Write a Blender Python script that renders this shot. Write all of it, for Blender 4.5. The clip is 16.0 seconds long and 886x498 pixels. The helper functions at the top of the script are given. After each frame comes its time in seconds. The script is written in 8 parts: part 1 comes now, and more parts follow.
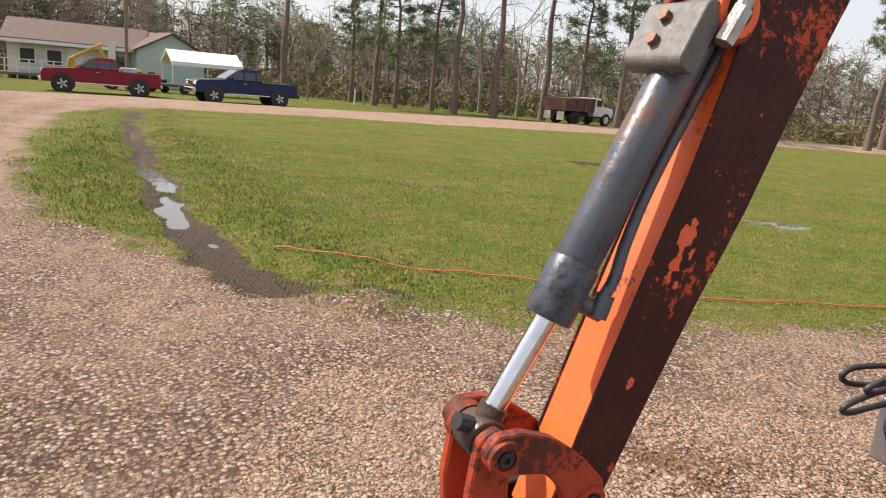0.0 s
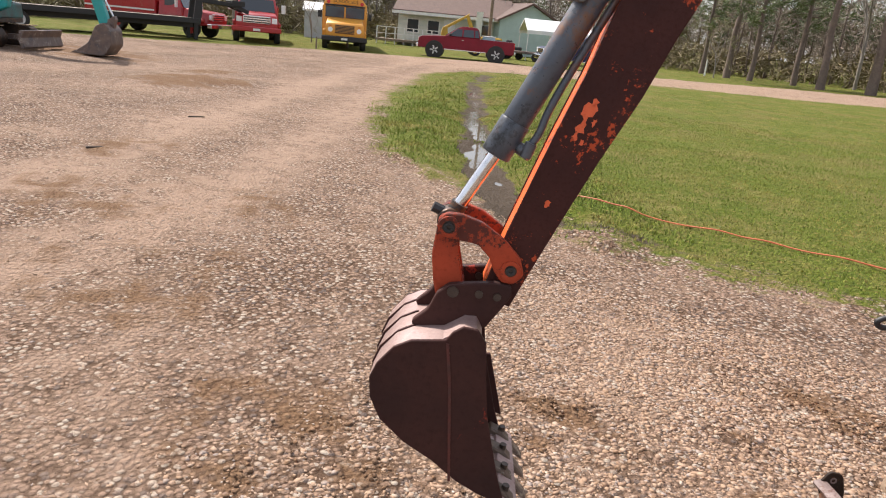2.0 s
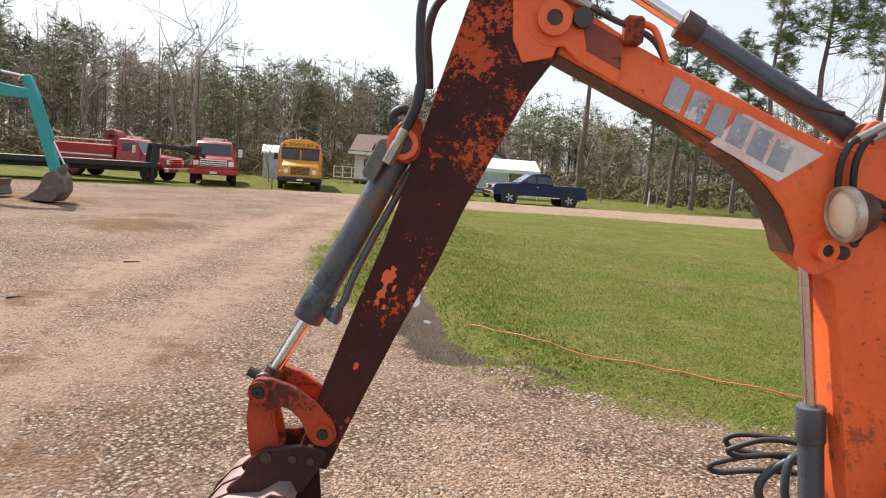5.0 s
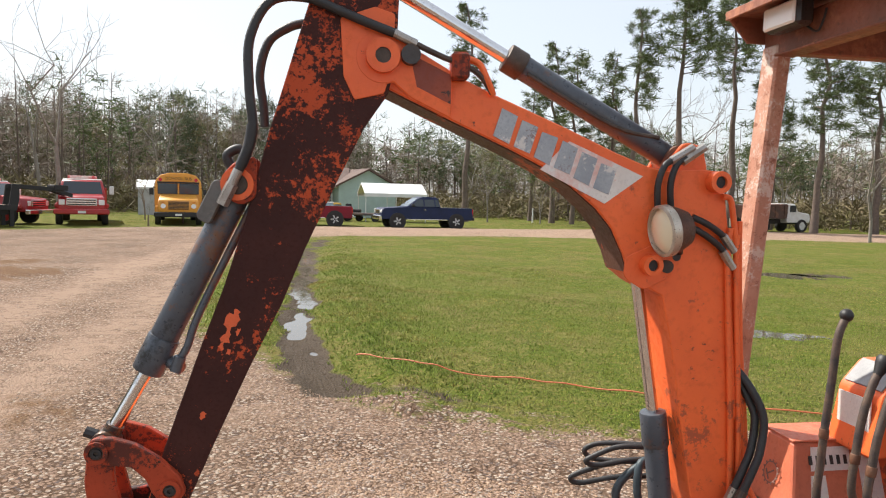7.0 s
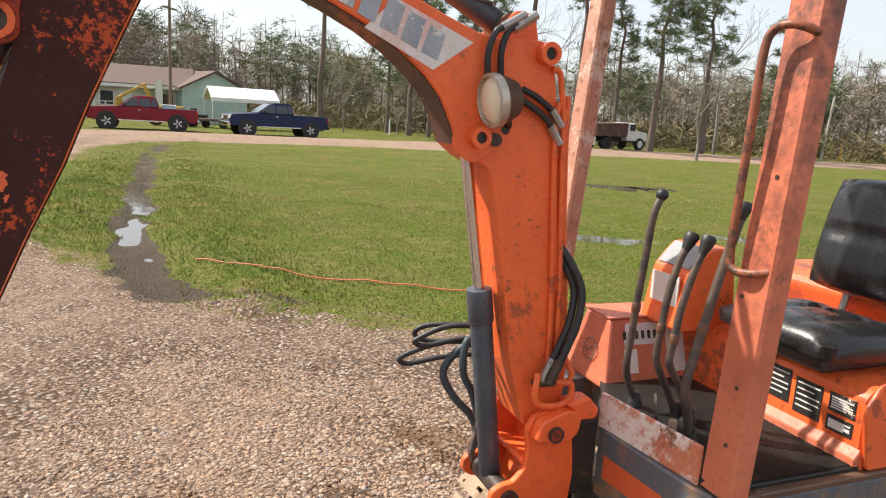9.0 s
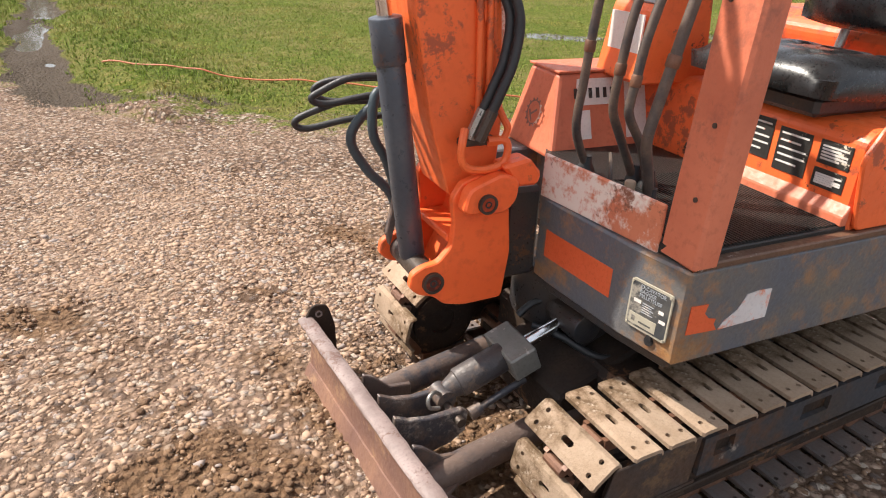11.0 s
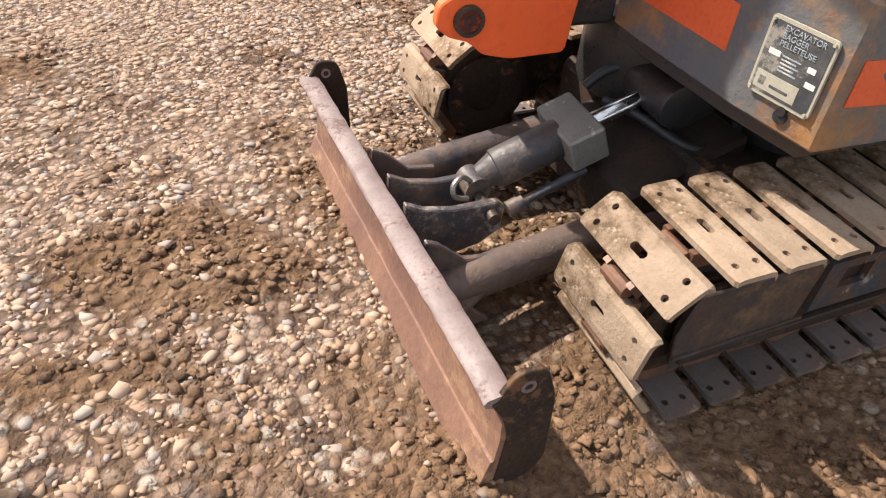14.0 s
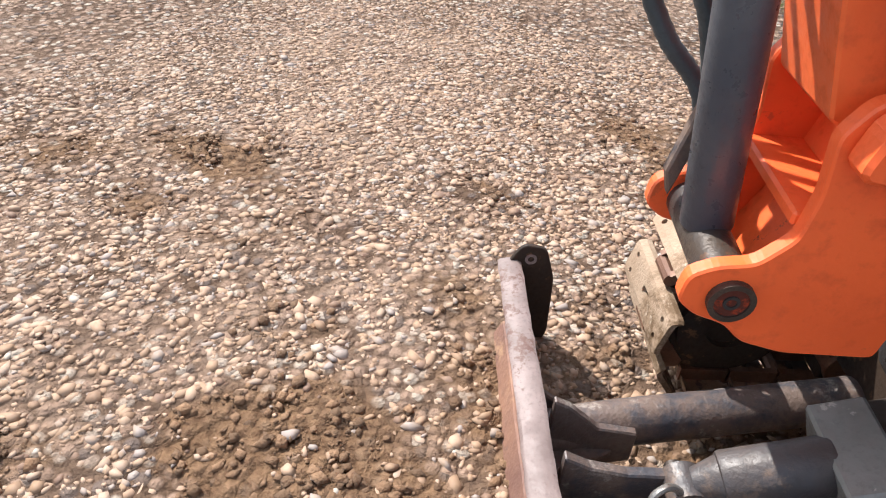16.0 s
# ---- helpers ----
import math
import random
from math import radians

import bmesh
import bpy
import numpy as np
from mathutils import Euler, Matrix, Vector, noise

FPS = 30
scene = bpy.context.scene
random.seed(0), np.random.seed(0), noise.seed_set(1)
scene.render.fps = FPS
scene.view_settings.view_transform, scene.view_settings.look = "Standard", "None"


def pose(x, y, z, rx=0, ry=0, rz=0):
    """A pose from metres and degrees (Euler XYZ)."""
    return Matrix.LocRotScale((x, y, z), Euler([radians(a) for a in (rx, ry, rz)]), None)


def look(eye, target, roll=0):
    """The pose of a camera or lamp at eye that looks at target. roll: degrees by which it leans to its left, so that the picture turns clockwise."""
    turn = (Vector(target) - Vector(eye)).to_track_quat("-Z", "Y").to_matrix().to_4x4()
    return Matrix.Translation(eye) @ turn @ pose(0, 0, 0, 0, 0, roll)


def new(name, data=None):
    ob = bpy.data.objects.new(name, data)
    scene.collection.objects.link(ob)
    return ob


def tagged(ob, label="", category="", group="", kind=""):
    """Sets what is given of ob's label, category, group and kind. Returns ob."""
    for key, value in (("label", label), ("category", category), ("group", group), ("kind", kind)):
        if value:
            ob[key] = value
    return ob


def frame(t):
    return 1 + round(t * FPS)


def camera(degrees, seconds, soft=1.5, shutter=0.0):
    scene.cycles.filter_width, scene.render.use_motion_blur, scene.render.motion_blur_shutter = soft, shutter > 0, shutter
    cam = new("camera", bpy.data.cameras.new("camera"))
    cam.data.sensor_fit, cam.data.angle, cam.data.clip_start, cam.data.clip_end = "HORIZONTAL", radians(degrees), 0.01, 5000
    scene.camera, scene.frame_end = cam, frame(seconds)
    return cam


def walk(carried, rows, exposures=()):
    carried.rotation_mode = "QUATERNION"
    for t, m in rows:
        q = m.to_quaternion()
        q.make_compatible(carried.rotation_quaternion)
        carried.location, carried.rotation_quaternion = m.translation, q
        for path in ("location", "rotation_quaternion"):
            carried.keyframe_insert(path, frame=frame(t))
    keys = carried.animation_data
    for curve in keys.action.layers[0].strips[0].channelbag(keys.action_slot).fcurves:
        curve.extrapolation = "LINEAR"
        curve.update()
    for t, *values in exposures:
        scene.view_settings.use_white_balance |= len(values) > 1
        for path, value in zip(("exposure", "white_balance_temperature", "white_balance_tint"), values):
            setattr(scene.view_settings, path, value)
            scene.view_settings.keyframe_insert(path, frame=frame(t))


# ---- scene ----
cam = camera(65.1, 16.0, 1.1)
PATH = [
    (0, (0.199, 0.001, 1.711), (0.05, 1.945, 1.266), 5.0),
    (0.5, (0.432, -0.204, 1.74), (-0.048, 1.682, 1.278), 5.6),
    (1, (0.768, -0.321, 1.728), (-0.034, 1.459, 1.294), 7.0),
    (1.5, (1.014, -0.466, 1.701), (0.054, 1.219, 1.215), 6.3),
    (2, (1.183, -0.549, 1.677), (0.173, 1.067, 1.071), 5.5),
    (2.5, (1.287, -0.58, 1.688), (0.233, 1.025, 1.127), 7.5),
    (3, (1.385, -0.554, 1.676), (0.288, 1.007, 1.077), 6.7),
    (3.5, (1.456, -0.503, 1.711), (0.385, 1.101, 1.182), 5.5),
    (4, (1.501, -0.444, 1.751), (0.459, 1.215, 1.347), 4.9),
    (4.2, (1.514, -0.423, 1.764), (0.478, 1.25, 1.404), 4.9),
    (6.3, (1.643, -0.351, 1.854), (0.807, 1.461, 1.717), 2.1),
    (6.5, (1.657, -0.342, 1.854), (0.854, 1.485, 1.717), 1.8),
    (7, (1.682, -0.328, 1.847), (0.962, 1.532, 1.7), 1.5),
    (7.5, (1.712, -0.317, 1.835), (1.078, 1.573, 1.673), 1.6),
    (8, (1.738, -0.304, 1.807), (1.211, 1.612, 1.58), 2.3),
    (8.5, (1.753, -0.281, 1.767), (1.377, 1.658, 1.452), 2.4),
    (8.7, (1.75, -0.254, 1.75), (1.403, 1.686, 1.411), 2.9),
    (10.8, (1.817, 0.168, 1.446), (1.69, 2.005, 0.666), 3.4),
    (11, (1.839, 0.207, 1.408), (1.694, 2.011, 0.557), 3.1),
    (11.5, (1.862, 0.277, 1.324), (1.734, 1.999, 0.315), 3.3),
    (12, (1.869, 0.324, 1.244), (1.717, 1.966, 0.114), 3.9),
    (12.5, (1.887, 0.367, 1.198), (1.687, 1.991, 0.047), 3.1),
    (13, (1.917, 0.421, 1.16), (1.65, 2.019, -0.012), 3.0),
    (13.5, (1.912, 0.479, 1.115), (1.667, 2.061, -0.085), 4.6),
    (14, (1.867, 0.579, 1.057), (1.634, 2.082, -0.242), 4.8),
    (14.5, (1.814, 0.697, 1.058), (1.566, 2.182, -0.258), 5.4),
    (15, (1.795, 0.822, 1.089), (1.437, 2.316, -0.192), 4.1),
    (15.5, (1.784, 0.955, 1.066), (1.168, 2.367, -0.21), 3.7),
    (16, (1.728, 1.057, 1.097), (0.894, 2.42, -0.107), 4.5),
]
walk(cam, [(t, look(eye, target, roll)) for t, eye, target, roll in PATH],
     exposures=((0.0, 0.40, 6500, 15), (0.5, 0.46, 6450, 14), (4.0, 0.48, 6300, 13), (8.0, 0.47, 6350, 9), (11.0, 0.64, 6400, 11), (13.0, 0.66, 6350, 11), (14.0, 0.68, 6300, 11), (15.2, 0.74, 6000, 10), (16.0, 0.74, 5850, 9)))

# ---- world, sun ----
world = bpy.data.worlds.new("sky")
scene.world = world
world.use_nodes = True
wn = world.node_tree.nodes
SUN_DIR = Vector((-0.655, 0.139, 0.743)).normalized()      # towards the sun
sky = wn.new("ShaderNodeTexSky")
sky.sky_type, sky.sun_disc = "NISHITA", False
sky.sun_elevation = math.asin(SUN_DIR.z)
sky.sun_rotation = math.atan2(SUN_DIR.x, SUN_DIR.y)
sky.air_density, sky.dust_density, sky.ozone_density = 1.0, 2.5, 1.0
wn["Background"].inputs["Strength"].default_value = 0.15
haze = wn.new("ShaderNodeMix")              # thin bright overcast over the blue
haze.data_type = "RGBA"
haze.inputs[0].default_value, haze.inputs[7].default_value = 0.62, (4.9, 4.9, 4.85, 1)
world.node_tree.links.new(sky.outputs[0], haze.inputs[6])
world.node_tree.links.new(haze.outputs[2], wn["Background"].inputs[0])
sun = new("sun", bpy.data.lights.new("sun", "SUN"))
sun.data.energy, sun.data.angle, sun.data.color = 5.2, radians(0.9), (1.0, 0.92, 0.80)
sun.matrix_world = look(SUN_DIR * 60, (0, 0, 0))


# ---- materials ----
def node_mat(name):
    m = bpy.data.materials.new(name)
    m.use_nodes = True
    return m, m.node_tree.nodes, m.node_tree.links, m.node_tree.nodes["Principled BSDF"]


def rgba(c):
    return (c[0], c[1], c[2], 1.0)


def noise_node(n, k, coord, scale, detail=6, rough=0.6):
    t = n.new("ShaderNodeTexNoise")
    t.inputs["Scale"].default_value, t.inputs["Detail"].default_value, t.inputs["Roughness"].default_value = scale, detail, rough
    k.new(coord, t.inputs["Vector"])
    return t


def ramp(n, k, value, a, b):
    r = n.new("ShaderNodeMapRange")
    r.inputs["From Min"].default_value, r.inputs["From Max"].default_value = a, b
    k.new(value, r.inputs["Value"])
    return r.outputs["Result"]


def blend(n, k, fac, a, b):
    m = n.new("ShaderNodeMix")
    m.data_type = "RGBA"
    k.new(fac, m.inputs[0])
    for sock, c in ((m.inputs[6], a), (m.inputs[7], b)):
        if isinstance(c, tuple):
            sock.default_value = rgba(c)
        else:
            k.new(c, sock)
    return m.outputs[2]


def surface(name, base, dark, rough=0.6, metal=0.0, scale=6.0, bump=0.15, wear=None, wear_at=0.6, wear_scale=9.0, wear2=None, wear2_at=0.66, coat=0.0, spread=0.04, per_object=0.0, island=0.0, high=None):
    """Two-scale mottled surface with optional patches of worn-off colour."""
    m, n, k, p = node_mat(name)
    coord = n.new("ShaderNodeTexCoord").outputs["Object"]
    big, fine = noise_node(n, k, coord, scale), noise_node(n, k, coord, scale * 14, 4)
    col = blend(n, k, ramp(n, k, big.outputs[0], 0.36, 0.66), base, dark)
    mid = tuple(0.5 * (a + b) * 0.8 for a, b in zip(base, dark))
    col = blend(n, k, ramp(n, k, fine.outputs[0], 0.52, 0.8), col, mid)
    height = fine.outputs[0]
    def patches(freq, at):
        a, b = noise_node(n, k, coord, freq * 4.5, 8, 0.72), noise_node(n, k, coord, freq * 0.55, 3, 0.5)
        q = n.new("ShaderNodeMath")
        q.operation = "MULTIPLY_ADD"
        k.new(a.outputs[0], q.inputs[0])
        q.inputs[1].default_value = 0.5
        if high:                            # more wear between two heights
            xyz = n.new("ShaderNodeSeparateXYZ")
            k.new(coord, xyz.inputs[0])
            lift = ramp(n, k, xyz.outputs[2], high[0], high[1])
            lift.node.inputs["To Max"].default_value = high[2]
            lift.node.inputs["To Min"].default_value = high[3]
        half = n.new("ShaderNodeMath")
        half.operation = "MULTIPLY"
        half.inputs[1].default_value = 0.5
        k.new(b.outputs[0], half.inputs[0])
        k.new(half.outputs[0], q.inputs[2])
        if high:
            s = n.new("ShaderNodeMath")
            k.new(q.outputs[0], s.inputs[0])
            k.new(lift, s.inputs[1])
            q = s
        lo = 0.5 + (at - 0.5) * 0.55
        return ramp(n, k, q.outputs[0], lo, lo + spread * 0.6)

    if wear:
        col = blend(n, k, patches(wear_scale, wear_at), col, wear)
    if wear2:
        col = blend(n, k, patches(wear_scale * 2.3, wear2_at), col, wear2)
    if per_object or island:
        src = n.new("ShaderNodeObjectInfo").outputs["Random"] if per_object else n.new("ShaderNodeNewGeometry").outputs["Random Per Island"]
        hsv = n.new("ShaderNodeHueSaturation")
        k.new(ramp(n, k, src, -0.0001, 1.0), hsv.inputs["Value"])
        r = hsv.inputs["Value"].links[0].from_node
        amt = per_object or island
        r.inputs["To Min"].default_value, r.inputs["To Max"].default_value = 1 - amt, 1 + amt
        k.new(col, hsv.inputs["Color"])
        col = hsv.outputs[0]
    k.new(col, p.inputs["Base Color"])
    p.inputs["Metallic"].default_value = metal
    rr = ramp(n, k, fine.outputs[0], 0.3, 0.7)
    rr.node.inputs["To Min"].default_value, rr.node.inputs["To Max"].default_value = max(rough - 0.12, 0.04), min(rough + 0.12, 1)
    k.new(rr, p.inputs["Roughness"])
    p.inputs["Coat Weight"].default_value = coat
    if bump:
        b = n.new("ShaderNodeBump")
        b.inputs["Strength"].default_value, b.inputs["Distance"].default_value = bump, 0.01
        k.new(height, b.inputs["Height"])
        k.new(b.outputs[0], p.inputs["Normal"])
    return m


def plain(name, color, rough=0.5, metal=0.0, coat=0.0, trans=0.0):
    m, n, k, p = node_mat(name)
    p.inputs["Base Color"].default_value = rgba(color)
    p.inputs["Roughness"].default_value, p.inputs["Metallic"].default_value = rough, metal
    p.inputs["Coat Weight"].default_value, p.inputs["Transmission Weight"].default_value = coat, trans
    return m


SPECKLED = surface("speckled_faded_paint", (0.50, 0.27, 0.185), (0.42, 0.19, 0.12), 0.6, scale=5, wear=(0.58, 0.47, 0.40), wear_at=0.53, wear_scale=22, spread=0.1, wear2=(0.24, 0.09, 0.05), wear2_at=0.58)
ORANGE = surface("orange_paint", (0.92, 0.165, 0.036), (0.74, 0.12, 0.03), 0.46, scale=2.6, wear=(0.40, 0.085, 0.035), wear_at=0.62, wear_scale=4, wear2=(0.05, 0.025, 0.02), wear2_at=0.69)
BRIGHT = surface("bright_orange_paint", (0.95, 0.150, 0.034), (0.82, 0.118, 0.028), 0.45, scale=2.6, wear=(0.60, 0.11, 0.035), wear_at=0.64, wear_scale=5, wear2=(0.06, 0.03, 0.025), wear2_at=0.80)
FADED = surface("faded_orange_paint", (0.64, 0.19, 0.10), (0.50, 0.13, 0.065), 0.5, scale=3.5, wear=(0.27, 0.085, 0.05), wear_at=0.56, wear_scale=3.5, spread=0.2, wear2=(0.10, 0.045, 0.03), wear2_at=0.70, high=(0.95, 1.25, 0.085, -0.02))
RUSTY_SIDE = surface("rust_brown_paint", (0.060, 0.020, 0.016), (0.042, 0.015, 0.013), 0.62, wear=(0.46, 0.075, 0.026), wear_at=0.58, wear_scale=12, wear2=(0.34, 0.055, 0.02), wear2_at=0.62, high=(1.75, 2.1, 0.022, -0.035))
BLACK_STEEL = surface("black_worn_steel", (0.038, 0.040, 0.046), (0.07, 0.052, 0.04), 0.36, 0.25, wear=(0.13, 0.065, 0.035), wear_at=0.6, wear_scale=8)
DECK_STEEL = surface("dark_blue_deck_steel", (0.105, 0.118, 0.142), (0.16, 0.145, 0.122), 0.42, 0.05, scale=6.0, bump=0.25, wear=(0.36, 0.185, 0.072), wear_at=0.49, wear_scale=4.2, spread=0.22, wear2=(0.25, 0.115, 0.045), wear2_at=0.55)
GREY_CYL = surface("slate_grey_paint", (0.056, 0.068, 0.09), (0.10, 0.11, 0.125), 0.36, 0.15, scale=4, wear=(0.16, 0.075, 0.04), wear_at=0.585, wear_scale=4, spread=0.14, wear2=(0.02, 0.02, 0.02), wear2_at=0.64)
CHROME = surface("chrome_rod", (0.75, 0.75, 0.76), (0.65, 0.65, 0.66), 0.16, 1.0, bump=0.02)
PIN_STEEL = surface("pin_steel", (0.10, 0.075, 0.06), (0.05, 0.04, 0.035), 0.5, 0.5, scale=20)
BLADE_RUST = surface("rusty_blade_steel", (0.27, 0.145, 0.095), (0.17, 0.09, 0.07), 0.6, 0.05, scale=4, bump=0.3, wear=(0.36, 0.22, 0.13), wear_at=0.55, wear_scale=5, spread=0.16, wear2=(0.10, 0.055, 0.045), wear2_at=0.62)
BLADE_EDGE = surface("worn_blade_edge", (0.27, 0.205, 0.19), (0.16, 0.115, 0.105), 0.6, 0.0, scale=9, wear=(0.13, 0.07, 0.055), wear_at=0.6, wear_scale=14, spread=0.1)
ARM_STEEL = surface("dirty_arm_steel", (0.105, 0.075, 0.066), (0.165, 0.115, 0.09), 0.52, 0.1, scale=5, bump=0.3, wear=(0.055, 0.052, 0.06), wear_at=0.56, wear_scale=5, spread=0.15, wear2=(0.34, 0.29, 0.25), wear2_at=0.60)
SHOE = surface("muddy_track_steel", (0.37, 0.275, 0.198), (0.25, 0.172, 0.112), 0.72, 0.05, scale=9, bump=0.35, wear=(0.13, 0.083, 0.048), wear_at=0.525, wear_scale=6, spread=0.14, wear2=(0.44, 0.36, 0.28), wear2_at=0.66, per_object=0.16)
TRACK_DARK = surface("track_grease_rust", (0.030, 0.023, 0.02), (0.055, 0.036, 0.025), 0.65, 0.1, scale=8, wear=(0.14, 0.075, 0.042), wear_at=0.6, wear_scale=9, spread=0.08)
LINK_RUST = surface("rusty_roller", (0.22, 0.11, 0.065), (0.12, 0.06, 0.04), 0.5, 0.3, scale=12)
BUCKET_SIDE = surface("dark_bucket_steel", (0.060, 0.025, 0.021), (0.036, 0.018, 0.017), 0.55, 0.1, scale=4, wear=(0.28, 0.04, 0.025), wear_at=0.67, wear_scale=5)
BUCKET_BACK = surface("polished_bucket_steel", (0.42, 0.31, 0.29), (0.30, 0.20, 0.18), 0.42, 0.35, scale=6, wear=(0.16, 0.08, 0.07), wear_at=0.62, wear_scale=9, spread=0.08)
LINK_ORANGE = surface("worn_orange_linkage", (0.40, 0.062, 0.026), (0.27, 0.044, 0.021), 0.5, wear=(0.10, 0.03, 0.022), wear_at=0.52, wear_scale=11, spread=0.06, wear2=(0.05, 0.025, 0.02))
RAM_STEEL = surface("oily_ram_steel", (0.072, 0.056, 0.050), (0.050, 0.054, 0.066), 0.5, 0.1, scale=5, bump=0.25, wear=(0.15, 0.105, 0.08), wear_at=0.58, wear_scale=6, spread=0.12)
RUBBER = surface("black_rubber", (0.018, 0.018, 0.02), (0.03, 0.03, 0.031), 0.5, scale=14)
BLUE_HOSE = surface("blue_grey_hose", (0.05, 0.075, 0.09), (0.035, 0.05, 0.06), 0.45, scale=14)
VINYL = surface("black_vinyl", (0.012, 0.012, 0.013), (0.018, 0.018, 0.019), 0.32, scale=10, bump=0.05)
STEEL_LEVER = surface("bare_lever_steel", (0.17, 0.125, 0.095), (0.06, 0.055, 0.058), 0.5, 0.4, scale=16)
FITTING = surface("zinc_fitting", (0.45, 0.43, 0.40), (0.3, 0.27, 0.24), 0.35, 0.8, scale=20)
MESH_FLOOR = surface("black_expanded_floor", (0.02, 0.02, 0.02), (0.03, 0.028, 0.025), 0.45, 0.3, scale=20, wear=(0.10, 0.08, 0.06), wear_at=0.66)
WHITE_LABEL = surface("white_sticker", (0.78, 0.76, 0.72), (0.66, 0.60, 0.56), 0.45, scale=8, wear=(0.60, 0.16, 0.07), wear_at=0.66, wear_scale=6)
SILVER_LABEL = surface("peeling_silver_sticker", (0.40, 0.43, 0.46), (0.27, 0.30, 0.34), 0.4, 0.1, scale=9, wear=(0.62, 0.60, 0.57), wear_at=0.60, wear_scale=12, wear2=(0.25, 0.2, 0.2))
BLACK_LABEL = surface("black_sticker", (0.02, 0.02, 0.02), (0.04, 0.035, 0.03), 0.4, scale=8, wear=(0.7, 0.62, 0.5), wear_at=0.63, wear_scale=9)
PLATE_ALU = surface("aluminium_plate", (0.52, 0.49, 0.39), (0.40, 0.37, 0.29), 0.45, 0.1, scale=10)
PLATE_DARK = surface("dark_plate_print", (0.05, 0.055, 0.06), (0.13, 0.125, 0.115), 0.42, 0.1, scale=14, wear=(0.30, 0.28, 0.24), wear_at=0.60, wear_scale=14, spread=0.1)
GLASS_LENS = plain("lamp_lens", (0.80, 0.72, 0.52), 0.25, 0.0, 0.5)
WHITE_LENS = plain("white_lamp_lens", (0.85, 0.85, 0.82), 0.35, 0.0, 0.3)
BARE_PATCH = surface("bare_orange_patch", (0.75, 0.13, 0.04), (0.66, 0.105, 0.03), 0.5, scale=8)
PINK_STICKER = surface("faded_pink_sticker", (0.74, 0.42, 0.36), (0.70, 0.52, 0.47), 0.5, scale=8, wear=(0.76, 0.72, 0.7), wear_at=0.5, wear_scale=4, spread=0.15)

for dull in (RUSTY_SIDE, BUCKET_SIDE, TRACK_DARK, LINK_ORANGE, SHOE):
    dull.node_tree.nodes["Principled BSDF"].inputs["Specular IOR Level"].default_value = 0.18


# ---- mesh helpers ----
def part(name, bm, material, parent=None, label="", smooth=False, angle=None):
    me = bpy.data.meshes.new(name)
    bm.normal_update()
    bm.to_mesh(me)
    bm.free()
    me.materials.append(material)
    if smooth:
        me.polygons.foreach_set("use_smooth", [True] * len(me.polygons))
        if angle is None:
            angle = 40
        me.set_sharp_from_angle(angle=radians(angle))
    ob = new(name, me)
    if parent:
        ob.parent = parent
    if label:
        ob["label"] = label
    return ob


def thing(name, m, label, category, group=""):
    ob = new(name)
    ob.empty_display_size = 0.2
    ob.matrix_world = m
    return tagged(ob, label, category, group)


def soften(bm, width, segments=1):
    if width:
        edges = [e for e in bm.edges if len(e.link_faces) == 2 and e.calc_face_angle(0) > 0.5]
        bmesh.ops.bevel(bm, geom=edges, offset=width, segments=segments, profile=0.5, affect="EDGES", clamp_overlap=True)
    return bm


def prism(pts, v0, v1, bevel=0.0, bm=None):
    """A plate with the outline pts (u, z), from v0 to v1 across."""
    bm = bm or bmesh.new()
    own = bmesh.new()
    a = [own.verts.new((u, v0, z)) for u, z in pts]
    b = [own.verts.new((u, v1, z)) for u, z in pts]
    own.faces.new(a)
    own.faces.new(b[::-1])
    for i in range(len(pts)):
        j = (i + 1) % len(pts)
        own.faces.new((a[j], a[i], b[i], b[j]))
    bmesh.ops.recalc_face_normals(own, faces=own.faces[:])
    soften(own, bevel)
    return merge(bm, own)


def slab(pts, z0, z1, bevel=0.0, bm=None):
    """A plate with the plan pts (x, y), from z0 to z1."""
    own = prism([(x, y) for x, y in pts], 0, 1, 0)
    for v in own.verts:
        x, k, y = v.co
        v.co = (x, y, z0 + (z1 - z0) * k)
    bmesh.ops.recalc_face_normals(own, faces=own.faces[:])
    soften(own, bevel)
    return merge(bm or bmesh.new(), own)


def merge(bm, own, m=None):
    if m is not None:
        bmesh.ops.transform(own, matrix=m, verts=own.verts[:])
    tmp = bpy.data.meshes.new("tmp")
    own.to_mesh(tmp)
    own.free()
    bm.from_mesh(tmp)
    bpy.data.meshes.remove(tmp)
    return bm


def box(x0, x1, y0, y1, z0, z1, bevel=0.0, bm=None, m=None):
    own = bmesh.new()
    bmesh.ops.create_cube(own, size=1)
    for v in own.verts:
        v.co = ((x0 + x1) / 2 + v.co.x * (x1 - x0), (y0 + y1) / 2 + v.co.y * (y1 - y0), (z0 + z1) / 2 + v.co.z * (z1 - z0))
    soften(own, bevel)
    return merge(bm or bmesh.new(), own, m)


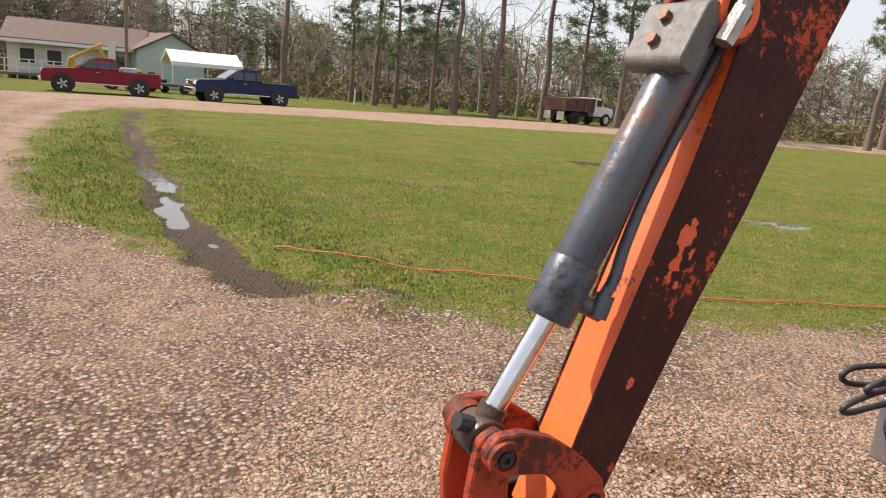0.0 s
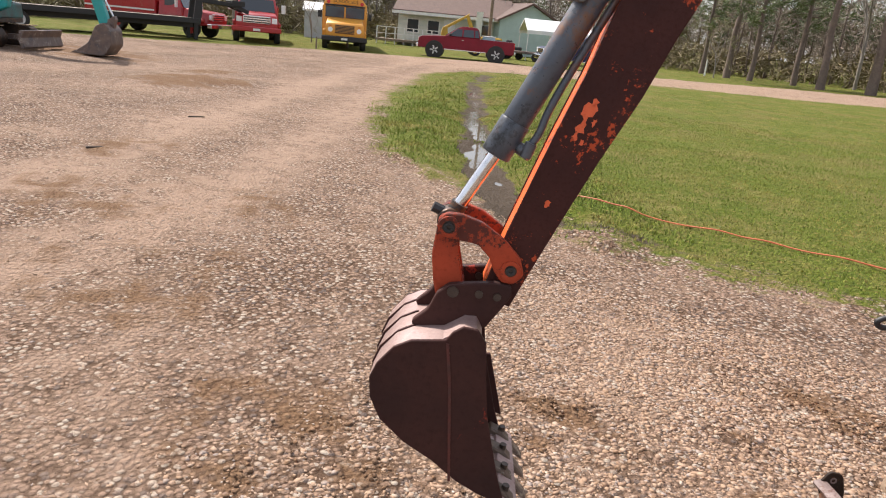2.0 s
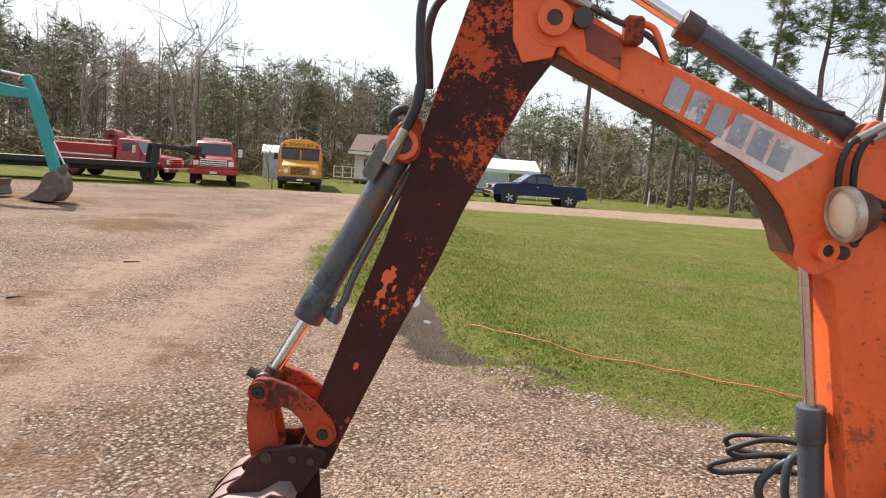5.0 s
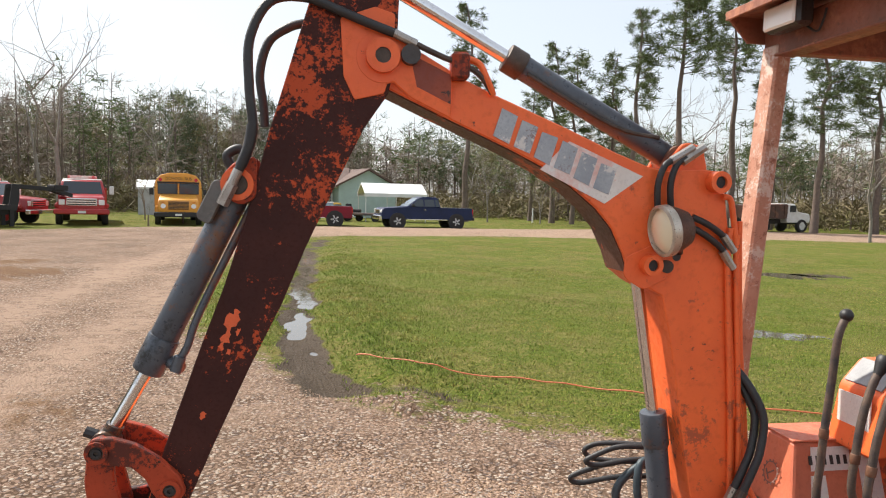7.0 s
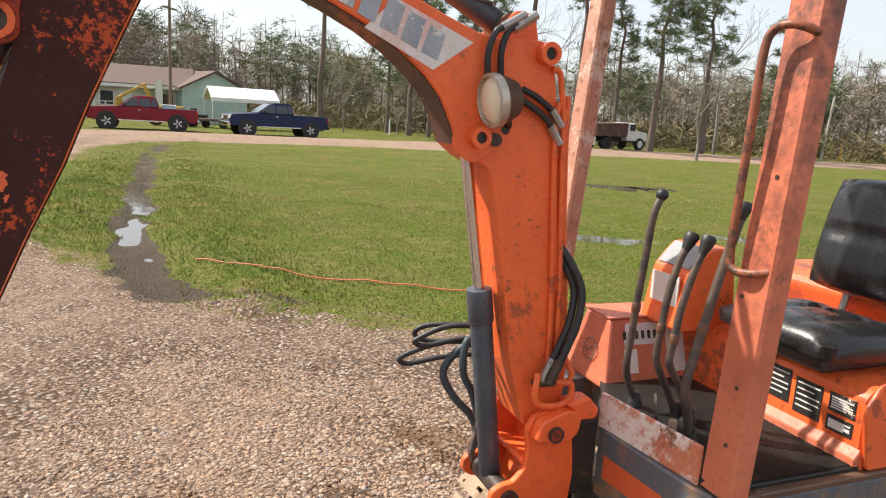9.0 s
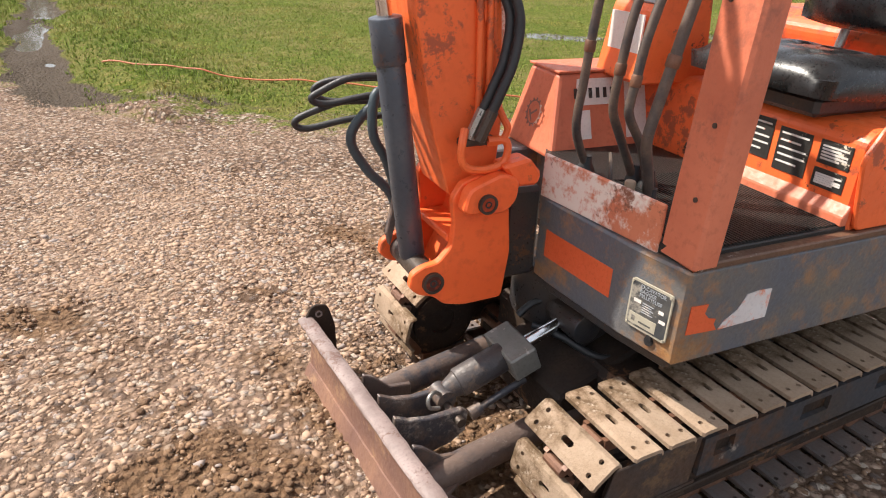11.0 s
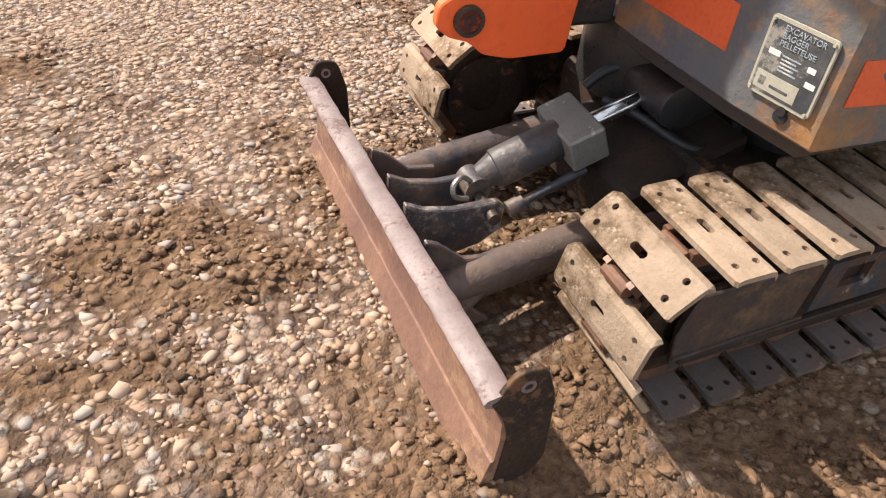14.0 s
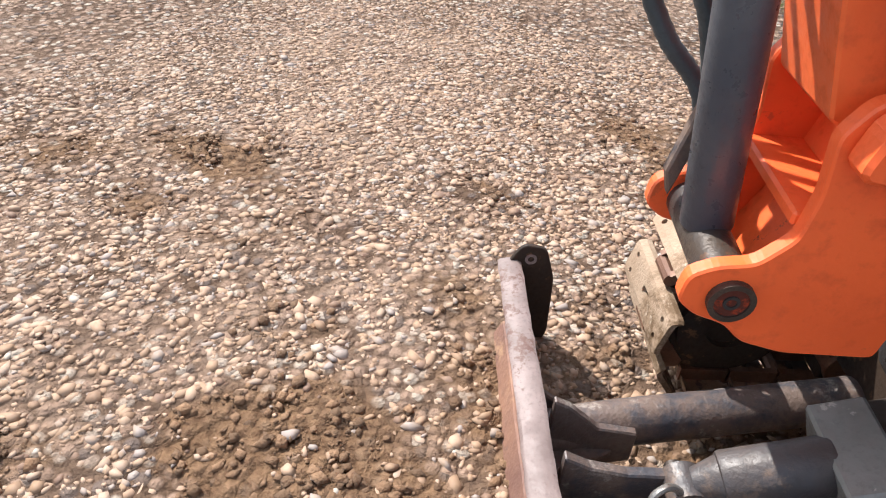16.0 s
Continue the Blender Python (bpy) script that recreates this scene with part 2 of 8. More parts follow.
def rod(p0, p1, r0, r1=None, segs=16, bm=None, bevel=0.0):
    """A round bar from p0 to p1."""
    p0, p1 = Vector(p0), Vector(p1)
    own = bmesh.new()
    bmesh.ops.create_cone(own, cap_ends=True, segments=segs, radius1=r0, radius2=r0 if r1 is None else r1, depth=(p1 - p0).length)
    if bevel:
        edges = [e for e in own.edges if len(e.link_faces) == 2 and e.calc_face_angle(0) > 1.0]
        bmesh.ops.bevel(own, geom=edges, offset=bevel, segments=2, profile=0.5, affect="EDGES")
    m = Matrix.Translation((p0 + p1) / 2) @ (p1 - p0).to_track_quat("Z", "Y").to_matrix().to_4x4()
    return merge(bm or bmesh.new(), own, m)


def ring(p0, p1, r_out, r_in, segs=20, bm=None):
    """A hollow bush from p0 to p1."""
    p0, p1 = Vector(p0), Vector(p1)
    own = bmesh.new()
    q = (p1 - p0).to_track_quat("Z", "Y").to_matrix()
    loops = []
    for p, r in ((p0, r_in), (p0, r_out), (p1, r_out), (p1, r_in)):
        loops.append([own.verts.new(p + q @ Vector((r * math.cos(a), r * math.sin(a), 0))) for a in (2 * math.pi * i / segs for i in range(segs))])
    for n in range(4):
        a, b = loops[n], loops[(n + 1) % 4]
        for i in range(segs):
            own.faces.new((a[i], a[(i + 1) % segs], b[(i + 1) % segs], b[i]))
    bmesh.ops.recalc_face_normals(own, faces=own.faces[:])
    return merge(bm or bmesh.new(), own)


def smooth_line(pts, per=6):
    pts = [Vector(p) for p in pts]
    out = []
    for i in range(len(pts) - 1):
        a, b, c, d = pts[max(i - 1, 0)], pts[i], pts[i + 1], pts[min(i + 2, len(pts) - 1)]
        for s in range(per):
            t = s / per
            out.append(0.5 * ((2 * b) + (c - a) * t + (2 * a - 5 * b + 4 * c - d) * t * t + (3 * b - a - 3 * c + d) * t ** 3))
    return out + [pts[-1]]


def tube(pts, r, segs=8, per=6, bm=None, ribs=0.0):
    """A hose or bent bar along pts."""
    line = smooth_line(pts, per) if per else [Vector(p) for p in pts]
    own = bmesh.new()
    up, loops = Vector((0.13, 0.27, 1)), []
    for i, p in enumerate(line):
        d = (line[min(i + 1, len(line) - 1)] - line[max(i - 1, 0)]).normalized()
        s = d.cross(up)
        if s.length < 1e-3:
            s = d.cross(Vector((1, 0, 0)))
        s.normalize()
        up = s.cross(d).normalized()
        rr = (r[0] + (r[1] - r[0]) * i / (len(line) - 1)) if isinstance(r, tuple) else r
        rr *= 1 + (ribs if i % 2 else 0)
        loops.append([own.verts.new(p + rr * (math.cos(a) * s + math.sin(a) * up)) for a in (2 * math.pi * k / segs for k in range(segs))])
    for a, b in zip(loops, loops[1:]):
        for i in range(segs):
            own.faces.new((a[i], a[(i + 1) % segs], b[(i + 1) % segs], b[i]))
    own.faces.new(loops[0][::-1])
    own.faces.new(loops[-1])
    return merge(bm or bmesh.new(), own)


def lathe(profile, segs=24, bm=None, m=None):
    """A turned form from (radius, height) pairs round z."""
    own = bmesh.new()
    loops = [[own.verts.new((r * math.cos(a), r * math.sin(a), h)) for a in (2 * math.pi * i / segs for i in range(segs))] for r, h in profile]
    for a, b in zip(loops, loops[1:]):
        for i in range(segs):
            own.faces.new((a[i], a[(i + 1) % segs], b[(i + 1) % segs], b[i]))
    own.faces.new(loops[0][::-1])
    own.faces.new(loops[-1])
    bmesh.ops.recalc_face_normals(own, faces=own.faces[:])
    return merge(bm or bmesh.new(), own, m)


def round_outline(pts, r, steps=4):
    """The outline pts with its corners rounded by r."""
    out = []
    for i, p in enumerate(pts):
        p, a, b = Vector(p), Vector(pts[i - 1]), Vector(pts[(i + 1) % len(pts)])
        da, db = (a - p), (b - p)
        k = min(r, 0.45 * da.length, 0.45 * db.length)
        s, e = p + da.normalized() * k, p + db.normalized() * k
        out += [tuple((1 - t) ** 2 * s + 2 * t * (1 - t) * p + t * t * e) for t in (j / steps for j in range(steps + 1))]
    return out


# ---- ground: one sheet with gravel yard, lawn, ditch, road ----
def poly_side(x, y, line):
    """Signed distance to the polyline line, positive on its left."""
    best, side = np.full(np.shape(x), 1e9), np.zeros(np.shape(x))
    for (ax, ay), (bx, by) in zip(line, line[1:]):
        dx, dy = bx - ax, by - ay
        t = np.clip(((x - ax) * dx + (y - ay) * dy) / (dx * dx + dy * dy), 0, 1)
        ox, oy = x - ax - t * dx, y - ay - t * dy
        d = np.hypot(ox, oy)
        near = d < best
        best = np.where(near, d, best)
        side = np.where(near, np.sign(dx * oy - dy * ox), side)
    return best * side


DITCH = [(-14.29, 26.84), (-11.22, 20.37), (-8.37, 15.6), (-5.93, 11.52), (-4.09, 8.64), (-3.08, 7.05), (-2.37, 6.06), (-1.66, 5.42)]
LAWN_NEAR = [(-1.75, 5.45), (-0.8, 5.05), (0.3, 5.05), (1.3, 5.15), (2.2, 5.45), (3.8, 6.15), (8.0, 8.2), (30.0, 17.0), (120.0, 60.0)]
STRIP_LEFT = [(-15.07, 26.21), (-13.98, 21.23), (-9.44, 13.01), (-6.16, 8.47), (-4.93, 7.09), (-3.37, 6.25), (-2.56, 5.71), (-1.81, 5.47)]
ROAD_NEAR = [(-14.6, 26.5), (-12.6, 28.6), (-9.0, 32.5), (-3.2, 35.4), (5.0, 42.0), (20.0, 48.0), (60.0, 62.0), (140.0, 90.0)]
ROAD_FAR = [(-19.5, 34.3), (-14.0, 37.6), (-9.0, 42.0), (-5.0, 46.8), (5.0, 54.0), (20.0, 59.0), (60.0, 72.0), (140.0, 99.0)]
YARD_FAR = [(-60.0, -12.0), (-36.0, 6.0), (-29.5, 14.0), (-26.0, 21.5), (-25.0, 26.5), (-21.5, 31.5), (-19.5, 34.3)]


def smooth01(v, a, b):
    t = np.clip((v - a) / (b - a), 0, 1)
    return t * t * (3 - 2 * t)


def inside(x, y, ring_pts):
    hit = np.zeros(np.shape(x), bool)
    for (ax, ay), (bx, by) in zip(ring_pts, ring_pts[1:] + ring_pts[:1]):
        with np.errstate(divide="ignore", invalid="ignore"):
            cross = ((ay > y) != (by > y)) & (x < (bx - ax) * (y - ay) / (by - ay + 1e-12) + ax)
        hit ^= cross
    return hit


def grass_amount(x, y):
    """Metres inside (positive) or outside the lawns."""
    ring_pts = ROAD_NEAR[::-1] + STRIP_LEFT[1:] + LAWN_NEAR[1:]
    d = np.abs(poly_side(x, y, ring_pts))
    near = np.where(inside(x, y, ring_pts), d, -d) + 0.2 * wob(x, y, 0.8, 3) + 0.12 * wob(x, y, 0.3, 5)
    far_line = YARD_FAR + ROAD_FAR[1:]
    far = poly_side(x, y, far_line)
    return np.maximum(near, far)


def wob(x, y, s, seed=0.0):
    """A cheap smooth noise of period about s metres, -1 to 1."""
    x, y = x / s + seed, y / s - seed * 1.7
    return (np.sin(x * 2.1 + 1.3 * np.sin(y * 1.7)) + np.sin(y * 2.3 + 1.1 * np.sin(x * 1.9 + 2)) + np.sin((x + y) * 3.7 + seed) * 0.6 + np.sin((x - y) * 5.3 + 1) * 0.4) / 3.0


PUDDLES = ((2.55, 10.75, 0.95, 0.42), (3.2, 20.5, 1.3, 0.8), (4.9, 12.0, 0.7, 0.4), (4.6, 21.2, 0.8, 0.5))


def value_noise(x, y, seed):
    """Smoothed random lattice values, -1 to 1, one cell a unit."""
    ix, iy = np.floor(x), np.floor(y)
    fx, fy = x - ix, y - iy
    fx, fy = fx * fx * (3 - 2 * fx), fy * fy * (3 - 2 * fy)

    def at(i, j):
        h = np.sin(i * 127.1 + j * 311.7 + seed * 74.7) * 43758.5453
        return 2 * (h - np.floor(h)) - 1

    low = at(ix, iy) * (1 - fx) + at(ix + 1, iy) * fx
    high = at(ix, iy + 1) * (1 - fx) + at(ix + 1, iy + 1) * fx
    return low * (1 - fy) + high * fy


def ditch_floor(x, y):
    """The ditch's muddy bottom, with long uneven pools."""
    along, across = -0.52 * x + 0.854 * y, poly_side(x, y, DITCH)
    pools = 0.034 * value_noise(along / 0.9, across / 0.22, 1) + 0.022 * value_noise(along / 0.33, across / 0.13, 2)
    return -0.088 - 0.016 * smooth01(along, 7.4, 8.8) * (1 - smooth01(along, 18.0, 24.0)) + 0.16 * np.minimum(np.abs(across), 0.3) + pools


def ground_height(x, y):
    g = grass_amount(x, y)
    z = 0.012 * wob(x, y, 0.9) + 0.008 * wob(x, y, 0.31, 3)
    z = z + 0.025 * smooth01(g, 0.1, 3.0) * wob(x, y, 2.3, 1)
    d = np.abs(poly_side(x, y, DITCH)) + 0.16 * wob(x, y, 0.7, 3) + 0.09 * wob(x, y, 0.26, 6)
    w = 0.50 + 0.16 * wob(x, y, 1.3, 5)
    m = (1 - smooth01(d, 0.06, w)) * (y < 26.0)
    z = z * (1 - m) + m * ditch_floor(x, y)
    z = z + 0.05 * (1 - smooth01(np.abs(d - 0.9), 0.1, 0.5)) * (1 + wob(x, y, 0.7, 2)) * (g > 0)
    road = smooth01(-g, 0.0, 1.5) * smooth01(y, 24.0, 30.0) * smooth01(x, -40.0, -14.0)
    z = z + 0.10 * road
    soil = soil_amount(x, y)
    z = z + 0.034 * soil * (0.2 + wob(x, y, 0.23, 7) + 0.5 * np.abs(wob(x, y, 0.09, 4)))
    for px, py, rx, ry in PUDDLES:
        m = np.exp(-((((x - px) / rx) ** 2 + ((y - py) / ry) ** 2)) ** 2)
        z = z * (1 - m) + m * (-0.038 + 0.03 * wob(x, y, 0.5, 4) + 0.016 * wob(x, y, 0.17, 3))
    pile = np.exp(-(((x + 12.1) / 1.3) ** 2 + ((y - 9.6) / 1.4) ** 2))
    z = z + pile * (0.10 + 0.06 * wob(x, y, 0.4, 9))
    return z


def soil_amount(x, y):
    """Disturbed wet soil round the blade and the yard's worn spots; by the near track it also paints in shade."""
    s = np.zeros(np.shape(x))
    for cx, cy, rx, ry, k in ((0.35, 2.2, 0.6, 0.14, 1.2), (0.1, 2.0, 0.5, 0.2, 0.9), (0.85, 2.62, 0.22, 0.08, 1.2), (1.2, 3.2, 0.55, 0.2, 0.8), (0.85, 1.48, 0.38, 0.17, 1.5), (1.2, 1.62, 0.3, 0.22, 1.2), (0.55, 1.35, 0.45, 0.2, 1.3), (1.2, 1.2, 0.4, 0.25, 1.0), (1.9, 2.0, 0.75, 0.95, 0.75), (2.9, 1.2, 1.2, 0.7, 1.0), (2.35, 1.3, 0.8, 0.32, 1.3), (1.75, 1.25, 0.4, 0.3, 1.2), (2.1, 2.1, 0.8, 0.6, 1.2), (-0.6, 1.0, 0.6, 0.4, 0.6)):
        s = np.maximum(s, k * np.exp(-(((x - cx) / rx) ** 2 + ((y - cy) / ry) ** 2) * 1.2))
    near = np.exp(-((x - 1.0) ** 2 + (y - 1.8) ** 2) / 5.0)
    s = s * (0.55 + 0.6 * np.clip(wob(x, y, 0.33, 6) + 0.7 * wob(x, y, 0.13, 2), -0.8, 1)) + near * (0.06 + 0.36 * wob(x, y, 0.45, 4) * (1 + wob(x, y, 0.15, 8)))
    for cx, cy, rx, ry, k in ((-12.1, 9.6, 1.25, 1.35, 1.5), (-14.2, 11.8, 0.5, 0.9, 1.2), (-20.0, 11.6, 4.0, 2.2, 0.9), (-6.3, 4.3, 1.2, 1.0, 0.55), (-4.6, 2.6, 1.4, 1.1, 0.5), (-2.6, 1.9, 1.5, 1.0, 0.5), (-3.4, 3.6, 1.6, 0.9, 0.45), (-0.6, 1.3, 1.0, 0.7, 0.5), (2.45, 1.35, 0.85, 0.36, 1.0), (1.95, 1.75, 0.5, 0.3, 1.0)):
        s = np.maximum(s, k * np.exp(-(((x - cx) / rx) ** 2 + ((y - cy) / ry) ** 2) * 1.2) * (0.9 + 0.7 * wob(x, y, 0.45, 3) + 0.6 * wob(x, y, 0.15, 5)))
    return np.clip(s, 0, 1.2)


def spaced(fine0, fine1, step, lo, hi, grow=1.09):
    mid = list(np.arange(fine0, fine1 + step / 2, step))
    out, d, p = [], step, fine1
    while p < hi:
        d *= grow
        p += d
        out.append(p)
    left, d, p = [], step, fine0
    while p > lo:
        d *= grow
        p -= d
        left.append(p)
    return np.array(left[::-1] + mid + out)


def ground_material():
    m, n, k, p = node_mat("yard_ground")
    coord = n.new("ShaderNodeTexCoord").outputs["Object"]

    def attr(name):
        a = n.new("ShaderNodeAttribute")
        a.attribute_name = name
        return a.outputs["Fac"]

    def math_node(op, a, b):
        q = n.new("ShaderNodeMath")
        q.operation = op
        for s, v in zip(q.inputs, (a, b)):
            if isinstance(v, (int, float)):
                s.default_value = v
            else:
                k.new(v, s)
        return q.outputs[0]

    n1, n2, n3 = noise_node(n, k, coord, 0.55, 8), noise_node(n, k, coord, 4.5, 8, 0.7), noise_node(n, k, coord, 38, 5, 0.7)
    vor = n.new("ShaderNodeTexVoronoi")
    vor.inputs["Scale"].default_value = 34
    k.new(coord, vor.inputs["Vector"])
    vor2 = n.new("ShaderNodeTexVoronoi")
    vor2.inputs["Scale"].default_value = 62
    k.new(coord, vor2.inputs["Vector"])
    # gravel: pebbles of many tints over sandy dirt
    sep = n.new("ShaderNodeSeparateColor")
    k.new(vor.outputs["Color"], sep.inputs[0])
    stone = blend(n, k, sep.outputs[0], (0.40, 0.275, 0.20), (0.25, 0.165, 0.118))
    stone = blend(n, k, ramp(n, k, sep.outputs[1], 0.72, 0.8), stone, (0.52, 0.44, 0.36))
    stone = blend(n, k, ramp(n, k, sep.outputs[2], 0.8, 0.86), stone, (0.15, 0.115, 0.10))
    gap = ramp(n, k, vor.outputs["Distance"], 0.42, 0.62)
    gravel = blend(n, k, gap, stone, (0.115, 0.070, 0.045))
    n5 = noise_node(n, k, coord, 1.7, 9, 0.75)
    gravel = blend(n, k, math_node("MULTIPLY", ramp(n, k, n5.outputs[0], 0.55, 0.68), 0.55), gravel, (0.20, 0.128, 0.078))
    sand = blend(n, k, n3.outputs[0], (0.42, 0.30, 0.225), (0.33, 0.225, 0.16))
    track_mask = attr("worn")
    sandy = math_node("ADD", math_node("MULTIPLY", ramp(n, k, n1.outputs[0], 0.42, 0.62), ramp(n, k, n2.outputs[0], 0.36, 0.6)), math_node("MULTIPLY", track_mask, ramp(n, k, n2.outputs[0], 0.3, 0.55)))
    gravel = blend(n, k, math_node("MINIMUM", math_node("MULTIPLY", sandy, 0.85), 1.0), gravel, sand)
    # wet soil
    soil_col = blend(n, k, ramp(n, k, n3.outputs[0], 0.35, 0.65), (0.12, 0.066, 0.036), (0.275, 0.165, 0.092))
    soil = math_node("MULTIPLY", ramp(n, k, math_node("ADD", attr("soil"), math_node("MULTIPLY", math_node("SUBTRACT", n2.outputs[0], 0.5), 1.2)), 0.35, 0.62), 0.9)
    col = blend(n, k, soil, gravel, soil_col)
    # lawn
    green = blend(n, k, ramp(n, k, n2.outputs[0], 0.3, 0.7), (0.080, 0.122, 0.010), (0.132, 0.158, 0.017))
    green = blend(n, k, ramp(n, k, n1.outputs[0], 0.46, 0.7), green, (0.20, 0.158, 0.055))
    green = blend(n, k, ramp(n, k, n3.outputs[0], 0.45, 0.75), green, (0.10, 0.105, 0.022))
    n4 = noise_node(n, k, coord, 11, 8, 0.8)
    green = blend(n, k, ramp(n, k, n4.outputs[0], 0.53, 0.66), green, (0.27, 0.205, 0.075))
    green = blend(n, k, ramp(n, k, n4.outputs[0], 0.46, 0.36), green, (0.045, 0.072, 0.009))
    green = blend(n, k, math_node("MULTIPLY", ramp(n, k, n5.outputs[0], 0.50, 0.64), 0.6), green, (0.235, 0.195, 0.065))
    grass = ramp(n, k, math_node("ADD", attr("grass"), math_node("ADD", math_node("MULTIPLY", math_node("SUBTRACT", n2.outputs[0], 0.5), 3.0), math_node("MULTIPLY", math_node("SUBTRACT", n3.outputs[0], 0.5), 0.9))), -0.05, 0.3)
    col = blend(n, k, grass, col, green)
    # mud of the ditch
    mud_col = blend(n, k, n3.outputs[0], (0.032, 0.024, 0.016), (0.125, 0.088, 0.057))
    mud = ramp(n, k, math_node("ADD", attr("mud"), math_node("MULTIPLY", math_node("SUBTRACT", n2.outputs[0], 0.5), 1.1)), 0.42, 0.6)
    col = blend(n, k, mud, col, mud_col)
    k.new(col, p.inputs["Base Color"])
    rough = n.new("ShaderNodeMix")
    k.new(mud, rough.inputs[0])
    rough.inputs[2].default_value, rough.inputs[3].default_value = 0.95, 0.7
    k.new(rough.outputs[0], p.inputs["Roughness"])
    p.inputs["Specular IOR Level"].default_value = 0.15
    b = n.new("ShaderNodeBump")
    b.inputs["Strength"].default_value, b.inputs["Distance"].default_value = 1.0, 0.045
    h = math_node("SUBTRACT", math_node("MULTIPLY", n3.outputs[0], 0.8), math_node("MULTIPLY", vor.outputs["Distance"], 0.7))
    k.new(h, b.inputs["Height"])
    k.new(b.outputs[0], p.inputs["Normal"])
    return m


GROUND = ground_material()


def build_ground():
    xs, ys = spaced(-4.6, 3.8, 0.062, -900, 900, 1.040), spaced(0.4, 8.8, 0.062, -700, 1200, 1.034)
    X, Y = np.meshgrid(xs, ys)
    fade = 1 - smooth01(np.hypot(X, Y), 60, 120)
    Z = ground_height(X, Y) * fade
    nx, ny = len(xs), len(ys)
    me = bpy.data.meshes.new("ground")
    idx = np.arange(nx * ny).reshape(ny, nx)
    quads = np.stack([idx[:-1, :-1], idx[:-1, 1:], idx[1:, 1:], idx[1:, :-1]], -1).reshape(-1, 4)
    me.vertices.add(nx * ny)
    me.vertices.foreach_set("co", np.stack([X, Y, Z], -1).ravel())
    me.loops.add(quads.size)
    me.loops.foreach_set("vertex_index", quads.ravel())
    me.polygons.add(len(quads))
    me.polygons.foreach_set("loop_start", np.arange(len(quads)) * 4)
    me.update(calc_edges=True)
    me.polygons.foreach_set("use_smooth", [True] * len(quads))
    g = np.clip(grass_amount(X, Y) / 0.8, -1.2, 1.2)
    d = np.abs(poly_side(X, Y, DITCH)) + 0.16 * wob(X, Y, 0.7, 3) + 0.09 * wob(X, Y, 0.26, 6)
    mud = (1 - smooth01(d, 0.10, 0.40)) * (Y < 25.5) + 0.55 * np.exp(-(((X + 0.9) / 1.5) ** 2 + ((Y - 5.55) / 0.32) ** 2)) + 0.75 * sum(np.exp(-(((X - px) / rx) ** 2 + ((Y - py) / ry) ** 2)) for px, py, rx, ry in PUDDLES)
    lane = [(-3.0, -6.0), (-4.5, 3.0), (-8.5, 9.5), (-13.5, 18.0), (-17.5, 27.0), (-15.0, 32.0), (-6.0, 39.0), (5.0, 48.0), (60.0, 67.0)]
    dl = poly_side(X, Y, lane)
    worn = np.exp(-((np.abs(dl) - 0.9) / 0.5) ** 2) + smooth01(Y, 24, 30)
    for name, val in (("grass", g), ("mud", mud), ("soil", soil_amount(X, Y)), ("worn", np.clip(worn, 0, 1))):
        me.attributes.new(name, "FLOAT", "POINT").data.foreach_set("value", val.ravel().astype(np.float32))
    me.materials.append(GROUND)
    return tagged(new("ground", me), "tan gravel yard with lawn, muddy ditch and dirt road", "ground", kind="structure")


build_ground()


def blob(seed, squash=0.6, coarse=False):
    """One low pebble as arrays of points and triangles."""
    bm = bmesh.new()
    if coarse:
        bmesh.ops.create_uvsphere(bm, u_segments=4, v_segments=3, radius=1)
        bmesh.ops.triangulate(bm, faces=bm.faces[:])
    else:
        bmesh.ops.create_icosphere(bm, subdivisions=1, radius=1)
    r = random.Random(seed)
    for v in bm.verts:
        v.co *= 0.56 + 0.70 * r.random()
        v.co.z *= squash
    bm.verts.index_update()
    co, tri = np.array([v.co[:] for v in bm.verts]), np.array([[v.index for v in f.verts] for f in bm.faces])
    bm.free()
    return co, tri


def scatter(name, shapes, place, turn, size, material, label, category, smooth=True):
    """Joins many small copies of shapes into one mesh of kind stuff."""
    cos, tris, base = [], [], 0
    pick = np.random.RandomState(5).randint(0, len(shapes), len(place))
    for n, (co, tri) in enumerate(shapes):
        sel = pick == n
        p, a, s = place[sel], turn[sel], size[sel]
        if not len(p):
            continue
        c, w = np.cos(a)[:, None], np.sin(a)[:, None]
        pts = co[None] * s[:, None, :]
        pts = np.stack([pts[..., 0] * c - pts[..., 1] * w, pts[..., 0] * w + pts[..., 1] * c, pts[..., 2]], -1) + p[:, None, :]
        cos.append(pts.reshape(-1, 3))
        tris.append((tri[None] + base + (np.arange(len(p)) * len(co))[:, None, None]).reshape(-1, tri.shape[1]))
        base += pts.shape[0] * pts.shape[1]
    cos, tris = np.concatenate(cos), np.concatenate(tris)
    me = bpy.data.meshes.new(name)
    side = tris.shape[1]
    me.vertices.add(len(cos))
    me.vertices.foreach_set("co", cos.ravel())
    me.loops.add(tris.size)
    me.loops.foreach_set("vertex_index", tris.ravel())
    me.polygons.add(len(tris))
    me.polygons.foreach_set("loop_start", np.arange(len(tris)) * side)
    me.update(calc_edges=True)
    if smooth:
        me.polygons.foreach_set("use_smooth", [True] * len(tris))
    me.materials.append(material)
    return tagged(new(name, me), label, category, kind="stuff")


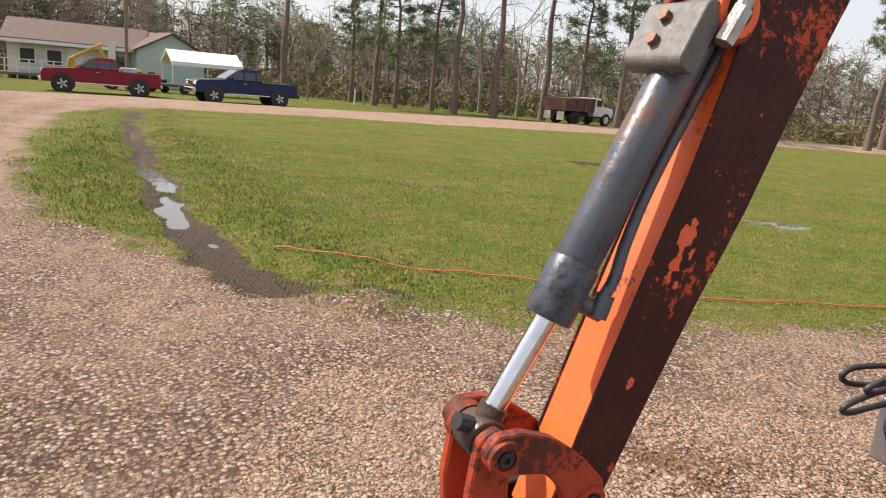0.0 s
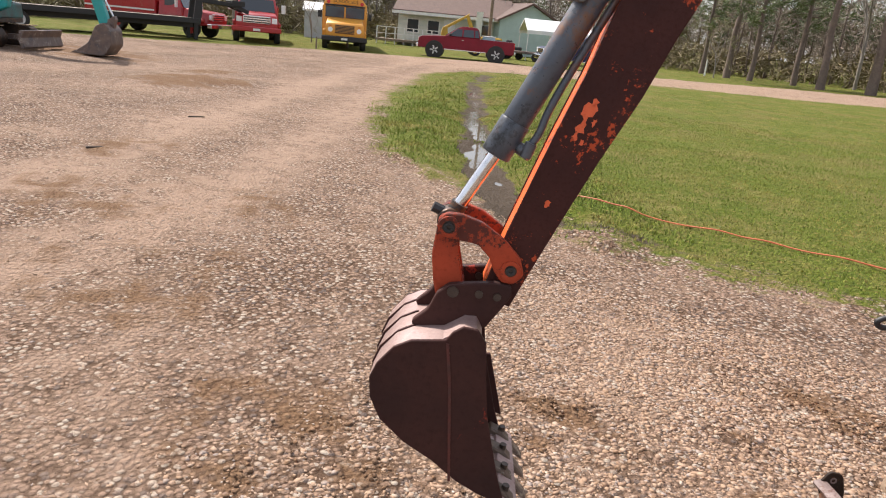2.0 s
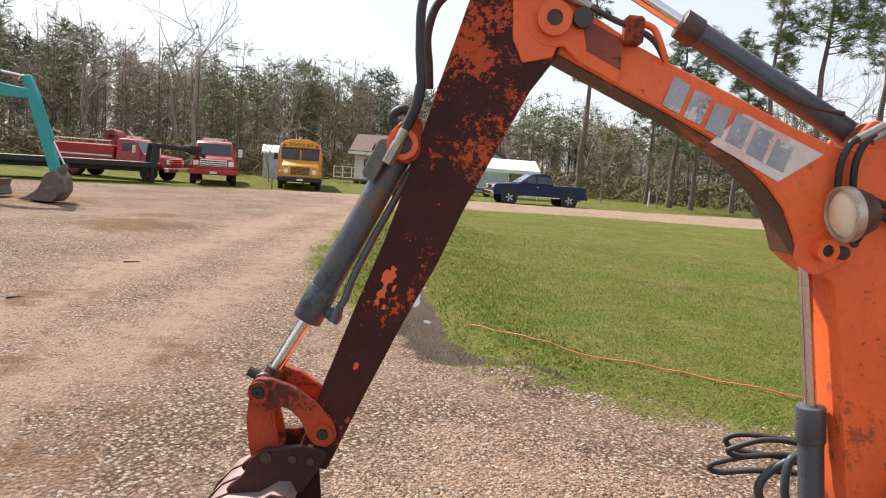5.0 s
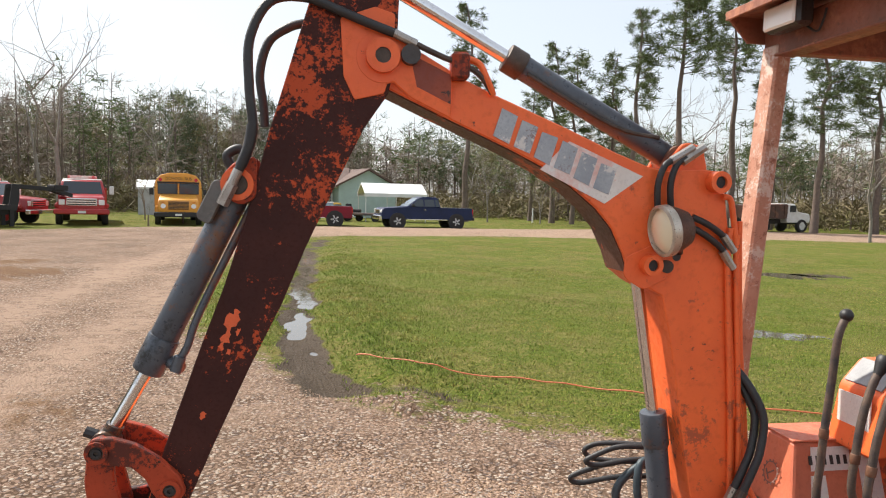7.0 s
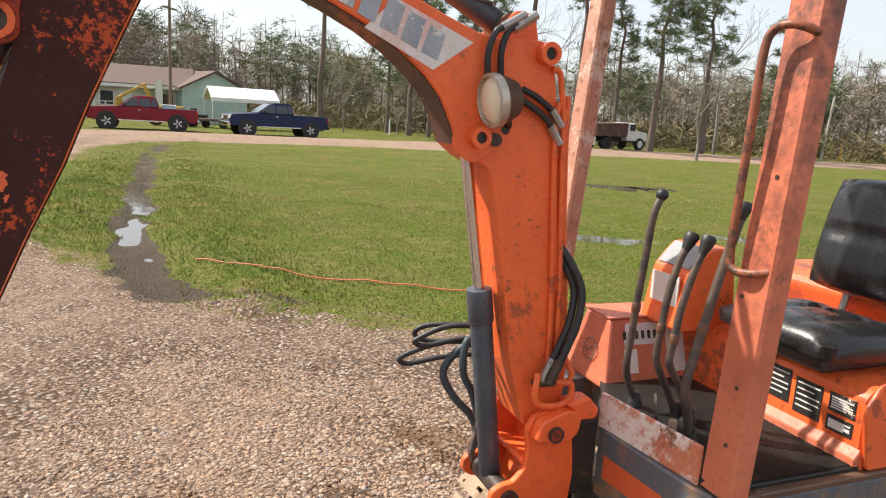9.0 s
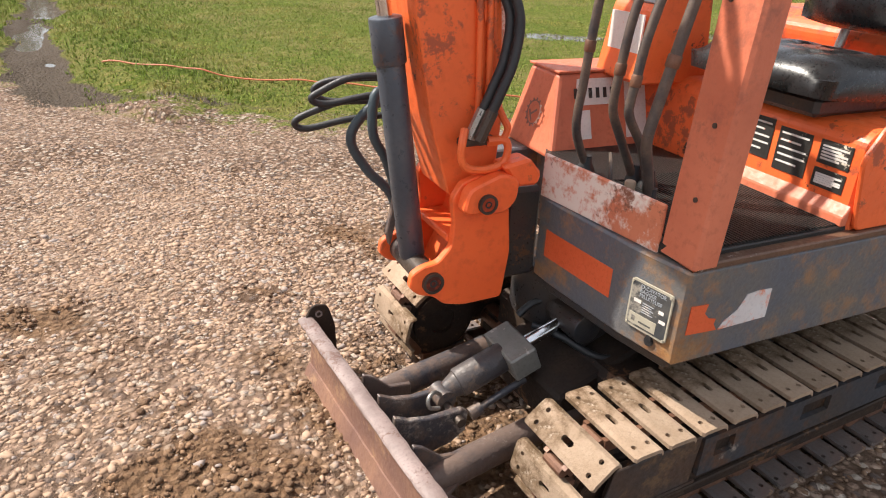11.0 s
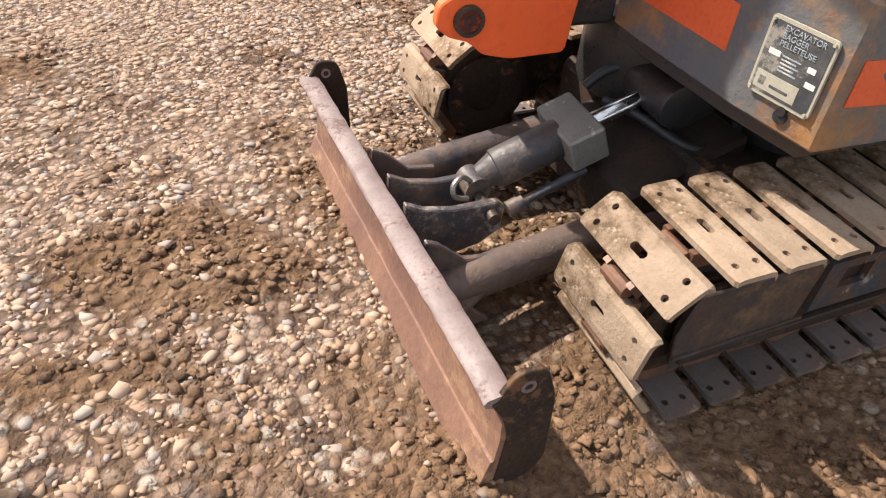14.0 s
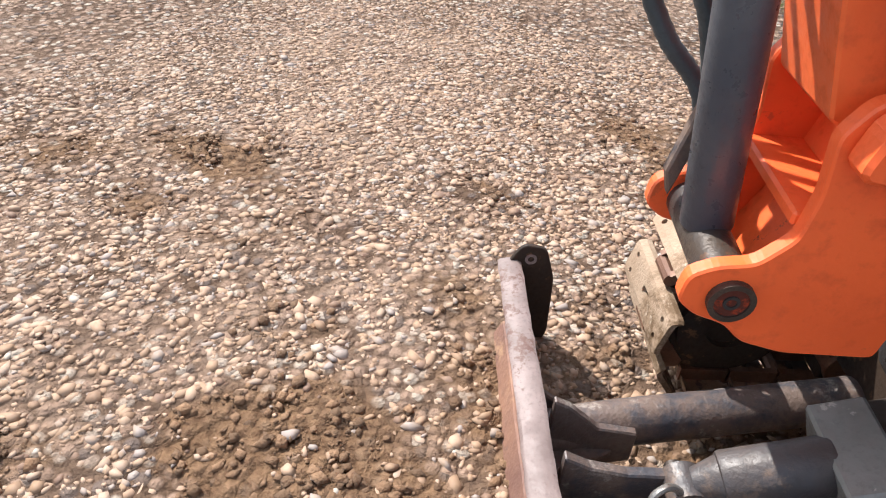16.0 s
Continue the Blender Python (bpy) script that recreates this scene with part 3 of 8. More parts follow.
def pebble_material(name, mud):
    m, n, k, p = node_mat(name)
    coord = n.new("ShaderNodeTexCoord").outputs["Object"]
    rnd = n.new("ShaderNodeNewGeometry").outputs["Random Per Island"]
    r = n.new("ShaderNodeValToRGB")
    k.new(rnd, r.inputs[0])
    cols = [(0.0, (0.28, 0.18, 0.115)), (0.2, (0.41, 0.285, 0.20)), (0.42, (0.34, 0.225, 0.15)), (0.6, (0.40, 0.29, 0.215)), (0.72, (0.20, 0.125, 0.088)), (0.84, (0.31, 0.255, 0.225)), (0.975, (0.45, 0.385, 0.32))]
    for i, (pos, c) in enumerate(cols):
        e = r.color_ramp.elements[i] if i < 2 else r.color_ramp.elements.new(pos)
        e.position, e.color = pos, rgba(c)
    r.color_ramp.interpolation = "CONSTANT"
    dust = noise_node(n, k, coord, 30, 5)
    big = noise_node(n, k, coord, 2.2, 6)
    col = blend(n, k, ramp(n, k, dust.outputs[0], 0.45, 0.75), r.outputs[0], (0.33, 0.215, 0.13))
    col = blend(n, k, ramp(n, k, big.outputs[0], 0.55, 0.75), col, (0.29, 0.185, 0.11))
    # brown mud coat, dark enough to carry the track's shade as well
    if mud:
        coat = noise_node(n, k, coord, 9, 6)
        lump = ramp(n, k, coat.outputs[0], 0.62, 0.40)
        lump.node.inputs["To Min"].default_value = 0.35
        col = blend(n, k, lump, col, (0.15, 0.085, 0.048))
    k.new(col, p.inputs["Base Color"])
    p.inputs["Roughness"].default_value = 0.66
    p.inputs["Specular IOR Level"].default_value = 0.3
    b = n.new("ShaderNodeBump")
    b.inputs["Strength"].default_value, b.inputs["Distance"].default_value = 0.3, 0.004
    k.new(dust.outputs[0], b.inputs["Height"])
    k.new(b.outputs[0], p.inputs["Normal"])
    return m


PEBBLE = pebble_material("river_pebbles", False)
MUD_SHADE_PEBBLE = pebble_material("mud_shade_pebbles", True)


def pebbles(count, x0, x1, y0, y1, small, large, seed, name, keep=1.0, patchy=False, muddy=False):
    r = np.random.RandomState(seed)
    x, y = r.uniform(x0, x1, count), r.uniform(y0, y1, count)
    ok = (grass_amount(x, y) < -0.12 + 0.12 * wob(x, y, 0.4)) & (r.rand(count) > keep * 0.86 * np.clip(soil_amount(x, y) * 1.6 - 0.12, 0, 1))
    # the muddy strip by the near track, whose stones are also toned for its shade
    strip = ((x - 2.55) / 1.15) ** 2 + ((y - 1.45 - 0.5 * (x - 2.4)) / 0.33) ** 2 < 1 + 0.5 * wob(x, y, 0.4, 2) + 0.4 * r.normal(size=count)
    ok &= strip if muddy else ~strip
    if patchy:
        ok &= r.rand(count) < 0.75 + 0.6 * wob(x, y, 1.1, 4) + 0.3 * wob(x, y, 0.35, 2)
    x, y = x[ok], y[ok]
    s = small + (large - small) * r.rand(len(x)) ** 3.2
    z = ground_height(x, y) + s * r.uniform(-0.28, 0.06, len(x))
    size = np.stack([s * r.uniform(0.85, 1.35, len(x)), s * r.uniform(0.65, 1.0, len(x)), s * r.uniform(0.45, 0.85, len(x))], -1)
    shapes = [blob(i, 0.5 + 0.1 * (i % 4), patchy) for i in range(14)]
    return scatter(name, shapes, np.stack([x, y, z], -1), r.uniform(0, 6.283, len(x)), size, MUD_SHADE_PEBBLE if muddy else PEBBLE, "gravel stones toned darker for brown mud and shade" if muddy else "tan and brown rounded river gravel", "gravel")


pebbles(47000, -0.8, 3.2, 0.75, 4.0, 0.006, 0.019, 11, "gravel")
pebbles(5200, -0.3, 2.9, 0.8, 3.2, 0.010, 0.024, 13, "gravel", 1.1)
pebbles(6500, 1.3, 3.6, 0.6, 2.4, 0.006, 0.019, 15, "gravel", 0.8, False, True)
pebbles(46000, -4.2, 3.8, 0.4, 5.6, 0.006, 0.016, 12, "gravel", 1.0, True)
pebbles(16000, -9.0, 4.5, 2.0, 8.0, 0.008, 0.018, 14, "gravel", 1.0, True)


SOIL_CLOD = surface("wet_soil", (0.255, 0.15, 0.082), (0.14, 0.078, 0.042), 0.9, scale=12, bump=0.8, island=0.35)


def clods(count, x0, x1, y0, y1, seed):
    """Crumbs of turned soil where the blade and tracks have churned the gravel."""
    r = np.random.RandomState(seed)
    x, y = r.uniform(x0, x1, count), r.uniform(y0, y1, count)
    ok = r.rand(count) < np.clip(soil_amount(x, y) * 1.3 - 0.45 + 0.5 * wob(x, y, 0.22, 3), 0, 1)
    x, y = x[ok], y[ok]
    s = 0.0024 + 0.0155 * r.rand(len(x)) ** 3.2
    size = np.stack([s * r.uniform(0.8, 1.5, len(x)), s, s * r.uniform(0.5, 1.0, len(x))], -1)
    return scatter("soil_crumbs", [blob(100 + i, 0.8, True) for i in range(10)], np.stack([x, y, ground_height(x, y) + s * 0.15], -1), r.uniform(0, 6.283, len(x)), size, SOIL_CLOD, "crumbs of wet brown soil on the gravel", "soil", False)


clods(46000, -0.6, 2.9, 0.8, 3.4, 77)


# ---- the orange mini excavator ----
BASE = pose(2.2316, 2.1108, 0, 0, 0, -149.0)
digger = thing("mini_excavator", BASE, "weathered orange mini excavator with rusty arm, canopy and blade", "excavator")
BV = -0.17          # the boom's middle plane
AV = -0.125         # the arm's middle plane


def mirror_pair(f):
    for s in (1, -1):
        f(s)


def under(bm):
    """The undercarriage stands turned a little under the deck."""
    bmesh.ops.transform(bm, matrix=pose(0, 0, 0, 0, 0, 3.0), verts=bm.verts[:])
    return bm


# undercarriage


def track_line():
    """Closed path of the shoes' outer face round idler and sprocket, as (u, z, angle)."""
    xf, xr, zc, r, rc, low = 0.403, -0.86, 0.197, 0.163, 0.128, 0.016
    pitch = 0.1045
    out = []
    u = xf - 0.029
    while u > xr:
        out.append((u, zc + r, 0.0))
        u -= pitch
    for i in range(4):
        a = math.pi / 2 - (0.075 + pitch * i) / rc
        if a > -1.25:
            b = math.pi - a
            out.append((xr + r * math.cos(b), zc + r * math.sin(b), b - math.pi / 2))
    out += [(0.502, 0.342, -0.66), (0.553, 0.222, -1.35), (0.520, 0.098, -2.2)]      # slack chain over the idler
    u = xf - 0.005
    while u > xr:
        out.append((u, low, math.pi))
        u -= pitch
    return out


def shoe_mesh():
    """One track shoe: a bent plate with an oval slot, round bolt holes and a grouser lip. x along the track, z outward."""
    bm = bmesh.new()
    xs = [-0.047, -0.037, -0.027, -0.014, -0.008, 0.008, 0.014, 0.027, 0.041]
    ys = [-0.130, -0.124, -0.105, -0.092, -0.020, 0.020, 0.092, 0.105, 0.124, 0.130]
    zs = [-0.013, -0.002, 0.0, 0.0, 0.0, 0.0, 0.0, 0.0, -0.003]
    grid = [[bm.verts.new((x + (0.004 if n == 0 else -0.004 if n == 8 else 0) * (m in (0, 9)), y, z)) for m, y in enumerate(ys)] for n, (x, z) in enumerate(zip(xs, zs))]
    holes = {(4, 4), (2, 2), (6, 2), (2, 6), (6, 6)}
    faces = []
    for i in range(8):
        for j in range(9):
            cell = [grid[i][j], grid[i + 1][j], grid[i + 1][j + 1], grid[i][j + 1]]
            if (i, j) not in holes:
                faces.append(bm.faces.new(cell))
                continue
            # an eight-sided rim inside the cell
            c = sum((v.co for v in cell), Vector()) / 4
            hx, hy = (xs[i + 1] - xs[i]) / 2 * 0.96, (ys[j + 1] - ys[j]) / 2 * 0.96
            cut = min(hx, hy) * 0.58
            rim = [bm.verts.new((c.x + x, c.y + y, 0)) for x, y in ((-hx, -hy + cut), (-hx + cut, -hy), (hx - cut, -hy), (hx, -hy + cut), (hx, hy - cut), (hx - cut, hy), (-hx + cut, hy), (-hx, hy - cut))]
            for n in range(4):
                faces.append(bm.faces.new((cell[n], rim[2 * n + 1], rim[2 * n])))
                faces.append(bm.faces.new((cell[n], cell[(n + 1) % 4], rim[(2 * n + 2) % 8], rim[2 * n + 1])))
    ext = bmesh.ops.extrude_face_region(bm, geom=faces)
    bmesh.ops.translate(bm, vec=(0, 0, -0.011), verts=[v for v in ext["geom"] if isinstance(v, bmesh.types.BMVert)])
    bmesh.ops.recalc_face_normals(bm, faces=bm.faces[:])
    me = bpy.data.meshes.new("track_shoe")
    bm.to_mesh(me)
    bm.free()
    me.materials.append(SHOE)
    return me


SHOE_MESH = shoe_mesh()
SHOE_BARE_SHADED = SHOE_MESH.copy()               # lower run: scoured bare steel, with the shade down there darkened into its colour
SHOE_BARE_SHADED.materials.clear()
SHOE_BARE_SHADED.materials.append(surface("shaded_bare_shoe_steel", (0.105, 0.095, 0.09), (0.135, 0.075, 0.055), 0.6, 0.1, scale=7, wear=(0.25, 0.16, 0.10), wear_at=0.54, per_object=0.2))


SIDE_PLATE = surface("slate_blue_track_plate", (0.036, 0.042, 0.054), (0.05, 0.038, 0.03), 0.65, 0.0, scale=5, wear=(0.09, 0.045, 0.026), wear_at=0.58, wear_scale=5, spread=0.14, wear2=(0.34, 0.29, 0.24), wear2_at=0.70)


def build_track(side):
    v = 0.412 if side > 0 else -0.452
    bm = box(-0.72, 0.27, v - 0.06, v + 0.075 * side + 0.0, 0.085, 0.275, 0.012)
    prism([(-0.80, 0.13), (0.415, 0.108), (0.425, 0.20), (0.405, 0.288), (-0.80, 0.288)], v + side * 0.058, v + side * 0.078, 0.004, bm)
    prism([(-0.80, 0.148), (0.418, 0.126), (0.420, 0.142), (-0.80, 0.165)], v + side * 0.077, v + side * 0.092, 0.003, bm)
    for u in (-0.55, -0.2, 0.12):
        prism([(u - 0.05, 0.06), (u + 0.05, 0.06), (u + 0.035, 0.13), (u - 0.035, 0.13)], v - 0.05, v + 0.05, 0.004, bm)
    cover_bm = prism([(0.16, 0.118), (0.428, 0.112), (0.442, 0.20), (0.418, 0.292), (0.14, 0.296)], v + side * 0.079, v + side * 0.086, 0.003)
    prism([(0.14, 0.152), (0.432, 0.142), (0.434, 0.150), (0.14, 0.160)], v + side * 0.085, v + side * 0.090, 0.0, cover_bm)
    track = part("track_frame", under(bm), TRACK_DARK, digger, "greasy dark steel track frame")
    side_bm = bmesh.new()
    for u0, u1, z0, z1 in ((-0.80, 0.14, 0.175, 0.222), (-0.80, 0.14, 0.272, 0.292), (0.095, 0.14, 0.222, 0.272), (-0.24, 0.025, 0.222, 0.272), (-0.58, -0.36, 0.222, 0.272)):
        prism([(u0, z0), (u1, z0), (u1, z1), (u0, z1)], v + side * 0.079, v + side * 0.093, 0.0, side_bm)
    part("side_plate", under(side_bm), SIDE_PLATE, track, "slate blue side plate with two windows")
    part("frame_cover", under(cover_bm), surface("rusty_frame_cover", (0.075, 0.042, 0.026), (0.042, 0.034, 0.032), 0.7, 0.0, scale=6, wear=(0.13, 0.078, 0.042), wear_at=0.58, wear_scale=6, spread=0.12), track, "rust-brown end cover of the track frame")
    bm = rod((0.385, v - 0.035, 0.187), (0.385, v + 0.035, 0.187), 0.13, segs=28)
    ring((0.385, v - 0.05, 0.187), (0.385, v + 0.05, 0.187), 0.105, 0.05, 28, bm)
    part("idler_wheel", under(bm), TRACK_DARK, track, smooth=True)
    bm = rod((-0.85, v - 0.02, 0.187), (-0.85, v + 0.02, 0.187), 0.125, segs=28)
    for i in range(12):
        a = math.pi * i / 6
        box(-0.03, 0.03, v - 0.02, v + 0.02, 0.12, 0.15, 0.004, bm, Matrix.Translation((-0.85, 0, 0.187)) @ Matrix.Rotation(a, 4, "Y"))
    part("sprocket", under(bm), TRACK_DARK, track, smooth=True)
    for u in (-0.6, -0.35, -0.1, 0.12):
        part("track_roller", under(rod((u, v - 0.06, 0.095), (u, v + 0.06, 0.095), 0.045, segs=16, bevel=0.006)), LINK_RUST, track, smooth=True)
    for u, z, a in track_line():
        shoe = new("track_shoe", SHOE_BARE_SHADED if abs(a) > 3 else SHOE_MESH)
        shoe.parent = track
        lift = random.uniform(-0.002, 0.002)
        shoe.matrix_local = pose(0, 0, 0, 0, 0, 3.0) @ Matrix.Translation((u, v, z + 0.004)) @ Matrix.Rotation(-a + random.uniform(-0.02, 0.02), 4, "Y") @ Matrix.Translation((0, 0, lift)) @ (Matrix.Diagonal((1, side, 1, 1)))
    bm = bmesh.new()
    for u, z, a in track_line():
        q = Matrix.Translation((u, v, z)) @ Matrix.Rotation(-a, 4, "Y")
        for o in (-0.034, 0.034):
            box(-0.05, 0.05, o - 0.007, o + 0.007, -0.045, -0.012, 0.0, bm, q)
        own = rod((0.054, -0.032, -0.028), (0.054, 0.032, -0.028), 0.014, segs=10)
        merge(bm, own, q)
    part("track_chain", under(bm), LINK_RUST, track, "rusty chain links and bushes")


mirror_pair(build_track)
bm = box(-0.62, 0.2, -0.36, 0.36, 0.16, 0.30, 0.02)
prism([(0.05, 0.14), (0.33, 0.12), (0.33, 0.24), (0.05, 0.34)], -0.17, 0.17, 0.01, bm)
part("car_body", under(bm), TRACK_DARK, digger, "greasy black centre frame")
part("slew_ring", rod((-0.25, 0, 0.30), (-0.25, 0, 0.49), 0.30, segs=40), BLACK_STEEL, digger, smooth=True)
part("slew_motor", rod((0.10, -0.16, 0.3), (0.10, -0.16, 0.5), 0.16, segs=24, bevel=0.02), BLACK_STEEL, digger, smooth=True)

# blade
BLADE_PROFILE = [(0.812, 0.250), (0.801, 0.222), (0.792, 0.185), (0.790, 0.14), (0.794, 0.09), (0.802, 0.05), (0.814, 0.012), (0.798, 0.008), (0.782, 0.05), (0.772, 0.10), (0.770, 0.15), (0.772, 0.195), (0.780, 0.238)]


def sag(bm):
    """The blade hangs a little low at its far end, and its top edge is battered."""
    for v in bm.verts:
        k = (0.545 - v.co.y) / 1.09
        v.co.z = max(v.co.z - 0.038 * k, 0.002)
        v.co.x += 0.012 * k
    return bm


def long_prism(pts, v0, v1, cuts=30, rough=0.0):
    """A prism cut across many times so that its edges can wander."""
    own = prism(pts, v0, v1)
    for i in range(1, cuts):
        bmesh.ops.bisect_plane(own, geom=own.verts[:] + own.edges[:] + own.faces[:], plane_co=(0, v0 + (v1 - v0) * i / cuts, 0), plane_no=(0, 1, 0))
    r = random.Random(cuts)
    shift = {}
    for v in own.verts:
        key = round(v.co.y, 3)
        if key not in shift:
            shift[key] = (r.uniform(-rough, rough), r.uniform(-rough, rough))
        v.co.x += shift[key][0]
        v.co.z += shift[key][1]
    return own
blade = part("blade", under(sag(long_prism(BLADE_PROFILE, -0.545, 0.545, 18, 0.0012))), BLADE_RUST, digger, "curved rust-brown dozer blade", smooth=True, angle=30)
edge = [(0.829, 0.250), (0.824, 0.257), (0.790, 0.263), (0.781, 0.258), (0.779, 0.246), (0.784, 0.237), (0.814, 0.236), (0.826, 0.241)]
part("top_flange", under(sag(long_prism(edge, -0.55, 0.548, 36, 0.0014))), BLADE_EDGE, blade, "worn pinkish-grey top edge of the blade", smooth=True, angle=50)
part("cutting_edge", under(sag(long_prism([(0.790, 0.086), (0.7995, 0.085), (0.8185, 0.004), (0.808, 0.002), (0.796, 0.05)], -0.545, 0.545, 16, 0.0015))), BLADE_RUST, blade)
for s in (-0.549, 0.538):
    pts = round_outline([(0.803, 0.248), (0.792, 0.252), (0.765, 0.303), (0.715, 0.296), (0.690, 0.22), (0.682, 0.06), (0.705, 0.02), (0.775, 0.0), (0.768, 0.06), (0.762, 0.15), (0.775, 0.20)], 0.018)
    pts = [(u + 0.017, z) for u, z in pts]
    ear = part("end_plate", under(sag(prism(pts, s, s + 0.011, 0.002))), TRACK_DARK, blade, "dark brown end plate with a lug")
    part("lug_hole", under(sag(ring((0.762, s - 0.002, 0.268), (0.762, s + 0.013, 0.268), 0.0125, 0.007, 16))), BLADE_EDGE, ear)


# blade arms and ram
def blade_arm(s):
    bm = bmesh.new()
    tube([(0.775, 0.185 * s, 0.115), (0.66, (0.178 if s > 0 else 0.205) * s, 0.125), (0.45, (0.155 if s > 0 else 0.235) * s, 0.135), (0.20, (0.145 if s > 0 else 0.26) * s, 0.16)], 0.042, 16, 5, bm)
    arm = part("blade_arm", under(bm), ARM_STEEL, digger, "scuffed tubular push arm", smooth=True)
    bm = prism([(0.772, 0.05), (0.772, 0.235), (0.745, 0.222), (0.69, 0.172), (0.62, 0.162), (0.62, 0.09)], 0.155 * s, 0.172 * s, 0.003)
    slab([(0.775, 0.28 * s), (0.775, 0.10 * s), (0.66, 0.15 * s), (0.63, 0.20 * s)][::s], 0.105, 0.120, 0.003, bm)
    prism([(0.772, 0.05), (0.772, 0.17), (0.70, 0.11), (0.66, 0.07)], 0.23 * s, 0.245 * s, 0.003, bm)
    part("gusset", under(bm), ARM_STEEL, arm)


mirror_pair(blade_arm)
for s in (-0.062, 0.04):
    pts = [(0.772, 0.24), (0.73, 0.218), (0.67, 0.205), (0.61, 0.205), (0.57, 0.205), (0.55, 0.19), (0.555, 0.13), (0.60, 0.10), (0.70, 0.08), (0.772, 0.08)]
    part("ram_bracket", under(prism(pts, s, s + 0.02, 0.003)), ARM_STEEL, digger, "dark lug plate behind the blade")
part("bracket_pin", under(rod((0.585, -0.085, 0.18), (0.585, 0.085, 0.18), 0.014, segs=14)), PIN_STEEL, digger, smooth=True)
axis0, axis1 = Vector((0.585, -0.03, 0.205)), Vector((0.175, -0.009, 0.372))
dirn = (axis1 - axis0).normalized()
ram = part("blade_ram", under(rod(axis0 + dirn * 0.05, axis0 + dirn * 0.21, 0.044, segs=28, bevel=0.006)), RAM_STEEL, digger, "dirty grey hydraulic ram", smooth=True)
part("ram_eye", under(rod((0.585, -0.06, 0.195), (0.585, 0.0, 0.195), 0.03, segs=20)), RAM_STEEL, ram, smooth=True)
part("ram_neck", under(rod(axis0 + dirn * 0.01, axis0 + dirn * 0.055, 0.025, 0.04, segs=20)), RAM_STEEL, ram, smooth=True)
q = Matrix.Translation(axis0 + dirn * 0.238) @ dirn.to_track_quat("X", "Z").to_matrix().to_4x4()
part("valve_block", under(box(-0.042, 0.042, -0.082, 0.082, -0.040, 0.040, 0.005, None, q)), surface("dusty_grey_block", (0.24, 0.235, 0.215), (0.17, 0.155, 0.135), 0.45, 0.2, wear=(0.40, 0.37, 0.32), wear_at=0.58), ram, "dusty grey steel block")
part("ram_rod", under(rod(axis0 + dirn * 0.27, axis1 - dirn * 0.01, 0.02, segs=18)), CHROME, ram, "bright chrome rod", smooth=True)
part("rod_end", under(rod(axis1 + Vector((0, -0.06, 0.0)), axis1 + Vector((0, 0.085, 0.0)), 0.05, segs=24, bevel=0.006)), BLACK_STEEL, ram, smooth=True)
part("ram_lug", under(prism([(0.20, 0.30), (0.19, 0.39), (0.13, 0.40), (0.06, 0.36), (0.05, 0.28)], 0.04, 0.058, 0.004)), BLACK_STEEL, ram)
bm = tube([(0.52, 0.045, 0.172), (0.44, 0.047, 0.205), (0.36, 0.05, 0.238)], 0.0105, 10, 5)
rod((0.535, 0.045, 0.166), (0.50, 0.045, 0.180), 0.019, segs=12, bm=bm)
part("ram_pipe", under(bm), RAM_STEEL, ram, "steel pipe along the ram", smooth=True)
part("spring_hook", under(tube([(0.60, -0.01, 0.215), (0.625, -0.005, 0.235), (0.648, 0.005, 0.225), (0.645, 0.012, 0.20), (0.615, 0.012, 0.19)], 0.006, 8, 5)), FITTING, ram, smooth=True)
part("hose", under(tube([(0.27, -0.06, 0.335), (0.22, 0.015, 0.325), (0.16, 0.12, 0.30), (0.08, 0.14, 0.31), (0.02, 0.09, 0.36)], 0.011, 10, 8, ribs=0.07)), RUBBER, digger, "ribbed black hydraulic hose", smooth=True)
part("hose", under(tube([(0.29, -0.11, 0.345), (0.24, -0.10, 0.385), (0.17, -0.06, 0.40), (0.08, 0.0, 0.40)], 0.011, 10, 8)), RUBBER, digger, smooth=True)

# deck
DECK = [(0.285, -0.06), (0.285, 0.02), (0.262, 0.30), (0.232, 0.462), (-1.15, 0.462), (-1.25, 0.36), (-1.25, -0.46), (0.05, -0.46), (0.05, -0.06)]
bm = slab(DECK, 0.505, 0.745, 0.006)
deck = part("deck_frame", bm, DECK_STEEL, digger, "dark grey steel deck with rust bleeding through")
LOWER = [(u * 0.97 - 0.005, v * 0.93) for u, v in DECK]
part("belly_plate", slab(LOWER, 0.475, 0.5065, 0.004), BLACK_STEEL, deck)
part("pivot_post", box(0.28, 0.39, -0.23, -0.06, 0.50, 0.77, 0.012), BLACK_STEEL, deck, "black swing post housing")
part("side_sill", prism([(-1.15, 0.7445), (0.22, 0.7445), (0.22, 0.764), (-1.15, 0.766)], 0.40, 0.464, 0.004), surface("brown_sill_steel", (0.16, 0.085, 0.05), (0.09, 0.055, 0.04), 0.5, 0.2, wear=(0.36, 0.30, 0.26), wear_at=0.6), deck, "worn brown sill rail")


def wall_panel(name, a, b, z0, z1, thick, material, parent, label="", bevel=0.003):
    """An upright plate from plan point a to b."""
    a, b = Vector((*a, 0)), Vector((*b, 0))
    d = (b - a).normalized()
    nrm = Vector((-d.y, d.x, 0))
    pts = [a, b, b + nrm * thick, a + nrm * thick]
    return part(name, slab([(p.x, p.y) for p in pts], z0, z1, bevel), material, parent, label)


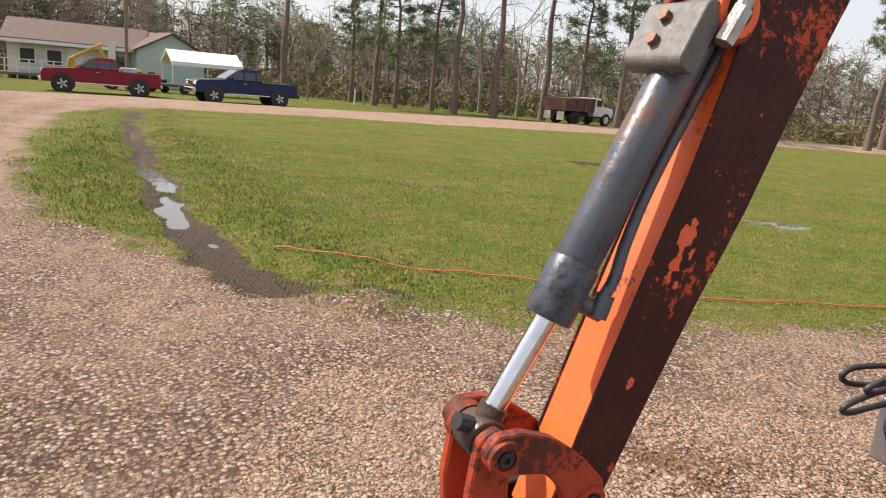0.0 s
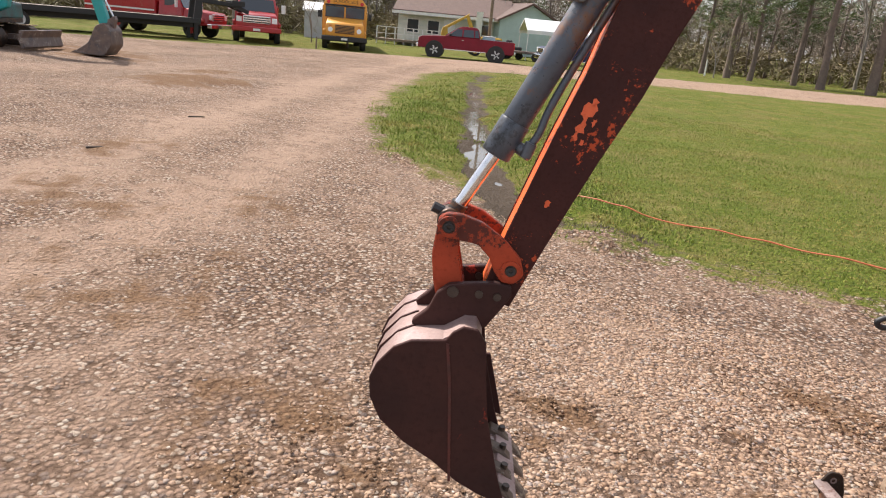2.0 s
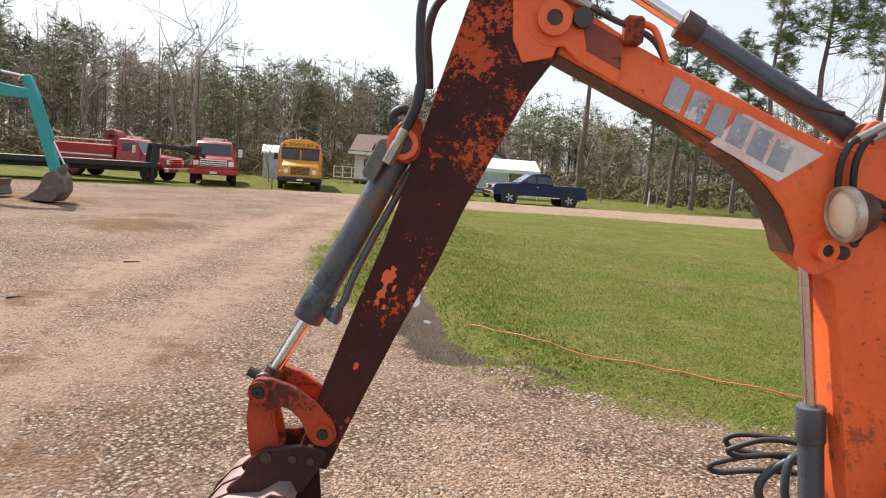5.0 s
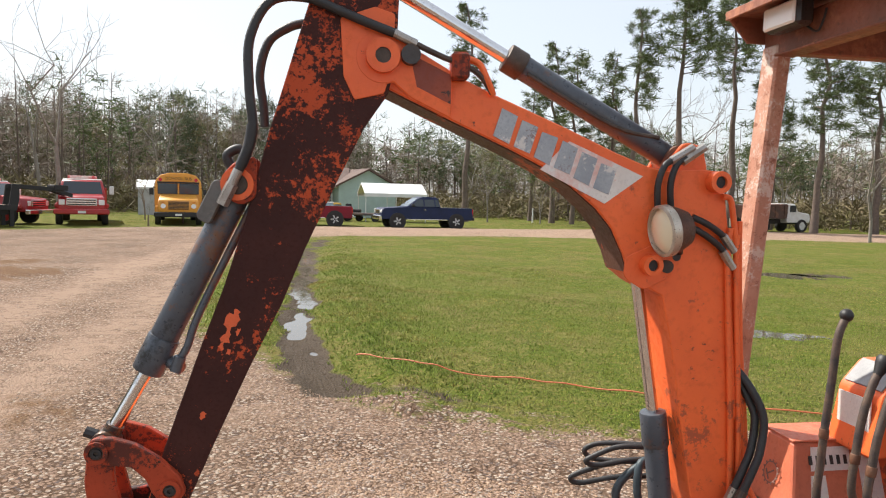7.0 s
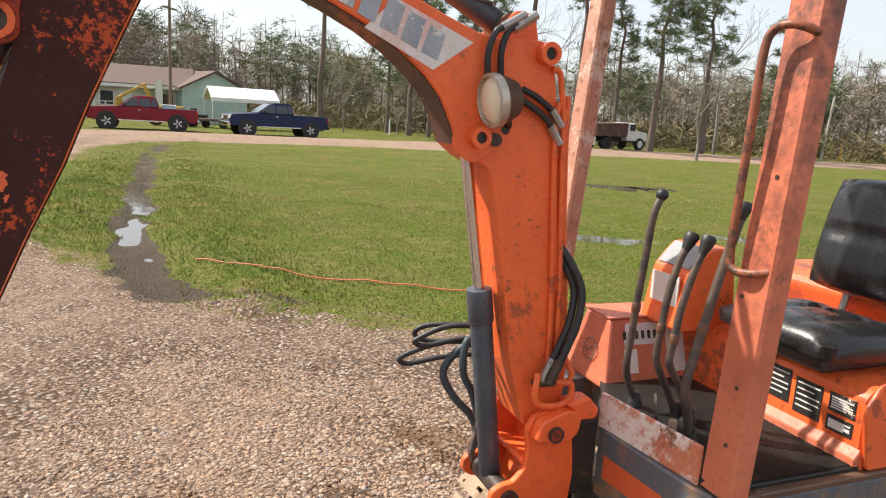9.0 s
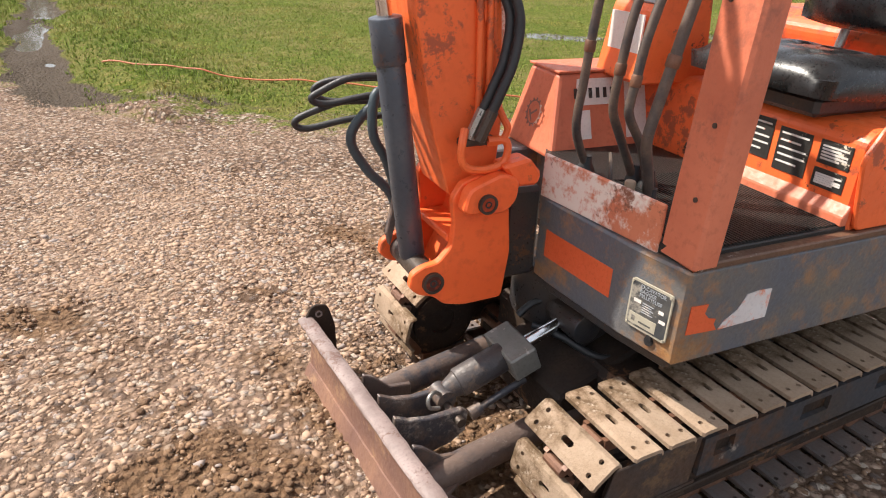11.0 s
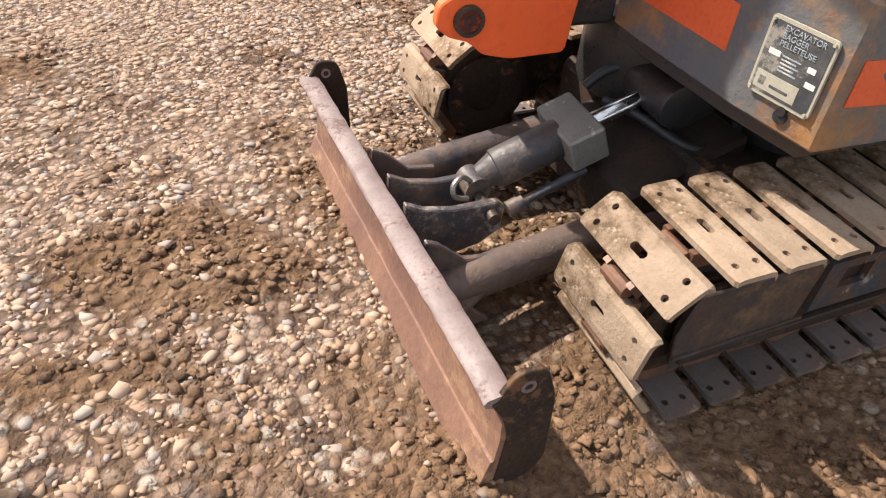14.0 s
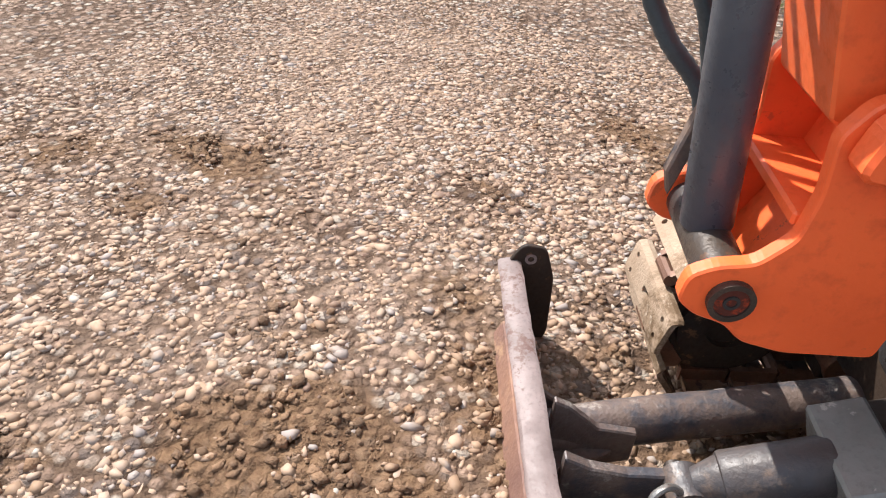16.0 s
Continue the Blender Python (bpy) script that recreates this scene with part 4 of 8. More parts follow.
SCUFFED = surface("scuffed_orange_paint", (0.68, 0.23, 0.12), (0.56, 0.17, 0.09), 0.5, scale=4, wear=(0.80, 0.68, 0.60), wear_at=0.47, wear_scale=6, spread=0.12, wear2=(0.22, 0.08, 0.045), wear2_at=0.64)
toe = wall_panel("toe_board", (0.2375, 0.3515), (0.290, -0.06), 0.7455, 0.864, -0.012, SCUFFED, deck, "faded orange toe board with bare scuffed paint")
part("floor_plate", slab([(0.225, 0.435), (0.265, -0.05), (0.06, -0.40), (-0.29, -0.40), (-0.29, 0.435)], 0.7465, 0.776, 0.003), MESH_FLOOR, deck, "black expanded-metal floor")
bm = bmesh.new()
for i in range(44):
    u = 0.2 - i * 0.011
    box(u, u + 0.005, -0.02, 0.425, 0.7765, 0.781, 0.0, bm)
part("floor_grating", bm, MESH_FLOOR, deck)

# stickers on the deck
wall_panel("bare_patch", (0.2672, 0.252), (0.2878, -0.012), 0.583, 0.662, -0.0025, BARE_PATCH, deck, "rectangle of bright orange paint", 0.0)
def on_front(name, v0, v1, z0, z1, out, thick, material, parent, label="", rounding=0.0):
    """A flat piece on the deck's slanted front, out metres off its face, with rounded corners."""
    pts = [(v0, z0), (v1, z0), (v1, z1), (v0, z1)]
    if rounding:
        pts = round_outline(pts, rounding, 3)
    bm = bmesh.new()
    face = bm.faces.new([bm.verts.new((0.2385 + (0.447 - v) * 0.1837 + out, v, z)) for v, z in pts])
    ex = bmesh.ops.extrude_face_region(bm, geom=[face])
    bmesh.ops.translate(bm, vec=(-thick, 0, 0), verts=[g for g in ex["geom"] if isinstance(g, bmesh.types.BMVert)])
    bmesh.ops.recalc_face_normals(bm, faces=bm.faces[:])
    return part(name, bm, material, parent, label)


plate = on_front("data_plate", 0.322, 0.438, 0.553, 0.678, 0.0035, 0.004, PLATE_ALU, deck, "scratched aluminium machine data plate", 0.008)
on_front("plate_print", 0.3265, 0.4335, 0.5585, 0.6725, 0.0043, 0.001, PLATE_DARK, plate, "", 0.008)
on_front("plate_field", 0.3315, 0.408, 0.5635, 0.592, 0.005, 0.001, PLATE_ALU, plate)
for z, v0, v1 in ((0.621, 0.337, 0.358), (0.620, 0.408, 0.422), (0.598, 0.413, 0.430)):
    on_front("plate_bar", v0, v1, z, z + 0.0085, 0.005, 0.001, WHITE_LABEL, plate)
for row in range(5):
    on_front("plate_bar", 0.362, 0.395 - 0.006 * (row % 2), 0.6015 + 0.0058 * row, 0.6037 + 0.0058 * row, 0.005, 0.001, SILVER_LABEL, plate)
on_front("plate_bar", 0.360, 0.394, 0.572, 0.5765, 0.0056, 0.001, PLATE_DARK, plate)
on_front("plate_bar", 0.3385, 0.349, 0.571, 0.585, 0.0056, 0.001, PLATE_DARK, plate)
for v, z in ((0.3275, 0.6715), (0.4325, 0.6715), (0.3275, 0.5595), (0.4325, 0.5595)):
    u = 0.2385 + (0.447 - v) * 0.1837
    part("rivet", rod((u, v, z), (u + 0.0065, v, z), 0.003, segs=8), PLATE_ALU, plate)


def lettering(name, text, size, m, material, parent, extrude=0.0006):
    cu = bpy.data.curves.new(name, "FONT")
    cu.body, cu.size, cu.extrude = text, size, extrude
    tmp = bpy.data.objects.new(name, cu)
    scene.collection.objects.link(tmp)
    dg = bpy.context.evaluated_depsgraph_get()
    me = bpy.data.meshes.new_from_object(tmp.evaluated_get(dg))
    bpy.data.objects.remove(tmp)
    me.name = name
    me.materials.clear()
    me.materials.append(material)
    ob = new(name, me)
    ob.parent = parent
    ob.matrix_local = m
    return ob


ang = math.degrees(math.atan2(0.447 - 0.312, 0.2385 - 0.2633))
for row, word in enumerate(("EXCAVATOR", "BAGGER", "PELLETEUSE")):
    v = 0.350
    lettering("plate_lettering", word, 0.0125, pose(0.2385 + (0.447 - v) * 0.1837 + 0.005, v, 0.661 - row * 0.0115, 90, 0, ang), SILVER_LABEL, plate)
sticker = part("peeling_sticker", prism([(0.112, 0.580), (0.098, 0.600), (0.062, 0.622), (0.040, 0.660), (0.005, 0.664), (-0.038, 0.662), (-0.040, 0.584), (0.03, 0.582)], 0.4625, 0.4645), surface("peeling_decal", (0.68, 0.66, 0.66), (0.60, 0.55, 0.54), 0.5, wear=(0.72, 0.20, 0.08), wear_at=0.50, wear_scale=7, spread=0.12), deck, "half-peeled white sticker with orange showing through")
part("sticker_remnant", prism([(0.212, 0.586), (0.212, 0.660), (0.160, 0.657), (0.166, 0.634), (0.150, 0.618), (0.126, 0.612), (0.130, 0.600), (0.118, 0.581)], 0.4625, 0.4643), BARE_PATCH, sticker, "torn orange remnant of the sticker")
part("rust_hole", rod((0.246, 0.394, 0.546), (0.2525, 0.3945, 0.546), 0.0085, segs=12), RUBBER, deck)
part("drain_hole", rod((0.243, 0.392, 0.536), (0.2505, 0.3935, 0.536), 0.012, segs=14), RUBBER, deck)

# posts and canopy
def post(v0, v1, u0, u1, z0, z1, lean_v, lean_u, name, paint=FADED):
    bm = slab([(u1, v0), (u0, v0), (u0, v1), (u1, v1)], z0, z1, 0.008)
    for v in bm.verts:
        v.co.y += lean_v * (v.co.z - z0)
        v.co.x += lean_u * (v.co.z - z0)
    return part(name, bm, paint, digger, "faded orange canopy post of folded steel")


near_post = post(0.350, 0.466, 0.232, 0.160, 0.7465, 2.44, -0.014, -0.07, "canopy_post")
post(-0.637, -0.545, 0.228, 0.165, 0.7465, 2.44, 0.015, -0.07, "canopy_post", SPECKLED)
part("post_foot", box(0.02, 0.26, -0.65, -0.45, 0.505, 0.748, 0.006), DECK_STEEL, deck)
for v, z in ((0.42, 0.9), (0.42, 1.06), (0.38, 1.3), (0.42, 1.62)):
    part("bolt", rod((0.225 - 0.07 * (z - 0.75), v - 0.014 * (z - 0.75), z), (0.2345 - 0.07 * (z - 0.75), v - 0.014 * (z - 0.75), z), 0.006, segs=8), PIN_STEEL, near_post)
bm = tube([(0.180, 0.436, 1.378), (0.205, 0.40, 1.368), (0.215, 0.355, 1.368), (0.217, 0.335, 1.40), (0.213, 0.333, 1.55), (0.208, 0.336, 1.75), (0.200, 0.335, 1.93), (0.193, 0.352, 1.982), (0.188, 0.395, 1.992), (0.17, 0.425, 1.985), (0.14, 0.441, 1.973)], 0.0115, 10, 6)
part("grab_handle", bm, surface("rusty_handle_paint", (0.34, 0.10, 0.045), (0.2, 0.07, 0.035), 0.5, wear=(0.1, 0.05, 0.03), wear_at=0.55), near_post, "bent rusty grab rail", smooth=True)
RUSTY_ROOF = surface("rust_streaked_roof_paint", (0.30, 0.105, 0.06), (0.17, 0.07, 0.045), 0.6, scale=4, wear=(0.42, 0.17, 0.09), wear_at=0.56, wear_scale=4, spread=0.15, wear2=(0.07, 0.04, 0.03), wear2_at=0.62)
bm = box(-1.12, 0.268, -0.61, 0.56, 2.545, 2.558, 0.003)
for v in (-0.618, 0.556):
    prism([(0.270, 2.553), (0.172, 2.452), (-1.02, 2.452), (-1.12, 2.553)], v, v + 0.012, 0.002, bm)
box(0.262, 0.274, -0.60, 0.55, 2.525, 2.557, 0.002, bm)
canopy = part("canopy_roof", bm, RUSTY_ROOF, digger, "faded orange sheet-steel canopy roof")
part("canopy_beam", box(0.035, 0.105, -0.61, 0.45, 2.398, 2.52, 0.006), RUSTY_ROOF, canopy, "rust-streaked front roof beam")
part("beam_lip", box(0.035, 0.118, -0.53, 0.34, 2.392, 2.402, 0.003), RUSTY_ROOF, canopy)
for v in (-0.56, 0.42):
    part("canopy_beam", box(-1.08, 0.04, v - 0.03, v + 0.03, 2.41, 2.52, 0.006), RUSTY_ROOF, canopy)
for u in (-0.3, -0.75):
    part("roof_rib", box(u, u + 0.03, -0.53, 0.39, 2.505, 2.5455, 0.003), RUSTY_ROOF, canopy)
lamp = part("work_lamp", box(0.135, 0.20, -0.475, -0.295, 2.45, 2.54, 0.012), BLACK_STEEL, canopy, "black-cased white work lamp")
part("lens", box(0.198, 0.212, -0.468, -0.302, 2.456, 2.534, 0.008), WHITE_LENS, lamp)
part("bracket", box(0.15, 0.185, -0.40, -0.37, 2.536, 2.5455), BLACK_STEEL, lamp)
part("lamp_wire", tube([(0.14, -0.35, 2.47), (0.125, -0.30, 2.43), (0.118, -0.28, 2.46), (0.115, -0.27, 2.50)], 0.004, 6, 4), RUBBER, lamp)

# engine cover with its labels, seat
bm = prism(round_outline([(-0.285, 0.7465), (-0.285, 0.985), (-0.32, 1.012), (-1.2, 1.012), (-1.2, 0.7465)], 0.02), -0.43, 0.437, 0.012)
cover = part("engine_cover", bm, ORANGE, digger, "orange engine cover with warning labels")
part("cover_side", prism(round_outline([(-0.30, 0.766), (-0.255, 0.95), (-0.31, 1.035), (-1.2, 1.05), (-1.2, 0.766)], 0.02), 0.437, 0.452, 0.004), ORANGE, cover)
part("rear_hood", prism(round_outline([(-0.78, 1.0), (-0.74, 1.16), (-0.80, 1.205), (-1.24, 1.205), (-1.24, 0.75)], 0.03), -0.44, 0.44, 0.01), ORANGE, cover, "orange rear hood behind the seat")
part("kick_rail", prism([(-0.284, 0.776), (-0.262, 0.776), (-0.262, 0.80), (-0.284, 0.83)], -0.1, 0.437, 0.003), FADED, cover)
for v0, v1, z0, z1, mt in ((0.075, 0.165, 0.865, 0.975, BLACK_LABEL), (0.185, 0.285, 0.85, 0.965, BLACK_LABEL), (0.31, 0.40, 0.905, 0.965, BLACK_LABEL), (0.31, 0.40, 0.845, 0.893, BLACK_LABEL), (-0.12, -0.02, 0.88, 0.99, WHITE_LABEL), (-0.12, -0.02, 0.81, 0.865, WHITE_LABEL)):
    lab = part("warning_label", box(-0.2848, -0.2828, v0, v1, z0, z1), mt, cover, "worn printed warning label")
    if mt is BLACK_LABEL:
        for i in range(5):
            zz = z1 - 0.012 - i * (z1 - z0 - 0.02) / 5
            part("label_bar", box(-0.2829, -0.282, v0 + 0.008, v1 - 0.008 - 0.02 * (i % 3 == 1), zz - 0.005, zz), WHITE_LABEL, lab)


def cushion(m, w, d, h, channels, rows, name, parent, label):
    """A moulded pad with raised panels. Local x across, y deep, z up."""
    n = 26
    bm = bmesh.new()
    top, bot = {}, {}
    for i in range(n + 1):
        for j in range(n + 1):
            x, y = -1 + 2 * i / n, -1 + 2 * j / n
            e = max(abs(x) ** 5, abs(y) ** 5)
            k = (abs(x) ** 6 + abs(y) ** 6) ** (1 / 6)
            sx, sy = x * (1 - 0.06 * abs(y) ** 3), y * (1 - 0.08 * abs(x) ** 3)
            z = h * (1 - 0.75 * min(1, k) ** 8)
            px, py = abs(((x + 1) * channels / 2) % 1 - 0.5), abs(((y + 1) * rows / 2) % 1 - 0.5)
            if k < 0.8:
                z -= 0.09 * h * (px > 0.40) + 0.09 * h * (py > 0.42)
            z += 0.12 * h * abs(x) ** 2
            top[i, j] = bm.verts.new((sx * w / 2, sy * d / 2, z))
            bot[i, j] = bm.verts.new((sx * w / 2 * 0.97, sy * d / 2 * 0.97, -0.25 * h))
    for i in range(n):
        for j in range(n):
            bm.faces.new((top[i, j], top[i + 1, j], top[i + 1, j + 1], top[i, j + 1]))
            bm.faces.new((bot[i, j + 1], bot[i + 1, j + 1], bot[i + 1, j], bot[i, j]))
    for i in range(n):
        for a, b in (((i, 0), (i + 1, 0)), ((n, i), (n, i + 1)), ((i + 1, n), (i, n)), ((0, i + 1), (0, i))):
            bm.faces.new((top[b], top[a], bot[a], bot[b]))
    bmesh.ops.recalc_face_normals(bm, faces=bm.faces[:])
    bmesh.ops.transform(bm, matrix=m, verts=bm.verts[:])
    return part(name, bm, VINYL, parent, label, smooth=True, angle=80)


seat = cushion(pose(-0.43, 0.105, 1.075, -3, 0, 90), 0.49, 0.46, 0.075, 3, 3, "seat_cushion", digger, "black padded vinyl seat cushion")
back = cushion(pose(-0.70, 0.105, 1.385, 90, 0, 90) @ pose(0, 0, 0, -14, 0, 0), 0.47, 0.42, 0.07, 4, 2, "seat_back", digger, "black padded vinyl seat back")
part("seat_base", box(-0.62, -0.26, -0.08, 0.29, 1.01, 1.062, 0.012), BLACK_STEEL, digger)
bm = tube([(-0.62, 0.24, 1.06), (-0.70, 0.24, 1.08), (-0.735, 0.24, 1.2), (-0.75, 0.24, 1.35)], 0.014, 10)
tube([(-0.62, -0.03, 1.06), (-0.70, -0.03, 1.08), (-0.735, -0.03, 1.2), (-0.75, -0.03, 1.35)], 0.014, 10, 6, bm)
part("seat_hinge", bm, FITTING, digger, "bright steel seat bracket", smooth=True)

# control box at the far side and the console by the seat
bm = bmesh.new()
lo = [(0.10, -0.30), (0.095, -0.60), (-0.40, -0.60), (-0.40, -0.30)]
hi = [(0.045, -0.385), (0.035, -0.565), (-0.38, -0.565), (-0.38, -0.385)]
a = [bm.verts.new((u, v, 0.7468)) for u, v in lo]
b = [bm.verts.new((u, v, 1.0)) for u, v in hi]
bm.faces.new(a[::-1])
bm.faces.new(b)
for i in range(4):
    bm.faces.new((a[i], a[(i + 1) % 4], b[(i + 1) % 4], b[i]))
bmesh.ops.recalc_face_normals(bm, faces=bm.faces[:])
soften(bm, 0.012, 2)
cabinet = part("control_box", bm, FADED, digger, "faded reddish-orange control box with stickers")
part("box_lid", slab([(0.05, -0.38), (0.04, -0.572), (-0.385, -0.572), (-0.385, -0.38)], 1.0, 1.008, 0.002), FADED, cabinet)


def on_side(u0, u1, k0, k1, mt, name, lift=0.003):
    """A sticker on the control box's inner slope; k runs up the slope from 0 to 1."""
    def at(u, k):
        v, z = -0.30 - 0.085 * k, 0.747 + 0.253 * k
        uu = u - (0.0 if u < 0.02 else 0.04 * k)
        return Vector((uu, v, z)) + Vector((0, 0.948, 0.318)) * lift
    own = bmesh.new()
    pts = [at(u0, k0), at(u1, k0), at(u1, k1), at(u0, k1)]
    f = own.faces.new([own.verts.new(p) for p in pts])
    ex = bmesh.ops.extrude_face_region(own, geom=[f])
    bmesh.ops.translate(own, vec=Vector((0, -0.948, -0.318)) * 0.002, verts=[g for g in ex["geom"] if isinstance(g, bmesh.types.BMVert)])
    bmesh.ops.recalc_face_normals(own, faces=own.faces[:])
    return part(name, own, mt, cabinet)


on_side(-0.17, 0.02, 0.62, 0.93, WHITE_LABEL, "printed_sticker")
on_side(-0.06, 0.02, 0.22, 0.56, WHITE_LABEL, "blank_sticker")
on_side(-0.33, -0.20, 0.2, 0.9, WHITE_LABEL, "printed_sticker")
for i in range(6):
    on_side(-0.155 + 0.028 * i, -0.142 + 0.028 * i, 0.70, 0.82, BLACK_LABEL, "sticker_bar", 0.0045)
bm = bmesh.new()
# round cog emblem, a plain ring with teeth
cq = pose(0.0795, -0.455, 0.865, 0, 77.5, -2)
own = ring((0, 0, 0), (0, 0, 0.0015), 0.040, 0.036, 28)
for i in range(14):
    t = 2 * math.pi * i / 14
    box(0.039, 0.047, -0.003, 0.003, 0, 0.0015, 0, own, Matrix.Rotation(t, 4, "Z"))
box(-0.02, 0.02, -0.022, -0.016, 0, 0.0015, 0, own, Matrix.Rotation(0.7, 4, "Z"))
box(-0.02, 0.02, -0.003, 0.003, 0, 0.0015, 0, own, Matrix.Rotation(2.2, 4, "Z"))
merge(bm, own, cq)
part("cog_emblem", bm, surface("faded_print", (0.17, 0.10, 0.08), (0.25, 0.13, 0.1), 0.6), cabinet)
console = part("console", prism(round_outline([(-0.12, 0.99), (-0.16, 1.21), (-0.24, 1.30), (-0.36, 1.30), (-0.40, 0.99)], 0.02), -0.43, -0.22, 0.01), ORANGE, digger, "orange side console with a gauge panel")
part("gauge_panel", prism([(-0.165, 1.225), (-0.235, 1.302), (-0.24, 1.296), (-0.17, 1.22)], -0.41, -0.24), surface("grey_panel", (0.3, 0.31, 0.32), (0.2, 0.2, 0.21), 0.4), console)
part("console_sticker", box(-0.142, -0.136, -0.40, -0.25, 1.05, 1.19, 0, None, None), WHITE_LABEL, console)

# levers
def lever(pts, r, top, joint, name="lever"):
    lv = part(name, tube(pts, r, 10, 6), STEEL_LEVER, digger, "bent bare-steel control lever", smooth=True)
    p, d = Vector(pts[-1]), (Vector(pts[-1]) - Vector(pts[-2])).normalized()
    if top == "ball":
        own = bmesh.new()
        bmesh.ops.create_uvsphere(own, u_segments=16, v_segments=10, radius=0.021)
        part("knob", merge(bmesh.new(), own, Matrix.Translation(p + d * 0.012)), RUBBER, lv, "round black knob", smooth=True)
    else:
        q = Matrix.Translation(p - d * 0.03) @ d.to_track_quat("Z", "Y").to_matrix().to_4x4()
        part("grip", lathe([(0.010, 0.0), (0.013, 0.02), (0.022, 0.055), (0.024, 0.07), (0.018, 0.08)], 16, None, q), RUBBER, lv, "black rubber grip", smooth=True)
    a, b = Vector(pts[joint]), Vector(pts[joint - 1])
    d = (b - a).normalized()
    part("weld_collar", rod(a - d * 0.016, a + d * 0.016, r * 1.22, segs=12, bevel=0.004), LINK_RUST, lv, "rusty weld collar", smooth=True)
    part("boot", lathe([(0.028, 0), (0.026, 0.012), (0.017, 0.03), (r * 1.1, 0.05)], 14, None, Matrix.Translation(pts[0])), RUBBER, lv, smooth=True)
    return lv


lever([(0.11, -0.11, 0.777), (0.112, -0.11, 0.80), (0.140, -0.11, 0.852), (0.160, -0.11, 0.905), (0.163, -0.11, 0.96), (0.157, -0.11, 1.025), (0.151, -0.11, 1.132), (0.136, -0.11, 1.305), (0.124, -0.11, 1.44), (0.103, -0.11, 1.500)], 0.0125, "ball", 6)
lever([(0.022, 0.0, 0.777), (0.045, 0.0, 0.82), (0.095, 0.0, 0.909), (0.130, 0.0, 0.975), (0.136, 0.0, 1.02), (0.130, 0.0, 1.091), (0.116, 0.0, 1.211), (0.09, 0.0, 1.311), (0.068, 0.0, 1.358)], 0.0125, "grip", 5)
lever([(0.015, 0.05, 0.777), (0.059, 0.05, 0.89), (0.118, 0.05, 0.978), (0.123, 0.05, 1.02), (0.116, 0.05, 1.071), (0.105, 0.05, 1.162), (0.075, 0.05, 1.278), (0.044, 0.05, 1.356)], 0.0125, "grip", 4)
lever([(0.115, 0.17, 0.777), (0.132, 0.17, 0.86), (0.152, 0.17, 0.925), (0.156, 0.17, 0.965), (0.142, 0.17, 1.038), (0.119, 0.17, 1.141), (0.096, 0.17, 1.243), (0.075, 0.17, 1.328), (0.034, 0.17, 1.478)], 0.0145, "grip", 5)
part("pedal", tube([(0.15, 0.055, 0.78), (0.15, 0.05, 0.83), (0.135, 0.02, 0.875)], 0.006, 8), STEEL_LEVER, digger, smooth=True)
part("pedal_stub", rod((0.165, 0.147, 0.776), (0.165, 0.147, 0.845), 0.014, segs=14, bevel=0.004), surface("pale_rubber", (0.4, 0.3, 0.2), (0.3, 0.22, 0.15), 0.6), digger, smooth=True)

# swing bracket
SWING = [(0.645, 0.592), (0.675, 0.575), (0.680, 0.535), (0.652, 0.512), (0.61, 0.50), (0.58, 0.472), (0.52, 0.458), (0.40, 0.462), (0.385, 0.60), (0.40, 0.73), (0.425, 0.80), (0.49, 0.832), (0.545, 0.815), (0.57, 0.775), (0.56, 0.70), (0.565, 0.64), (0.60, 0.60)]
bracket = part("swing_bracket", prism(round_outline(SWING, 0.012, 3), -0.06, -0.035, 0.004), BRIGHT, digger, "bright orange swing bracket")
part("bracket_plate", prism(round_outline(SWING, 0.012, 3), -0.285, -0.26, 0.004), BRIGHT, bracket)
bm = prism([(0.40, 0.46), (0.52, 0.456), (0.56, 0.49), (0.50, 0.62), (0.47, 0.74), (0.41, 0.74)], -0.262, -0.058, 0.006)
part("bracket_web", bm, BRIGHT, bracket)
part("bracket_rib", box(0.485, 0.57, -0.262, -0.058, 0.645, 0.665, 0.004), BRIGHT, bracket)
for z0, z1 in ((0.50, 0.56), (0.68, 0.74)):
    part("hinge_lug", slab(round_outline([(0.30, -0.27), (0.42, -0.27), (0.42, -0.09), (0.30, -0.09)], 0.05), z0, z1, 0.006), BRIGHT, bracket)
part("swing_pivot", rod((0.345, -0.18, 0.49), (0.345, -0.18, 0.79), 0.035, segs=20), PIN_STEEL, bracket, smooth=True)
for u, z, r, v in ((0.616, 0.545, 0.030, -0.024), (0.494, 0.770, 0.026, 0.02)):
    boss = part("pin_boss", ring((u, v - 0.012, z), (u, v, z), r, r * 0.74, 24), PIN_STEEL, bracket, "dark pin bush", smooth=True)
    part("pin", rod((u, -0.29, z), (u, v - 0.003, z), r * 0.74, segs=20), LINK_ORANGE, boss, smooth=True)
    part("grease_hole", ring((u, v - 0.004, z), (u, v - 0.001, z), r * 0.36, r * 0.22, 16), RUBBER, boss)
part("boss_block", prism(round_outline([(0.545, 0.81), (0.56, 0.745), (0.44, 0.735), (0.405, 0.765), (0.40, 0.825), (0.45, 0.845)], 0.02), -0.037, 0.009, 0.006), BRIGHT, bracket, "orange pin block")
part("pin_clamp", prism([(0.40, 0.80), (0.45, 0.86), (0.37, 0.875), (0.33, 0.83), (0.34, 0.80)], -0.07, 0.0, 0.008), BRIGHT, bracket)

